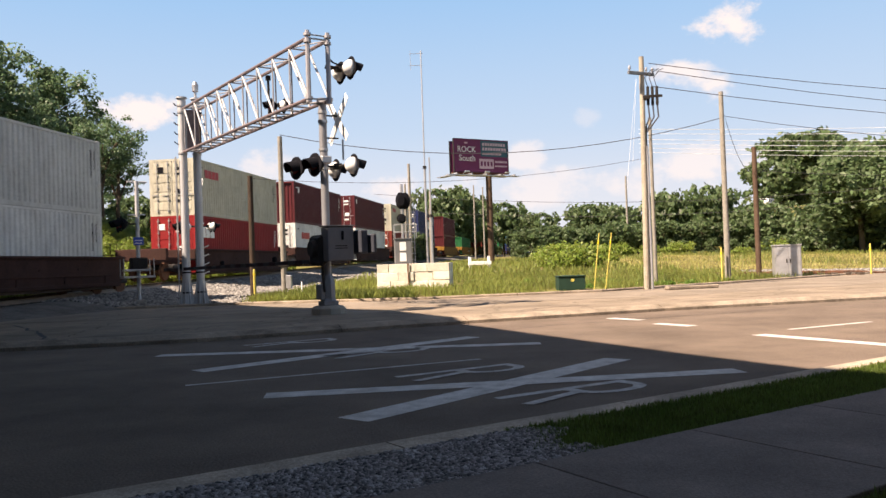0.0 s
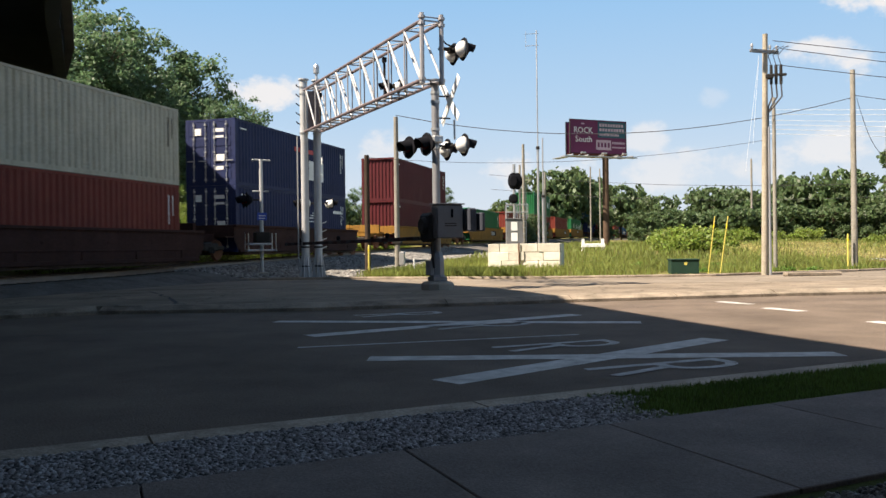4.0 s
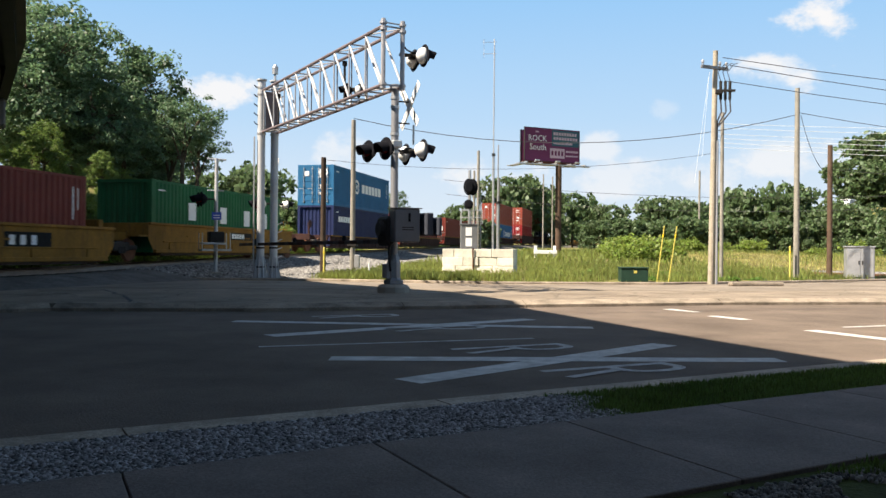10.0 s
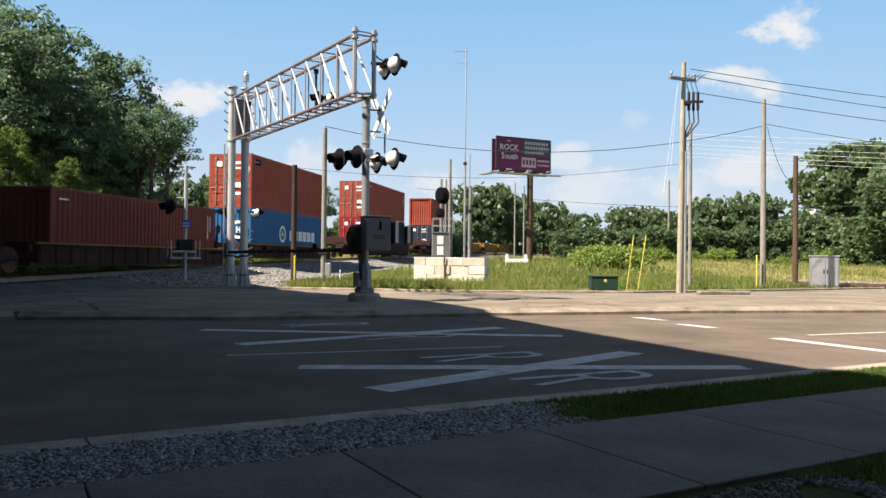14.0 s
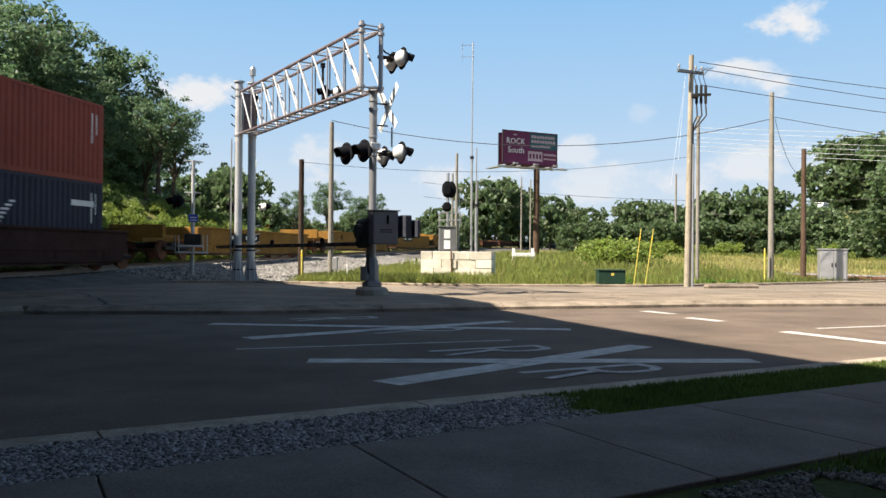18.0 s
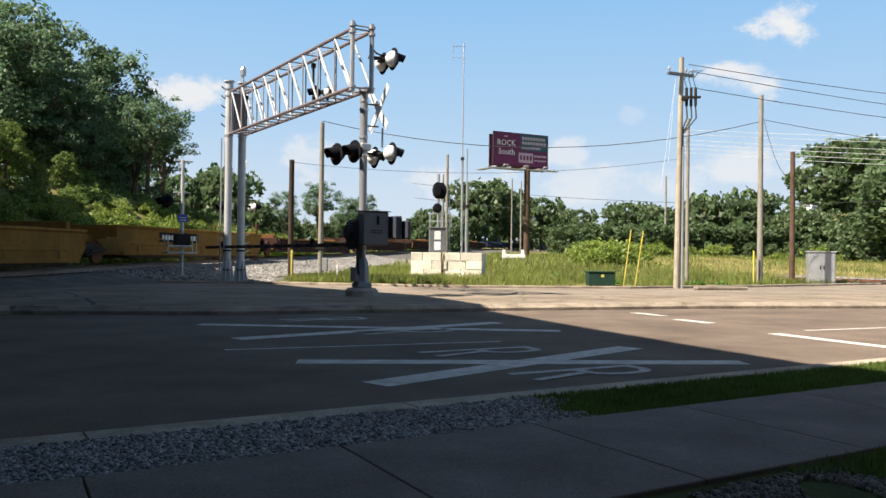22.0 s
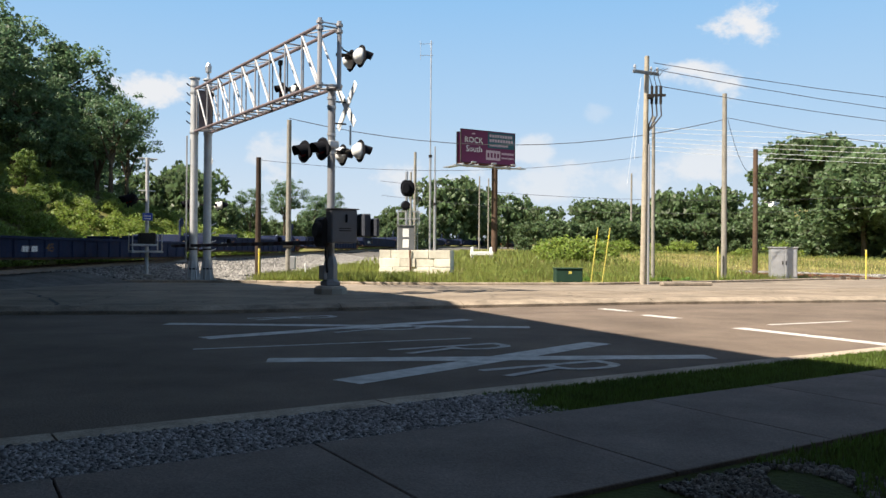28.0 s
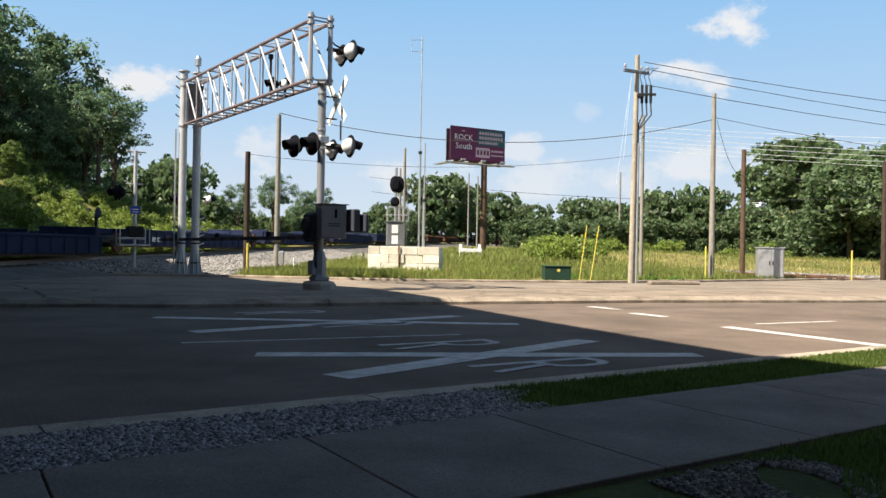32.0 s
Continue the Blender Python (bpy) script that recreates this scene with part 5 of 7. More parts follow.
gate_arm(uv(MU - 0.42, MV - 0.15, 1.55) @ pose(0, 0, 0, -0.2, 0, 3.6), 12.4, "lowered red and white striped crossing gate arm")


def far_gate_mast():
    """The gate mast beside the track: lights, blue plate, mechanism in a guard frame."""
    x, y = -12.1, 33.6
    z = ground_z(x, y)
    r = holder("gate_mast", Matrix.Translation((x, y, z)) @ pose(0, 0, 0, 0, 0, 33.2), "slim silver crossing gate mast with a blue plate beside the track", "crossing signal")
    bm = bmesh.new()
    tube(bm, (0, 0, -0.1), (0, 0, 4.75), 0.075, seg=12)
    part("mast", bm, M_SILVER, r)
    bm = bmesh.new()
    tube(bm, (-0.35, 0, 4.72), (0.4, 0.1, 4.72), 0.035, seg=8)
    part("cross_arm", bm, M_SILVER, r)
    bm = bmesh.new()
    tube(bm, (-0.35, 0, 3.45), (0.3, 0, 3.45), 0.03, seg=8)
    part("cross_arm", bm, M_SILVER, r)
    bm = bmesh.new()
    box(bm, -0.19, 0.19, -0.1, -0.085, 2.28, 2.58, 0.004)
    part("plate", bm, M_BLUE, r, "small blue notice plate")
    bm = bmesh.new()
    for k in range(2):
        box(bm, -0.13, 0.13, -0.106, -0.102, 2.44 - 0.1 * k, 2.47 - 0.1 * k)
    part("letter_bar", bm, M_WHITE, r)
    bm = bmesh.new()
    box(bm, -0.55, 0.35, -0.3, 0.35, 1.28, 1.36, 0.01)
    box(bm, -0.62, 0.55, -0.36, 0.4, 1.02, 1.1, 0.01)
    for sx in (-0.6, 0.5):
        for sy in (-0.33, 0.37):
            tube(bm, (sx, sy, 1.05), (sx, sy, 1.75), 0.02, seg=6)
    part("guard_frame", bm, M_GALV, r)
    bm = bmesh.new()
    box(bm, -0.3, 0.3, -0.25, 0.25, 1.361, 1.8, 0.04)
    part("gate_mechanism", bm, M_DARKSTEEL, r)
    bm = bmesh.new()
    box(bm, -0.22, 0.22, -0.22, 0.22, -0.2, 0.18, 0.03)
    part("footing", bm, M_CONC, r)
    m = r.matrix_basis
    flasher_pair("crossing_light", m @ pose(-0.45, 0, 3.1, 0, 0, 180), L_PAIR, 0.3, 0.42, M_BLACK)


far_gate_mast()


def pole(x, y, h, r0, r1, material, label, group="utility poles", lean=(0, 0), kind="utility_pole"):
    z = ground_z(x, y)
    ob = holder(kind, Matrix.Translation((x, y, z)), label, "utility pole", group)
    bm = bmesh.new()
    n = 7
    sweep(bm, [(lean[0] * k / n, lean[1] * k / n, -0.3 + (h + 0.3) * k / n) for k in range(n + 1)], [r0 + (r1 - r0) * k / n for k in range(n + 1)], 12)
    part("shaft", bm, material, ob)
    return ob


# poles near the crossing
pole(-10.6, 34.9, 5.6, 0.09, 0.075, M_GREYPOLE, "thin grey wooden pole beside the gantry posts")
pb = pole(-7.9, 34.4, 4.9, 0.12, 0.1, M_DARKPOLE, "short dark creosoted wooden pole beside the ballast")
pc = pole(-7.1, 36.4, 6.7, 0.12, 0.095, M_GREYPOLE, "tan weathered wooden pole with a small box")
bm = bmesh.new()
box(bm, 0.1, 0.32, -0.14, 0.1, 0.35, 0.9, 0.02)
part("meter_box", bm, M_CABINET, pc)
bm = bmesh.new()
for z in (1.25,):
    box(bm, -0.2, 0.2, -0.14, 0.14, z, z + 0.2, 0.02)
part("band", bm, M_DARKSTEEL, pc)


def bollard(x, y, h, label, material=None, lean=0.0, r=0.06):
    z = ground_z(x, y)
    ob = holder("marker_post", Matrix.Translation((x, y, z)) @ pose(0, 0, 0, 0, lean, 0), label, "marker post", "marker posts")
    bm = bmesh.new()
    lathe(bm, [(r, -0.2), (r, h - 0.03), (r * 0.6, h)], 12)
    part("post", bm, material or M_YELLOW, ob, smooth=False)
    bm = bmesh.new()
    tube(bm, (0, 0, h * 0.8), (0, 0, h * 0.86), r + 0.006, seg=12)
    part("band", bm, M_BLACK if not material else M_WHITE if material is M_WHITE else M_YELLOW, ob)
    return ob


bollard(-7.7, 33.8, 1.25, "yellow steel marker post beside the dark pole", M_STAKE, r=0.045)
bollard(-6.1, 35.0, 0.65, "short thin white topped marker post in the weeds", M_WHITE, r=0.03)


def second_gate_mast():
    x, y = -10.35, 35.6
    r = holder("gate_mast", Matrix.Translation((x, y, ground_z(x, y))) @ pose(0, 0, 0, 0, 0, 33.2), "slim silver gate mast behind the gantry posts", "crossing signal")
    bm = bmesh.new()
    tube(bm, (0, 0, -0.2), (0, 0, 4.7), 0.06, seg=10)
    part("mast", bm, M_SILVER, r)
    for s in (-1, 1):
        bm = bmesh.new()
        box(bm, -0.03 + 0.014 * s, -0.02 + 0.014 * s, -0.1, 0.1, -0.6, 0.6, 0.004, Matrix.Translation((0.1, 0, 4.45)) @ pose(0, 0, 0, 45 * s, 0, 0))
        part("crossbuck_board", bm, M_WHITE, r)
    flasher_pair("crossing_light", r.matrix_basis @ pose(0.4, 0, 3.0) @ Matrix.Diagonal((0.75, 0.75, 0.75, 1)), L_PAIR, 0.3, 0.45)
    flasher_pair("crossing_light", r.matrix_basis @ pose(-0.45, 0, 3.0, 0, 0, 180), L_PAIR, 0.3, 0.42)


second_gate_mast()


def side_signal():
    x, y = 23.45, 44.3
    r = holder("crossing_signal_mast", Matrix.Translation((x, y, ground_z(x, y))), "white crossbuck on a slim mast beside the dark pole", "crossing signal")
    bm = bmesh.new()
    tube(bm, (0, 0, -0.2), (0, 0, 4.5), 0.06, seg=10)
    part("mast", bm, M_SILVER, r)
    for s in (-1, 1):
        bm = bmesh.new()
        box(bm, -0.6, 0.6, -0.1 + 0.016 * s, -0.09 + 0.016 * s, -0.1, 0.1, 0.004, Matrix.Translation((0, 0, 3.3)) @ pose(0, 0, 0, 0, 45 * s, 0))
        part("crossbuck_board", bm, M_WHITE, r)
    flasher_pair("crossing_light", r.matrix_basis @ pose(0, -0.35, 2.0, 0, 0, -90), L_PAIR, 0.35, 0.3)


side_signal()

# ---- signal house on its block wall
def block_wall():
    x0, y0 = -3.55, 39.7
    z0 = 0.27
    r = holder("block_wall", Matrix.Translation((x0, y0, z0)) @ pose(0, 0, 0, 0, 0, -3), "cream concrete block retaining wall under the signal case", "block wall")
    widths = [[0.62, 0.86, 0.86, 0.98], [0.98, 0.72, 0.86, 0.76], [0.55, 0.86, 0.9, 1.01]]
    for row, ws in enumerate(widths):
        x = 0.0
        for w in ws:
            bm = bmesh.new()
            jut = ((row * 7 + int(x * 10)) % 5) * 0.018 - 0.036
            box(bm, x + 0.01, x + w - 0.01, jut, 0.6, row * 0.39, row * 0.39 + 0.383, 0.016)
            part("block", bm, M_BLOCK, r)
            x += w
    for side, xx in ((0, 0.002), (1, 2.722)):
        for row in range(3):
            for k in range(2):
                bm = bmesh.new()
                box(bm, xx, xx + 0.598, 0.606 + k * 1.0, 1.6 + k * 1.0, row * 0.39, row * 0.39 + 0.383, 0.016)
                part("block", bm, M_BLOCK, r)
    bm = bmesh.new()
    box(bm, 0.6, 2.72, 0.6, 2.6, 0.0, 1.12)
    part("fill", bm, M_BALLAST, r)
    bm = bmesh.new()
    tube(bm, (1.45, -0.05, 0.2), (1.45, -0.05, 1.2), 0.03, seg=8)
    part("pipe", bm, M_RUST, r)


block_wall()


def wayside_signal():
    z = 0.27 + 1.163
    r = holder("railway_signal", Matrix.Translation((-2.36, 40.7, z)) @ pose(0, 0, 0, 0, 0, 8), "silver railway signal with two black lamp heads, ladder and case", "railway signal")
    bm = bmesh.new()
    box(bm, -0.42, 0.36, -0.3, 0.35, 0.0, 1.15, 0.02)
    box(bm, -0.46, 0.4, -0.34, 0.39, 1.151, 1.2, 0.01)
    case = part("signal_case", bm, M_CASE, r, "dark grey signal case with white plates")
    for zz in (0.12, 0.62):
        bm = bmesh.new()
        box(bm, -0.2, 0.1, -0.315, -0.302, zz, zz + 0.4, 0.003)
        part("plate", bm, M_WHITE, case)
    bm = bmesh.new()
    tube(bm, (0.0, 0.1, 1.2), (0.0, 0.1, 3.75), 0.07, seg=12)
    part("mast", bm, M_GALV, r)
    bm = bmesh.new()
    for x in (0.25, 0.55):
        tube(bm, (x, 0.2, 0.0), (x, 0.2, 2.9), 0.02, seg=6)
    for k in range(10):
        tube(bm, (0.25, 0.2, 0.2 + 0.28 * k), (0.55, 0.2, 0.2 + 0.28 * k), 0.014, seg=5)
    part("ladder", bm, M_GALV, r)
    bm = bmesh.new()
    for zz in (1.5, 1.85):
        bent(bm, [(-0.4, -0.3, zz), (0.6, -0.3, zz), (0.6, 0.5, zz), (-0.4, 0.5, zz), (-0.4, -0.3, zz)], 0.018)
    for x, y in ((-0.4, -0.3), (0.1, -0.3), (0.6, -0.3), (0.6, 0.5), (-0.4, 0.5)):
        tube(bm, (x, y, 1.2), (x, y, 1.86), 0.018, seg=6)
    part("railing", bm, M_GALV, r)
    for zz, hw, hh, n in ((2.95, 0.25, 0.4, 2), (2.12, 0.22, 0.23, 1)):
        for k in range(n):
            m = Matrix.Translation((-0.06 + 0.2 * k, -0.12 + 0.14 * k, zz)) @ pose(0, 0, 0, 90, 0, 0) @ Matrix.Diagonal((hw / 0.25, hh / 0.25, 1, 1))
            bm = bmesh.new()
            lathe(bm, [(0.235, -0.02), (0.25, 0.0), (0.235, 0.02)], 22, m)
            lathe(bm, [(0.19, 0.02), (0.185, 0.24), (0.15, 0.26)], 18, m)
            box(bm, -0.16 + 0.2 * k, 0.16 + 0.2 * k, -0.1 + 0.14 * k, 0.12 + 0.14 * k, zz - hh * 0.6, zz + hh * 0.6, 0.04)
            part("lamp_head", bm, M_BLACK, r)


wayside_signal()


def antenna(x, y, z, h, r0, label):
    ob = holder("antenna_mast", Matrix.Translation((x, y, z)), label, "antenna mast", "antenna masts")
    bm = bmesh.new()
    tube(bm, (0, 0, 0), (0, 0, h * 0.45), r0, seg=8)
    tube(bm, (0, 0, h * 0.45), (0, 0, h), r0 * 0.55, seg=8)
    part("mast", bm, M_GALV, ob)
    if h > 7:
        bm = bmesh.new()
        for zz in (h * 0.93, h * 0.985):
            tube(bm, (-0.55, 0, zz), (0.1, 0, zz), 0.012, seg=5)
        tube(bm, (-0.5, 0, h * 0.91), (-0.5, 0, h), 0.01, seg=5)
        part("aerial", bm, M_GALV, ob)
    bm = bmesh.new()
    tube(bm, (0, 0, h * 0.45 - 0.05), (0, 0, h * 0.45 + 0.08), r0 * 1.6, seg=8)
    part("collar", bm, M_DARKSTEEL, ob)


antenna(-1.25, 40.9, 1.38, 10.1, 0.055, "tall thin grey radio antenna mast behind the block wall")
antenna(-1.02, 40.75, 1.38, 5.0, 0.06, "short plain grey pipe mast beside the antenna")


# ---- billboard
def billboard():
    r = holder("billboard", Matrix.Translation((3.0, 82.6, ground_z(3.4, 82.6))) @ pose(0, 0, 0, 0, 0, 32) @ Matrix.Diagonal((0.96, 1, 1, 1)), "purple two sided roadside billboard on a brown steel column", "billboard")
    gz = ground_z(3.4, 82.6)
    bot, top = 10.15 - gz, 13.3 - gz
    bm = bmesh.new()
    tube(bm, (1.05, 0.7, -0.5), (1.05, 0.7, bot + 0.2), 0.31, seg=16)
    part("column", bm, M_BROWNPOLE, r)
    purple = mat("billboard_purple", (0.15, 0.03, 0.085), 0.55, vary=0.1, scale=0.5, bump=0)
    teal = mat("billboard_teal", (0.03, 0.1, 0.13), 0.55, vary=0.1, scale=0.5, bump=0)
    pink = mat("billboard_pale", (0.55, 0.4, 0.45), 0.55, vary=0.1, scale=0.5, bump=0)
    for nm, y, ang in (("face_panel", 0.0, 0), ("face_panel", 1.35, -9)):
        bm = bmesh.new()
        box(bm, -3.55, 3.0, -0.06, 0.06, bot, top, 0.015)
        f = part(nm, bm, purple, r)
        f.matrix_basis = Matrix.Translation((0 if y == 0 else 0.72, y, 0)) @ pose(0, 0, 0, 0, 0, ang)
        bm = bmesh.new()
        for x in (-3.58, 3.0):
            box(bm, x, x + 0.04, -0.09, 0.09, bot - 0.03, top + 0.03)
        for z in (bot - 0.04, top):
            box(bm, -3.58, 3.04, -0.09, 0.09, z, z + 0.04)
        part("trim", bm, M_DARKSTEEL, f)
        if y == 0:
            bm = bmesh.new()
            box(bm, -0.35, 2.95, -0.068, -0.0605, top - 1.62, top - 0.08)
            part("printed_field", bm, teal, f)
            bm = bmesh.new()
            box(bm, -0.55, 1.2, -0.075, -0.0615, bot + 0.35, bot + 1.3)
            part("printed_field", bm, pink, f)
            W = M_WHITE
            lettering("lettering", "ROCK", 0.8, W, f, pose(-2.05, -0.066, top - 1.0, 90))
            lettering("lettering", "South", 0.85, W, f, pose(-2.0, -0.066, top - 1.85, 90))
            bars = []
            for k, (x0, x1, z) in enumerate(((-0.15, 2.75, 0.4), (-0.15, 2.85, 0.85), (-0.15, 2.2, 1.28))):
                n = 9 if k < 2 else 14
                for j in range(n):
                    a = x0 + (x1 - x0) * j / n
                    bars.append((a, a + (x1 - x0) / n * 0.72, -0.074, -0.069, top - z - 0.17, top - z + 0.12 * (1 if k < 2 else 0.3), pink))
            for j in range(10):
                a = 1.35 + 0.155 * j
                bars.append((a, a + 0.12, -0.074, -0.0615, bot + 0.95, bot + 1.15, pink))
                bars.append((a, a + 0.12, -0.074, -0.0615, bot + 0.55, bot + 0.7, pink))
            bars.append((-2.3, -1.9, -0.074, -0.0615, top - 0.42, top - 0.3, pink))
            for j in range(4):
                bars.append((-0.4 + 0.4 * j, -0.16 + 0.4 * j, -0.082, -0.0755, bot + 0.6, bot + 1.05, purple))
            for *cell, ink in bars:
                bm = bmesh.new()
                box(bm, *cell)
                part("letter_bar", bm, ink, f)
    bm = bmesh.new()
    box(bm, -4.6, 3.9, -0.75, -0.25, bot - 0.42, bot - 0.34)
    part("catwalk", bm, M_GALV, r)
    bm = bmesh.new()
    box(bm, -4.6, -3.9, -0.75, 1.6, bot - 0.5, bot - 0.42)
    part("catwalk", bm, M_GALV, r)
    for k in range(5):
        x = -3.8 + k * 1.75
        bm = bmesh.new()
        box(bm, x, x + 0.1, -0.85, 1.3, bot - 0.34, bot - 0.2)
        part("walk_bracket", bm, M_GALV, r)
    bm = bmesh.new()
    box(bm, -3.4, 2.9, 0.5, 0.8, bot - 0.35, bot - 0.02)
    part("torsion_beam", bm, M_RUST, r)
    for k in range(3):
        bm = bmesh.new()
        x = -3.0 + k * 2.4
        tube(bm, (x, -0.6, bot - 0.3), (x, -1.4, bot - 0.15), 0.03, seg=6)
        box(bm, x - 0.25, x + 0.25, -1.6, -1.35, bot - 0.22, bot - 0.08, 0.02)
        part("floodlight", bm, M_GALV, r)


billboard()


# ---- poles, boxes and wires on the field's edge
p1 = pole(7.28, 33.5, 9.0, 0.118, 0.09, M_WOODPOLE, "tall pale wooden utility pole with crossarm and cables", lean=(0.12, 0))
bm = bmesh.new()
for s in (1, -1):
    box(bm, -0.62, 0.62, -0.18 - 0.0, -0.08, 8.28, 8.4, 0.01, pose(0, 0, 0, 0, 0, 28))
part("crossarm", bm, M_CABINET, p1)
for k in (-0.55, 0.25, 0.55):
    bm = bmesh.new()
    lathe(bm, [(0.03, 8.4), (0.03, 8.46), (0.055, 8.48), (0.05, 8.56), (0.02, 8.6)], 10, pose(0, 0, 0, 0, 0, 28) @ Matrix.Translation((k, -0.13, 0)))
    part("insulator", bm, M_CABINET, p1)
bm = bmesh.new()
box(bm, 0.1, 0.38, -0.15, 0.15, 7.35, 7.5, 0.02)
for k in range(3):
    tube(bm, (0.32 + 0.17 * k, 0, 7.15), (0.32 + 0.17 * k, 0, 7.85), 0.055, seg=8)
box(bm, 0.2, 0.85, -0.06, 0.06, 7.45, 7.53)
part("cutout", bm, M_DARKSTEEL, p1, "dark cable terminators")
for k in range(3):
    bm = bmesh.new()
    x = 0.32 + 0.17 * k
    bent(bm, [(x, 0, 7.15), (x + 0.03, 0, 6.7), (x * 0.6 + 0.02, 0, 6.35), (0.2, 0, 6.1), (0.2, 0, 5.6)], 0.028)
    bent(bm, [(x, 0, 7.85), (x - 0.1, 0, 8.2), (x + 0.1, -0.1, 8.45), (x + 0.25, -0.1, 8.5)], 0.014)
    part("riser_cable", bm, M_WIRE, p1)
bm = bmesh.new()
tube(bm, (0.2, 0, 0), (0.2, 0, 5.6), 0.06, seg=8)
part("conduit", bm, M_CABINET, p1)
bm = bmesh.new()
for k, (dx, dz) in enumerate(((-0.62, 4.0), (-0.35, 5.0))):
    tube(bm, (-0.1, 0, 8.2), (dx, 0, dz), 0.006, seg=5)
part("guy_wire", bm, M_WIREW, p1)
p1b = pole(8.72, 38.1, 7.2, 0.085, 0.07, M_GREYPOLE, "grey wooden pole behind the tall utility pole")
p2 = pole(11.9, 38.3, 8.3, 0.13, 0.095, M_GREYPOLE, "pale wooden utility pole with service wires")
p3 = pole(14.5, 41.8, 6.25, 0.13, 0.11, M_BROWNPOLE, "bare brown wooden utility pole")
p4 = pole(22.5, 44.0, 6.3, 0.15, 0.12, M_DARKPOLE, "dark wooden pole beside the side track")
for xx, yy, hh in ((-2.9, 57, 7.4), (-4.3, 75, 7.5), (-2.2, 78, 7.0), (2.7, 118, 10.5), (4.1, 122, 10.5), (-2.0, 70, 5.0)):
    pole(xx, yy, hh, 0.12, 0.09, M_GREYPOLE, "distant grey wooden line pole by the track")
pole(24, 118, 11, 0.16, 0.12, M_GREYPOLE, "distant grey wooden line pole in the trees")


def cable(a, b, sag, r, material, label, group="overhead wires"):
    a, b = Vector(a), Vector(b)
    bm = bmesh.new()
    n = 14
    pts = []
    for k in range(n + 1):
        t = k / n
        p = a.lerp(b, t)
        p.z -= sag * 4 * t * (1 - t)
        pts.append(p)
    sweep(bm, pts, r, 5)
    return tagged(link_mesh("overhead_wire", bm, material), label, "wire", group)


TOP1 = Vector((7.35, 33.4, ground_z(7.45, 33.5)))
DK, BR = "sagging dark overhead power wire", "bright thin overhead wire"
cable(TOP1 + Vector((0.3, 0, 8.75)), (62, 58, 12.3), 1.6, 0.0144, M_WIRE, DK)
cable(TOP1 + Vector((0.6, 0.2, 8.5)), (62, 60, 11.0), 1.5, 0.0144, M_WIRE, DK)
cable(TOP1 + Vector((0.5, 0.2, 7.9)), (62, 57, 9.6), 1.4, 0.0144, M_WIRE, DK)
for z, z2 in ((10.0, 12.0), (10.3, 12.7), (9.3, 10.4), (9.6, 11.0), (8.7, 9.2), (9.0, 9.7)):
    cable((13.1, 60, z), (85, 72, z2), 0.9, 0.0145, M_WIREW, BR)
cable((-7.1, 36.4, 7.0), (12.0, 38.3, 7.35), 1.15, 0.0158, M_WIRE, DK)
cable((12.0, 38.3, 7.4), (45, 44, 7.0), 1.2, 0.0130, M_WIRE, DK)
cable((12.05, 38.3, 7.3), (14.5, 41.8, 5.2), 0.7, 0.0115, M_WIRE, DK)
cable((-7.9, 34.4, 5.0), (8.72, 38.1, 5.7), 0.55, 0.0086, M_WIRE, DK)
cable((14.5, 41.8, 5.3), (50, 46, 6.2), 0.9, 0.0108, M_WIRE, DK)
cable((-9, 95, 9.5), (60, 88, 9.0), 2.0, 0.0216, M_WIRE, DK)
cable((-9, 97, 8.0), (60, 89, 8.2), 2.2, 0.0216, M_WIRE, DK)


def pad_box():
    x, y = 4.5, 34.3
    r = holder("transformer_box", Matrix.Translation((x, y, ground_z(x, y))) @ pose(0, 0, 0, 0, 0, 4) @ Matrix.Diagonal((0.84, 0.84, 0.86, 1)), "low dark green utility transformer box in the grass", "transformer box")
    bm = bmesh.new()
    box(bm, -0.62, 0.62, -0.4, 0.4, 0.0, 0.6, 0.02)
    part("body", bm, M_GREENBOX, r)
    bm = bmesh.new()
    box(bm, -0.65, 0.65, -0.44, 0.44, 0.601, 0.66, 0.02)
    part("lid", bm, M_GREENBOX, r)
    bm = bmesh.new()
    box(bm, -0.04, 0.1, -0.408, -0.402, 0.39, 0.51)
    part("plate", bm, M_STAKE, r, "small pale warning plate")


pad_box()


def cabinet():
    x, y = 15.6, 41.2
    r = holder("utility_cabinet", Matrix.Translation((x, y, ground_z(x, y) - 0.02)) @ pose(0, 0, 0, 0, 0, -12), "weathered silver two door utility cabinet beside the side track", "utility cabinet")
    bm = bmesh.new()
    box(bm, -0.58, 0.58, -0.42, 0.42, 0.08, 1.5, 0.012)
    body = part("body", bm, M_CABINET, r)
    bm = bmesh.new()
    box(bm, -0.62, 0.62, -0.46, 0.46, 1.501, 1.57, 0.015)
    part("roof", bm, M_CABINET, r)
    for s in (-1, 1):
        bm = bmesh.new()
        box(bm, s * 0.012, s * 0.54, -0.445, -0.421, 0.16, 1.44, 0.006)
        d = part("door", bm, M_CABINET, r)
        bm = bmesh.new()
        box(bm, s * 0.05, s * 0.1, -0.47, -0.446, 0.72, 0.9, 0.006)
        part("handle", bm, M_DARKSTEEL, d)
        bm = bmesh.new()
        box(bm, s * 0.1, s * 0.48, -0.449, -0.4455, 1.28, 1.38)
        part("vent", bm, M_GALV, d)
    bm = bmesh.new()
    for sx in (-0.5, 0.5):
        box(bm, sx - 0.06, sx + 0.06, -0.4, 0.4, -0.1, 0.079)
    part("foot", bm, M_DARKSTEEL, r)


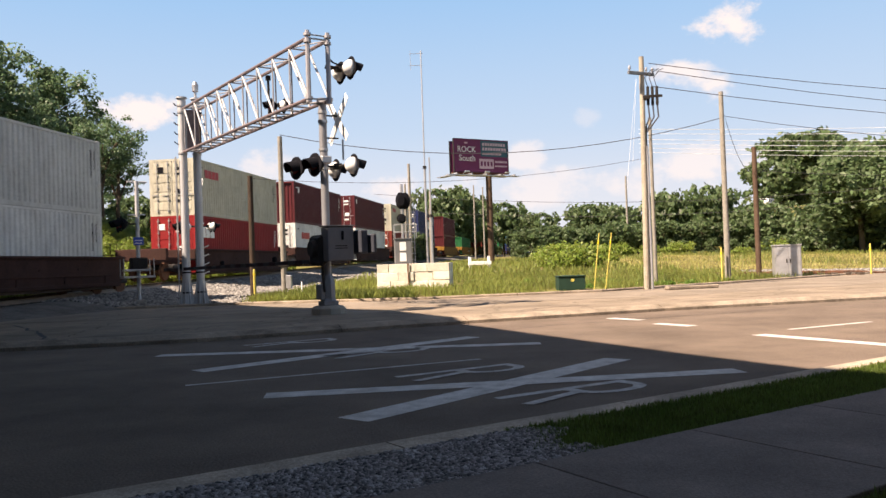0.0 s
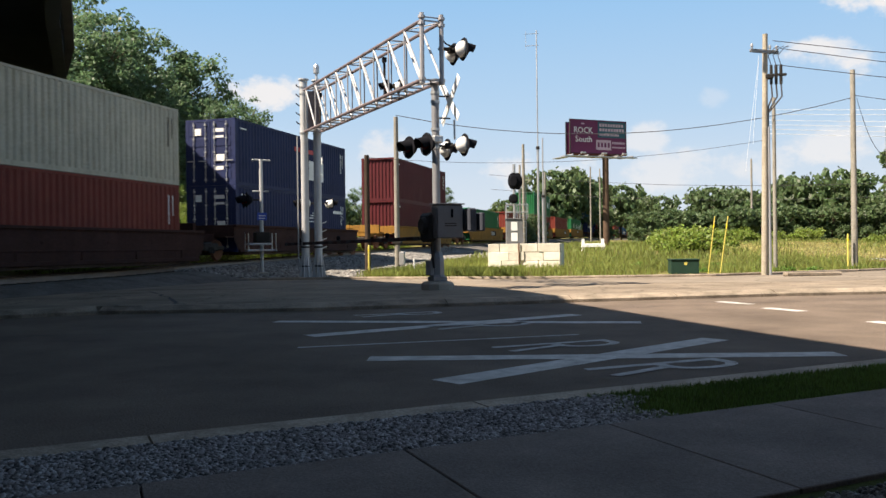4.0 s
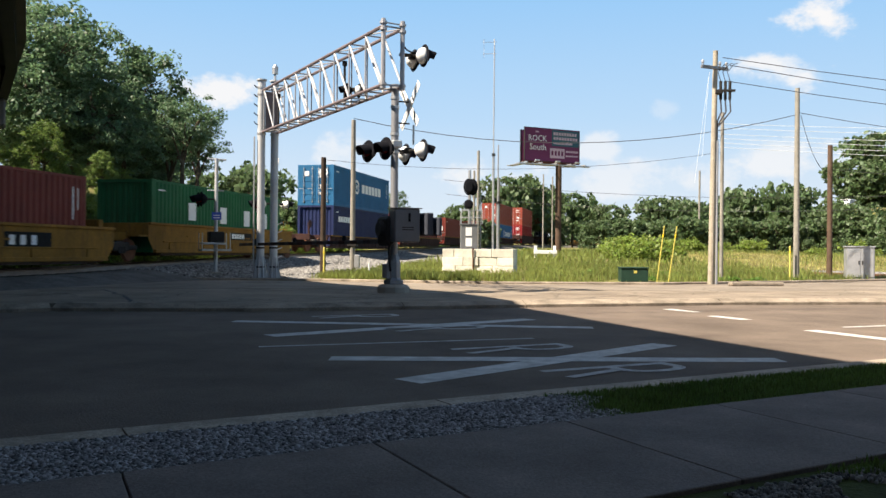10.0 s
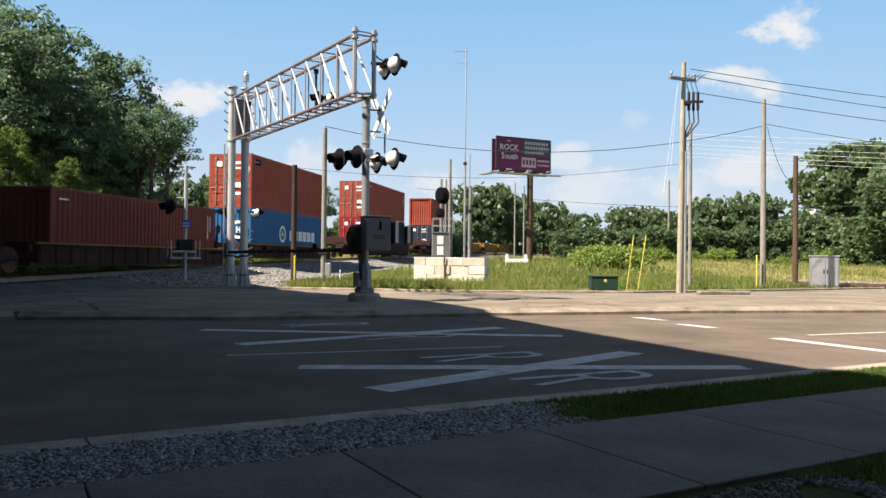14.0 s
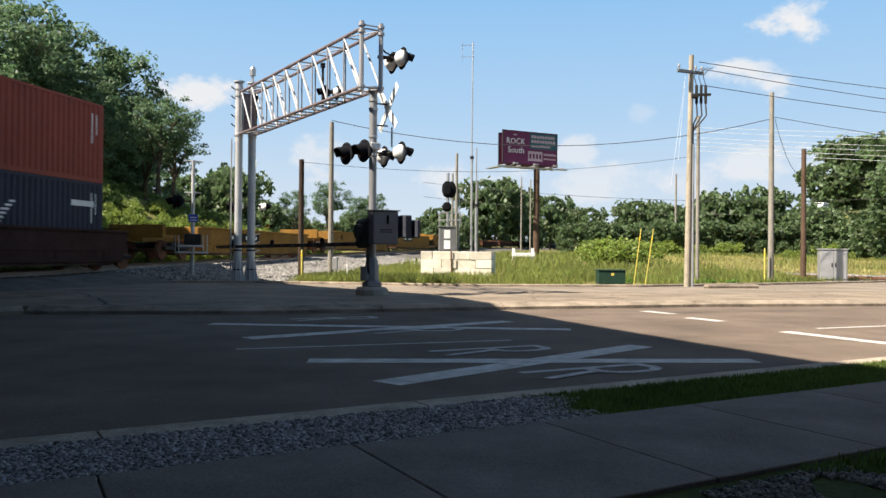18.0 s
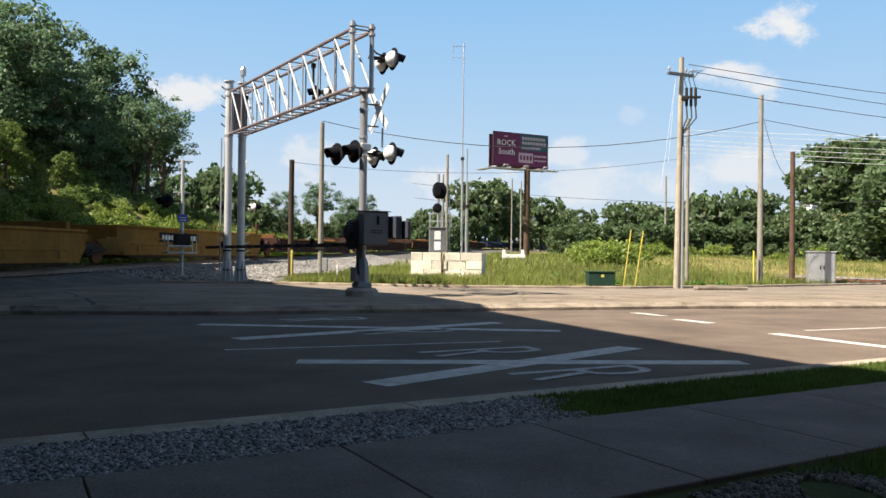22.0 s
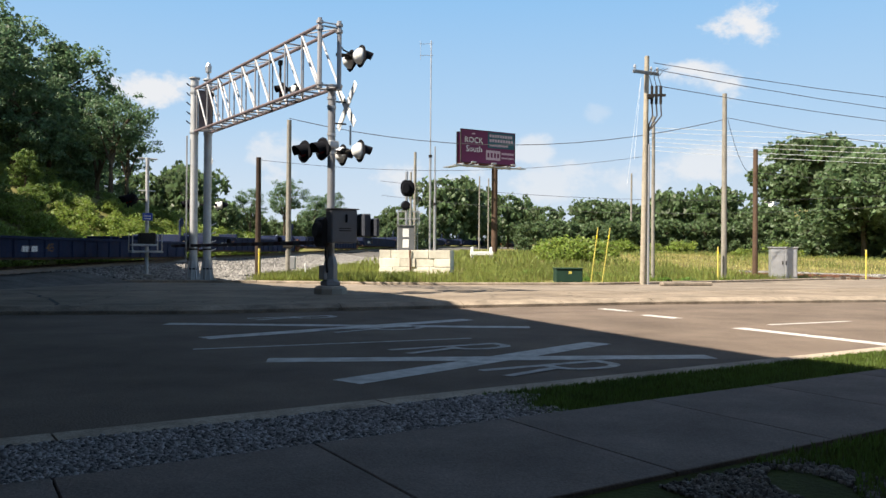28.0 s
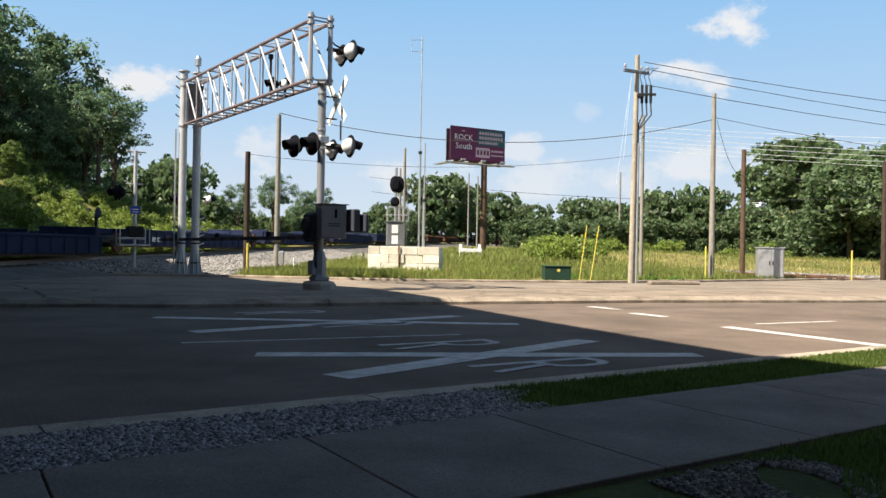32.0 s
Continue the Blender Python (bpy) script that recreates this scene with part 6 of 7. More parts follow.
cabinet()
bollard(11.55, 38.0, 1.5, "thin yellow marker post beside the pale pole", M_STAKE, r=0.036)
bollard(5.35, 33.9, 2.2, "leaning thin pale yellow marker stake in the weeds", M_STAKE, lean=7, r=0.02)
bollard(5.75, 33.7, 2.2, "leaning thin pale yellow marker stake in the weeds", M_STAKE, lean=8, r=0.02)
bollard(20.4, 43.0, 1.7, "thin pale marker post beside the side track", M_STAKE, r=0.04)


# side track crossing the road's end
def side_track():
    host = tagged(new("side_track"), "rusty side track crossing the field edge", "railway track", kind="structure")
    a, b = Vector((13.0, 44.6, 0)), Vector((40, 40.4, 0))
    d = (b - a).normalized()
    n = Vector((-d.y, d.x, 0))
    for o in (-0.75, 0.75):
        bm = bmesh.new()
        for k in range(27):
            p, q = a + d * (k + 0.0) + n * o, a + d * (k + 1.0) + n * o
            zp, zq = ground_z(p.x, p.y) + 0.12, ground_z(q.x, q.y) + 0.12
            tube(bm, (p.x, p.y, zp), (q.x, q.y, zq), 0.06, seg=6)
        part("rail", bm, M_RUST, host)
    bm = bmesh.new()
    box(bm, -1.25, 1.25, -0.11, 0.11, -0.05, 0.1, 0.01)
    me = bpy.data.meshes.new("tie")
    bm.to_mesh(me)
    bm.free()
    me.materials.append(M_TIE)
    ang = math.degrees(math.atan2(d.y, d.x)) - 90
    for k in range(44):
        p = a + d * (0.3 + 0.6 * k)
        share("tie", me, host, pose(p.x, p.y, ground_z(p.x, p.y) + 0.02, 0, 0, ang))


side_track()


def barrier(x, y, ang, L):
    """White fence rail by the track."""
    z = ground_z(x, y)
    r = holder("white_barrier", Matrix.Translation((x, y, z)) @ pose(0, 0, 0, 0, 0, ang), "low white barrier rail beside the far track", "barrier", "white barriers")
    bm = bmesh.new()
    box(bm, 0, L, -0.06, 0.06, 0.35, 0.62, 0.02)
    part("rail", bm, M_WHITE, r)
    for k in (0.15, L - 0.15):
        bm = bmesh.new()
        box(bm, k - 0.1, k + 0.1, 0.061, 0.25, -0.2, 0.95, 0.02)
        part("post", bm, M_WHITE, r)


barrier(0.9, 62, 8, 1.7)


def van():
    # stands for a van hung on a pole as a sign; no pole built
    z = ground_z(59.0, 160.3)
    r = holder("white_van", Matrix.Translation((59.0, 160.3, z)) @ pose(0, 0, 0, 0, 0, 232), "white van of a pole sign, set on the wooded slope without its pole", "van")
    bm = bmesh.new()
    prof = [(-2.5, 0.45), (2.45, 0.45), (2.5, 0.95), (1.7, 1.1), (1.05, 1.85), (-2.4, 1.9), (-2.55, 1.0)]
    a = [bm.verts.new((x, -0.95, zz)) for x, zz in prof]
    b = [bm.verts.new((x, 0.95, zz)) for x, zz in prof]
    bm.faces.new(a)
    bm.faces.new(list(reversed(b)))
    for k in range(len(prof)):
        j = (k + 1) % len(prof)
        bm.faces.new((a[j], a[k], b[k], b[j]))
    bmesh.ops.bevel(bm, geom=bm.edges[:], offset=0.08, segments=2, affect="EDGES")
    part("body", bm, M_WHITE, r)
    for s in (-1, 1):
        for x0, x1 in ((-2.2, -1.1), (-1.0, 0.1), (0.2, 1.0)):
            bm = bmesh.new()
            box(bm, x0, x1, s * 0.951, s * 0.965, 1.15, 1.7, 0.01)
            part("window", bm, M_GLASS, r)
        for x in (-1.6, 1.6):
            bm = bmesh.new()
            lathe(bm, [(0.34, -0.11), (0.36, -0.08), (0.36, 0.08), (0.34, 0.11)], 18, Matrix.Translation((x, s * 0.86, 0.36)) @ pose(0, 0, 0, 90, 0, 0))
            part("wheel", bm, M_TIRE, r)
    bm = bmesh.new()
    m = Matrix.Translation((1.43, 0, 1.48)) @ pose(0, 0, 0, 0, -49, 0)
    box(bm, -0.38, 0.38, -0.8, 0.8, 0.0, 0.03, 0.005, m)
    part("windscreen", bm, M_GLASS, r)


van()


def wheel_stop():
    r = tagged(new("wheel_stop"), "low brown concrete block lying at the foot of the utility pole", "kerb block")
    r.matrix_basis = Matrix.Translation((8.6, 32.2, 0.15)) @ pose(0, 0, 0, 0, 0, 18)
    bm = bmesh.new()
    box(bm, -1.05, 1.05, -0.15, 0.15, 0.0, 0.13, 0.03)
    part("block", bm, M_KERB, r)


wheel_stop()

# ---- plants and loose stone
rng = np.random.default_rng(7)


def fast_mesh(name, verts, faces, material, per_face):
    """A mesh from arrays: verts (n, 3), faces (m, k)."""
    me = bpy.data.meshes.new(name)
    m, k = faces.shape
    me.vertices.add(len(verts))
    me.vertices.foreach_set("co", verts.astype(np.float32).ravel())
    me.loops.add(m * k)
    me.loops.foreach_set("vertex_index", faces.astype(np.int32).ravel())
    me.polygons.add(m)
    me.polygons.foreach_set("loop_start", np.arange(0, m * k, k, dtype=np.int32))
    me.polygons.foreach_set("loop_total", np.full(m, k, dtype=np.int32))
    me.update()
    me.validate()
    me.materials.append(material)
    return me


def leaf_cloud(centres, radii, per, size, squash=0.5, up=0.55):
    """Leaf quads in flattened sprays round each centre, facing up and outwards: verts and faces."""
    n = len(centres) * per
    c = np.repeat(centres, per, 0)
    r = np.repeat(radii, per)
    d = rng.normal(size=(n, 3))
    d /= np.linalg.norm(d, axis=1)[:, None]
    rad = r * rng.random(n) ** 0.4
    p = c + d * rad[:, None] * np.array([1, 1, squash])
    p[:, 2] -= 0.25 * rad * (d[:, 0] ** 2 + d[:, 1] ** 2)
    nn = 0.55 * d + rng.normal(size=(n, 3)) * 0.45
    nn[:, 2] += up
    nn /= np.linalg.norm(nn, axis=1)[:, None]
    a = np.cross(nn, rng.normal(size=(n, 3)))
    a /= np.linalg.norm(a, axis=1)[:, None] + 1e-6
    b = np.cross(nn, a)
    s = size * (0.6 + 0.8 * rng.random(n))[:, None]
    v = np.stack([p - a * s, p + b * s * 0.6, p + a * s, p - b * s * 0.6], 1).reshape(-1, 3)
    f = np.arange(4 * n).reshape(-1, 4)
    return v, f


def crown_points(lobes, n):
    """Clump centres on and in the lobes (x, y, z, rx, rz)."""
    out = []
    w = np.array([l[3] * l[3] * l[4] for l in lobes])
    pick = rng.choice(len(lobes), n, p=w / w.sum())
    for k in pick:
        x, y, z, rx, rz = lobes[k]
        d = rng.normal(size=3)
        d /= np.linalg.norm(d)
        q = 0.78 + 0.22 * rng.random()
        out.append((x + d[0] * rx * q, y + d[1] * rx * q, z + d[2] * rz * q))
    return np.array(out)


def tree(h, spread, seed, clumps, per, leaf, label, material, bare=0.28, lobes_n=7, name="tree", clump=0.2, up=0.55):
    """A broadleaf tree: tapered trunk, limbs, and a crown of leaf clumps with an uneven outline."""
    r = random.Random(seed)
    root = tagged(new(name), label, "tree", "trees round the field")
    top = h * 0.72
    bm = bmesh.new()
    pts = [Vector((0, 0, -0.6))]
    for k in range(1, 6):
        pts.append(Vector((r.uniform(-0.2, 0.2) * k * 0.4, r.uniform(-0.2, 0.2) * k * 0.4, top * k / 5)))
    r0 = 0.022 * h + 0.05
    for k in range(5):
        tube(bm, pts[k], pts[k + 1], r0 * (1 - k / 6), r0 * (1 - (k + 1) / 6), seg=8)
    part("trunk", bm, M_BARK, root)
    lobes = [(0, 0, h * 0.72, spread * 0.62, h * 0.26)]
    for k in range(lobes_n):
        a = 2 * math.pi * (k + r.random() * 0.7) / lobes_n
        d = spread * r.uniform(0.42, 0.68)
        z = h * r.uniform(bare + 0.18, 0.82)
        lobes.append((d * math.cos(a), d * math.sin(a), z, spread * r.uniform(0.3, 0.46), h * r.uniform(0.12, 0.2)))
        bm = bmesh.new()
        p0 = pts[2].lerp(pts[4], r.random())
        p2 = Vector(lobes[-1][:3])
        p1 = p0.lerp(p2, 0.55) + Vector((0, 0, 0.05 * h))
        tube(bm, p0, p1, r0 * 0.42, r0 * 0.26, seg=6)
        tube(bm, p1, p2, r0 * 0.26, r0 * 0.1, seg=6)
        for j in range(3):
            q = p2 + Vector((r.uniform(-1, 1), r.uniform(-1, 1), r.uniform(-0.2, 1))) * spread * 0.22
            tube(bm, p1.lerp(p2, 0.3 * j), q, r0 * 0.12, r0 * 0.04, seg=5)
        part("limb", bm, M_BARK, root)
    c = crown_points(lobes, clumps)
    v, f = leaf_cloud(c, np.full(len(c), spread * clump) * (0.6 + 0.8 * rng.random(len(c))), per, leaf, 0.6 if up < 0.5 else 0.5, up)
    me = fast_mesh("crown", v, f, material, 4)
    ob = new("crown", me)
    ob.parent = root
    return root


def bush(h, w, seed, clumps, per, leaf, label, material):
    r = random.Random(seed)
    root = tagged(new("bush"), label, "bush", "bushes on the bank")
    bm = bmesh.new()
    for k in range(6):
        a = 2 * math.pi * k / 6
        tube(bm, (0, 0, -0.3), (w * 0.5 * math.cos(a), w * 0.5 * math.sin(a), h * 0.6), 0.03, 0.01, seg=5)
    part("woody_base", bm, M_BARK, root)
    lobes = [(r.uniform(-0.45, 0.45) * w, r.uniform(-0.45, 0.45) * w, h * r.uniform(0.35, 0.6), w * 0.45, h * 0.38) for _ in range(6)]
    c = crown_points(lobes, clumps)
    v, f = leaf_cloud(c, np.full(len(c), w * 0.2), per, leaf, 0.7, 0.3)
    ob = new("foliage", fast_mesh("foliage", v, f, material, 4))
    ob.parent = root
    return root


def place(ob, x, y, scale=1.0, turn=0.0, z=None, first=False, zs=None):
    m = Matrix.Translation((x, y, (ground_z(x, y) if z is None else z) - 0.1)) @ pose(0, 0, 0, 0, 0, turn) @ Matrix.Diagonal((scale, scale, zs or scale, 1))
    if first:
        ob.matrix_basis = m
        return ob
    return copy_thing(ob, m)


NEAR_T = "tall dark green broadleaf tree on the railway bank"
FAR_T = "rounded green broadleaf tree beyond the field"
tA = tree(12.0, 5.2, 1, 390, 70, 0.135, NEAR_T, M_LEAF, bare=0.06, lobes_n=14, clump=0.16)
tB = tree(12.0, 4.4, 2, 350, 70, 0.135, NEAR_T, M_LEAF, bare=0.06, lobes_n=13, clump=0.17)
tC = tree(10.0, 3.6, 3, 100, 60, 0.12, "slender tree with sparse leaves and gaps on the bank", M_LEAF, bare=0.35, lobes_n=6)
tH = tree(8.0, 3.5, 8, 190, 60, 0.11, "light green sunlit young tree on the railway bank", M_LEAF2B, bare=0.0, lobes_n=10, clump=0.18)
tD = tree(10.0, 4.8, 4, 260, 9, 0.46, FAR_T, M_LEAF_FAR, bare=-0.1, lobes_n=10, clump=0.15, up=0.25)
tE = tree(10.0, 5.6, 5, 280, 9, 0.46, FAR_T, M_LEAF_FAR, bare=-0.12, lobes_n=13, clump=0.15, up=0.25)
tF = tree(10.0, 4.4, 6, 225, 9, 0.44, FAR_T, M_LEAF_FAR, bare=-0.12, lobes_n=9, clump=0.16, up=0.25)

tG = tree(10.0, 5.0, 7, 300, 36, 0.23, FAR_T, M_LEAF_FAR, bare=-0.1, lobes_n=13, clump=0.2, up=0.25)


def ray_place(px, depth):
    """Ground plan of a place seen at px across the picture from the usual standpoint."""
    lat = (px - 784) / 1465 * depth
    return 0.3 + lat * 0.998 - 0.061 * depth, 1.33 + lat * 0.061 + 0.998 * depth


def stand(ob, px, depth, top, base_h, first=False, width=1.0):
    """Set a tree so that its head reaches the sight line 'top'."""
    x, y = ray_place(px, depth)
    z = ground_z(x, y)
    h = 1.27 + (452 - top) / 1465 * depth - z
    s = h * 1.08 / base_h
    place(ob, x, y, max(0.35, width if width > 3 else (s * 0.4 + 0.6 * max(s, 0.6)) * width), (px * 37) % 360, z, first, s)


near_rows = [(tA, -10, 60, 25), (tB, 92, 62, 95), (tB, 152, 66, 138), (tA, -20, 72, 35), (tB, 55, 70, 62),
             (tA, 112, 76, 112), (tB, 175, 80, 172), (tC, 258, 70, 178), (tC, 286, 74, 200), (tC, 236, 78, 172), (tA, 215, 90, 250)]
near_rows += [(tH, 5, 52, 225), (tH, 62, 53, 250), (tH, -45, 50, 200), (tH, 112, 57, 215), (tH, 150, 60, 270)]
seen = set()
for ob, px, d, top in near_rows:
    stand(ob, px, d, top, {tC: 10.0, tH: 8.0}.get(ob, 12.0), ob not in seen, 0.95)
    seen.add(ob)
far_rows = [(tC, 500, 92, 335), (tC, 560, 95, 318), (tC, 610, 105, 345), (tF, 455, 88, 355), (tF, 480, 105, 372), (tF, 530, 112, 372), (tF, 585, 118, 375), (tC, 645, 110, 338),
            (tF, 690, 120, 372), (tF, 735, 125, 365), (tD, 780, 135, 372), (tE, 850, 168, 340), (tD, 822, 150, 352), (tE, 900, 215, 352), (tD, 945, 245, 358), (tE, 980, 260, 372),
            (tF, 1022, 118, 382), (tD, 1085, 190, 388), (tF, 1060, 200, 395), (tD, 1125, 130, 366), (tE, 1160, 128, 372), (tD, 1205, 135, 362), (tE, 1245, 130, 352), (tD, 1290, 128, 350),
            (tE, 1330, 125, 345), (tD, 1370, 122, 348), (tF, 1270, 115, 385), (tF, 1180, 118, 395), (tE, 1405, 118, 372), (tE, 1440, 112, 374), (tD, 1480, 215, 280), (tE, 1440, 212, 300), (tG, 1590, 112, 300),
            (tG, 1600, 95, 302), (tG, 1650, 98, 290), (tE, 1720, 100, 280), (tD, 1800, 100, 270), (tE, 1900, 100, 275), (tF, 1430, 100, 388), (tF, 1480, 98, 384), (tF, 1540, 96, 378),
            (tD, 1036, 150, 397), (tF, 430, 84, 345), (tE, 400, 92, 330), (tD, 1530, 220, 268), (tE, 1610, 135, 280), (tD, 1310, 160, 355), (tE, 760, 150, 375), (tF, 660, 130, 378)]
far_rows += [((tD, tE, tF)[k % 3], 425 + 46 * k, 225 if 8 < k < 12 else 150 + (k * 7) % 23, 376 + (k * 5) % 13) for k in range(15)]
far_rows += [(tD, 1462, 216, 272), (tE, 1500, 216, 262), (tF, 1425, 216, 318), (tE, 1545, 216, 262), (tG, 1515, 112, 384), (tG, 1535, 114, 374), (tG, 1555, 112, 366)]
far_rows += [(tF, 1415 + 24 * k, 126 + 5 * (k % 3), 376 + 5 * (k % 2)) for k in range(8)]
far_rows += [((tF, tE, tD)[k % 3], 1088 + 17 * k, 124 + (k * 7) % 19, 361 + (k * 5) % 12) for k in range(20)]
far_rows += [((tF, tD)[k % 2], 1018 + 13 * k, 128 + (k * 5) % 11, 392 - (k * 3) % 6) for k in range(8)]
far_rows += [((tE, tD)[k % 2], 995 + 24 * k, 225, 398 - (k * 3) % 5) for k in range(7)]
far_rows += [((tE, tF, tD)[k % 3], 1110 + 44 * k, 150 + (k * 5) % 15, 366 + (k * 7) % 12) for k in range(9)]
far_rows += [((tF, tD)[k % 2], 1560 + 32 * k, 120, 330) for k in range(9)]
far_rows += [((tF, tE)[k % 2], 985 + 19 * k, 106 + (k * 5) % 9, 392 + (k * 7) % 9) for k in range(33)]
far_rows += [((tF, tD)[k % 2], 425 + 13 * k, 96 + (k * 5) % 17, 354 + (k * 7) % 16) for k in range(31)]
far_rows += [((tD, tE, tF)[k % 3], 300 + 22 * k, 98 + (k * 5) % 13, 322 + (k * 11) % 22) for k in range(7)]
far_rows += [(tE, 870, 160, 338), (tD, 925, 170, 350), (tE, 955, 175, 360), (tE, 838, 155, 338), (tF, 975, 150, 385)]
for ob, px, d, top in far_rows:
    stand(ob, px, d, top + 5, 10.0, ob not in seen, 0.88 if px < 1400 else 1.05)
    seen.add(ob)

b1 = bush(2.2, 2.0, 11, 44, 28, 0.11, "bright green leafy bush on the railway bank", M_LEAF2)
b2 = bush(1.5, 1.8, 12, 56, 30, 0.1, "low green bush in the field", M_LEAF2)
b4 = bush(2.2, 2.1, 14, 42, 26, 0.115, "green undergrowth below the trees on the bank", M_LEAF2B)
used = set()
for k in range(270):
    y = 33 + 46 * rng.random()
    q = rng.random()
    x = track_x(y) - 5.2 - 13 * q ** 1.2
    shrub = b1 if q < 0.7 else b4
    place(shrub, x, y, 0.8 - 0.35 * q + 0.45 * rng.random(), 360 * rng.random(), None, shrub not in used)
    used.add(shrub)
first = True
for k in range(22):
    px = 1015 + 80 * rng.random() if k < 12 else 1060 + 420 * rng.random()
    x, y = ray_place(px, 55 + 45 * rng.random() if k < 12 else 92 + 12 * rng.random())
    place(b2, x, y, 0.6 + 0.7 * rng.random(), 360 * rng.random(), None, first)
    first = False

b3 = bush(0.62, 0.72, 13, 34, 20, 0.06, "leafy bright green weed clump in the tall grass", M_WEED)
first = True
for k in range(110):
    if k < 60:
        x, y = ray_place(1090 + 310 * rng.random(), 33.2 + 5.5 * rng.random())
    elif k < 80:
        x, y = ray_place(885 + 70 * rng.random(), 38.5 + 5 * rng.random())
    else:
        x, y = ray_place(900 + 480 * rng.random(), 34 + 14 * rng.random())
    if y < back_y(x) + 1.0 or (3.3 < x < 5.4 and y < 34.9):
        continue
    place(b3, x, y, 0.55 + 0.5 * rng.random(), 360 * rng.random(), None, first)
    first = False


def blades(name, xs, ys, zs, h, w, material, label):
    """Grass as single bent blades, each a narrow triangle pair."""
    n = len(xs)
    a = rng.random(n) * 2 * np.pi
    lean = (rng.random(n) - 0.5) * 0.9
    hh = h * (0.5 + 0.8 * rng.random(n))
    ww = w * (0.7 + 0.6 * rng.random(n))
    bx, by = np.cos(a) * ww, np.sin(a) * ww
    tx, ty = np.cos(a + 1.4) * lean * hh, np.sin(a + 1.4) * lean * hh
    p0 = np.stack([xs - bx, ys - by, zs], 1)
    p1 = np.stack([xs + bx, ys + by, zs], 1)
    m0 = np.stack([xs + bx * 0.7 + tx * 0.3, ys + by * 0.7 + ty * 0.3, zs + hh * 0.55], 1)
    p2 = np.stack([xs + tx, ys + ty, zs + hh], 1)
    v = np.stack([p0, p1, m0, p2], 1).reshape(-1, 3)
    f = np.arange(4 * n).reshape(-1, 4)
    me = fast_mesh(name, v, f, material, 4)
    return tagged(new(name, me), label, "grass", kind="stuff")


def scatter(n, x0, x1, y0, y1, keep, patch=0.0):
    xs, ys = x0 + (x1 - x0) * rng.random(n), y0 + (y1 - y0) * rng.random(n)
    k = np.array([keep(x, y) for x, y in zip(xs, ys)], bool)
    if patch:
        k &= np.array([noise.noise((x * 0.5, y * 0.5, 3.0)) > patch for x, y in zip(xs, ys)], bool)
    xs, ys = xs[k], ys[k]
    return xs, ys, np.array([ground_z(x, y) for x, y in zip(xs, ys)]) - 0.02


def in_field(x, y):
    return y > back_y(x) + 0.5 and x - track_x(y) > 7.4 and not (-3.6 < x < 0.4 and 37.6 < y < 43) and not (3.4 < x < 5.3 and y < 34.7) and not (15.5 < x < 27 and 42.5 < y < 50.5)


xs, ys, zs = scatter(60000, -8, 22, 31, 50, in_field, -0.2)
blades("tall_grass", xs, ys, zs, 0.3, 0.011, M_GRASS, "tall green weeds and grass along the apron")
xs, ys, zs = scatter(34000, -6, 55, 48, 100, lambda x, y: in_field(x, y) and (x < 11 + (y - 48) * 0.1 or y > 92 or noise.noise((x * 0.2, y * 0.2, 1)) > 0.3), -0.3)
blades("tall_grass", xs, ys, zs, 0.45, 0.03, M_GRASS, "tall green grass over the field")
xs, ys, zs = scatter(64000, 4, 75, 42, 96, lambda x, y: in_field(x, y) and x > 6 + (y - 46) * 0.12, -0.12)
blades("dry_grass", xs, ys, zs, 0.22, 0.03, M_DRYBLADE, "dry yellow grass across the field")
xs, ys, zs = scatter(9000, -8, 24, 31, 44, lambda x, y: 0.2 < y - back_y(x) < 1.3 and x - track_x(y) > 6)
blades("mown_edge", xs, ys, zs, 0.12, 0.01, M_GRASS, "short grass edge behind the apron kerb")
xs, ys, zs = scatter(9000, -7.5, -1.5, 31.8, 35, lambda x, y: in_field(x, y) or y > back_y(x) + 0.4)
blades("tall_grass", xs, ys, zs, 0.34, 0.01, M_GRASS, "upright green weeds beside the ballast")


def uv_scatter(n, u0, u1, v0, v1, keep):
    us, vs = u0 + (u1 - u0) * rng.random(n), v0 + (v1 - v0) * rng.random(n)
    k = np.array([keep(u, v) for u, v in zip(us, vs)], bool)
    us, vs = us[k], vs[k]
    m = NEAR_M
    return m[0][3] + m[0][0] * us + m[0][1] * vs, m[1][3] + m[1][0] * us + m[1][1] * vs


def verge_edge(v):
    return 1.0 + 0.29 * (v + 0.27) + 0.1 * math.sin(v * 9)


xs, ys = uv_scatter(70000, 0.3, 16, WALK_V1 - 0.03, -0.24, lambda u, v: u > verge_edge(v) + rng.normal() * 0.06)
blades("verge_grass", xs, ys, np.full(len(xs), 0.018), 0.05, 0.006, M_LAWN, "short green grass verge between kerb and sidewalk")
xs, ys = uv_scatter(36000, 0.2, 6, -5.5, WALK_V0 - 0.06, lambda u, v: u > 0.95 + 0.25 * math.sin(v * 7) or v < -3.9)
blades("near_grass", xs, ys, np.full(len(xs), 0.03), 0.06, 0.006, M_LAWN, "short green grass beside the sidewalk")


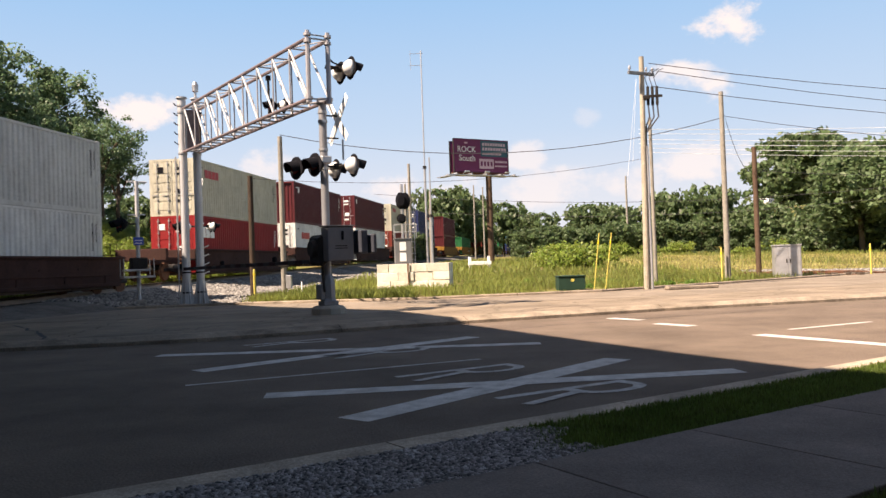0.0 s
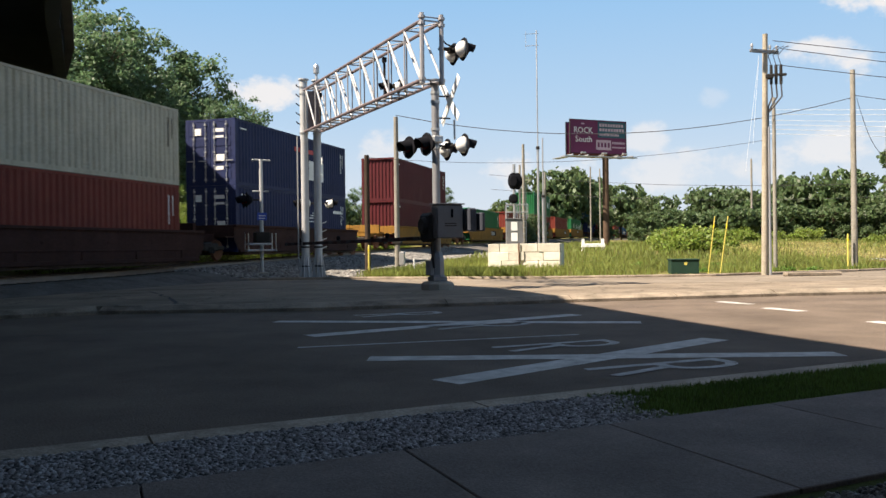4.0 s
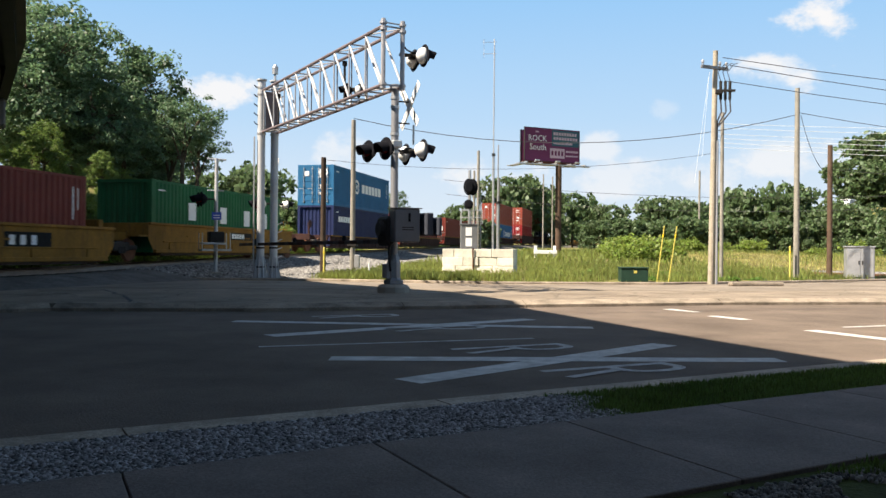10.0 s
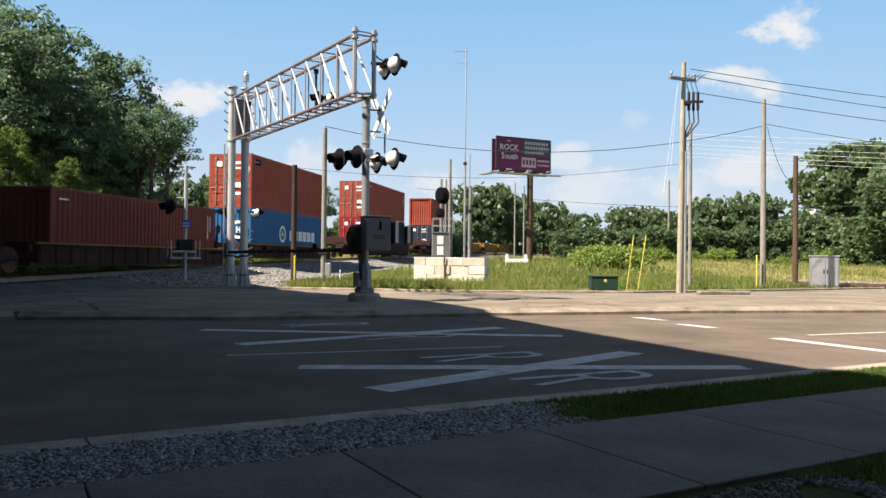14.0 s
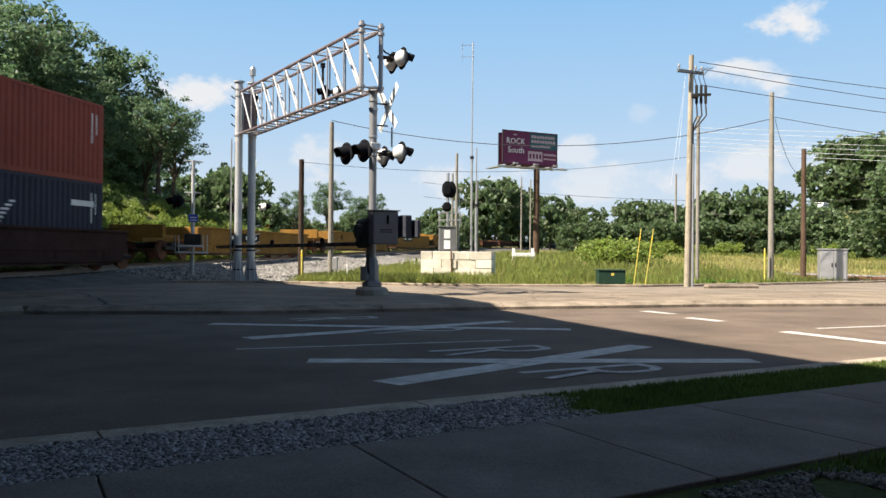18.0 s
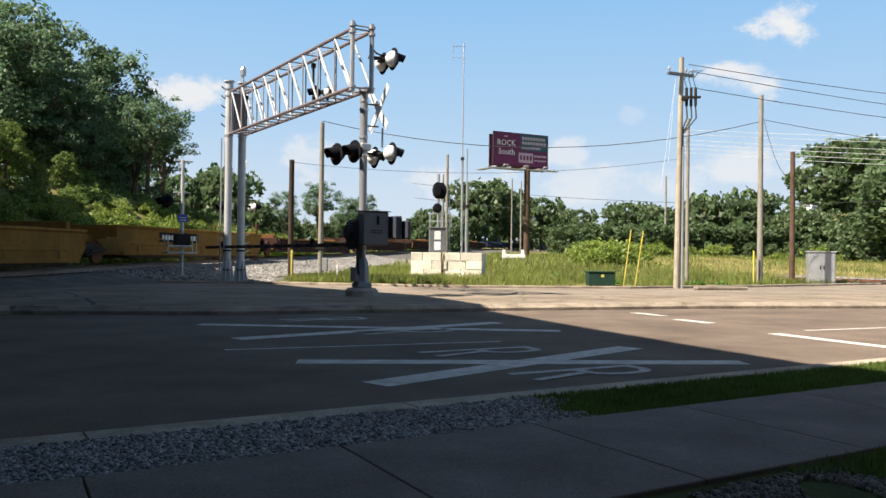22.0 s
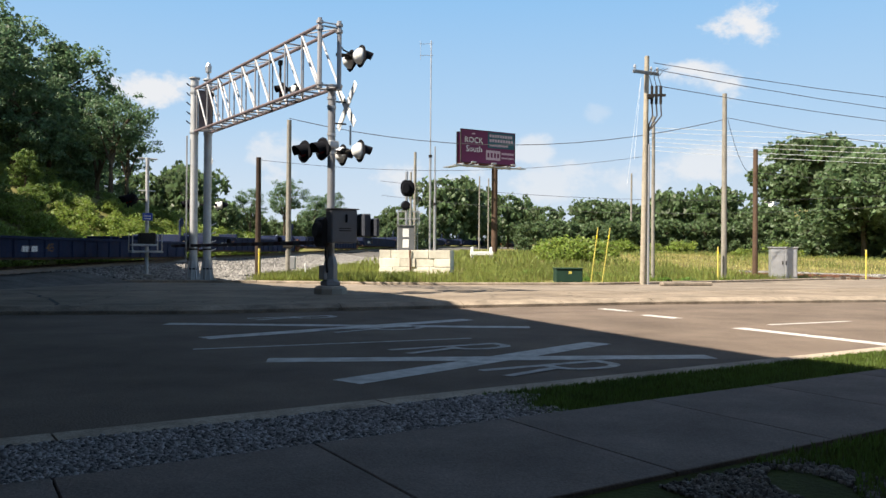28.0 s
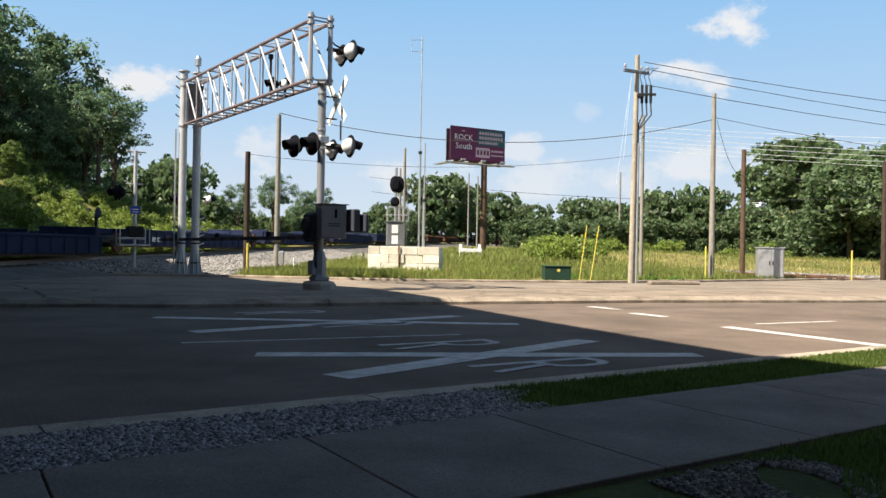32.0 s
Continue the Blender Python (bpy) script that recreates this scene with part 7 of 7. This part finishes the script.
def stones(name, xs, ys, zs, size, material, label):
    """Loose angular stones, each a squashed eight-cornered lump."""
    n = len(xs)
    base = np.array([(-1, -1, -1), (1, -1, -1), (1, 1, -1), (-1, 1, -1), (-0.8, -0.7, 1), (0.7, -0.8, 1), (0.8, 0.7, 1), (-0.7, 0.8, 1)], float)
    v = base[None] * (1 + 0.35 * (rng.random((n, 8, 3)) - 0.5))
    sc = size * (0.55 + 0.9 * rng.random((n, 1, 1))) * np.array([1.0, 0.75, 0.55])
    v = v * sc
    a, t = rng.random(n) * 6.283, (rng.random(n) - 0.5) * 1.4
    ca, sa, ct, st = np.cos(a), np.sin(a), np.cos(t), np.sin(t)
    x1 = v[..., 0] * ct[:, None] + v[..., 2] * st[:, None]
    z1 = -v[..., 0] * st[:, None] + v[..., 2] * ct[:, None]
    x2 = x1 * ca[:, None] - v[..., 1] * sa[:, None]
    y2 = x1 * sa[:, None] + v[..., 1] * ca[:, None]
    out = np.stack([x2 + xs[:, None], y2 + ys[:, None], z1 + zs[:, None]], -1).reshape(-1, 3)
    q = np.array([(4, 5, 6, 7), (0, 1, 5, 4), (1, 2, 6, 5), (2, 3, 7, 6), (3, 0, 4, 7)])
    f = (np.arange(n)[:, None, None] * 8 + q[None]).reshape(-1, 4)
    me = fast_mesh(name, out, f, material, 4)
    return tagged(new(name, me), label, "gravel", kind="stuff")


def stone_mat(name, c):
    m = mat(name, c, 0.85, vary=0.25, scale=8, bump=0.3, bscale=60)
    n, l = m.node_tree.nodes, m.node_tree.links
    b = n["Principled BSDF"]
    geo = n.new("ShaderNodeNewGeometry")
    mr = n.new("ShaderNodeMapRange")
    mr.inputs[3].default_value, mr.inputs[4].default_value = 0.3, 1.6
    hs = n.new("ShaderNodeHueSaturation")
    l.new(geo.outputs["Random Per Island"], mr.inputs[0])
    l.new(mr.outputs[0], hs.inputs["Value"])
    l.new(b.inputs["Base Color"].links[0].from_socket, hs.inputs["Color"])
    l.new(hs.outputs[0], b.inputs["Base Color"])
    return m


M_PEBBLE = stone_mat("grey_pebble", (0.32, 0.31, 0.3))
M_CRUSHED = stone_mat("crushed_ballast", (0.25, 0.238, 0.22))
xs, ys = uv_scatter(30000, -5.5, 1.4, WALK_V1 + 0.01, -0.28, lambda u, v: u < verge_edge(v) + 0.1 + abs(rng.normal()) * 0.08)
stones("gravel_bed", xs, ys, 0.028 + 0.014 * rng.random(len(xs)), 0.0175, M_PEBBLE, "bed of grey angular gravel between kerb and sidewalk")
xs, ys = uv_scatter(2600, 0.0, 1.2, -3.9, WALK_V0 - 0.1, lambda u, v: noise.noise((u * 1.3, v * 1.3, 5)) <= 0.12)
stones("gravel_patch", xs, ys, 0.036 + 0.012 * rng.random(len(xs)), 0.012, stone_mat("dark_pebble", (0.2, 0.19, 0.17)), "loose grey gravel beside the sidewalk")
n = 36000
ys = 27 + 40 * rng.random(n) ** 1.2
off = 1.0 + 7.0 * rng.random(n)
xs = np.array([track_x(y) for y in ys]) + off
keep = ys > np.array([back_y(x) + 0.15 for x in xs])
xs, ys, off = xs[keep], ys[keep], off[keep]
zs = np.array([max(track_z(y) + (-0.15 if o < 2.0 else -0.15 - 0.185 * (o - 2.0)), ground_z(x, y)) for x, y, o in zip(xs, ys, off)])
stones("ballast_stones", xs, ys, zs, 0.05, M_CRUSHED, "pale crushed stone ballast on the railway bed")

xs = 15.5 + 11 * rng.random(9000)
ys = 42.6 + 7.8 * rng.random(9000)
keep = np.array([y > back_y(x) + 0.6 and noise.noise((x * 0.35, y * 0.6, 9)) > -0.15 for x, y in zip(xs, ys)], bool)
xs, ys = xs[keep], ys[keep]
stones("gravel_patch", xs, ys, np.array([ground_z(x, y) for x, y in zip(xs, ys)]), 0.06, M_CRUSHED, "pale loose gravel beside the side track")


motions()
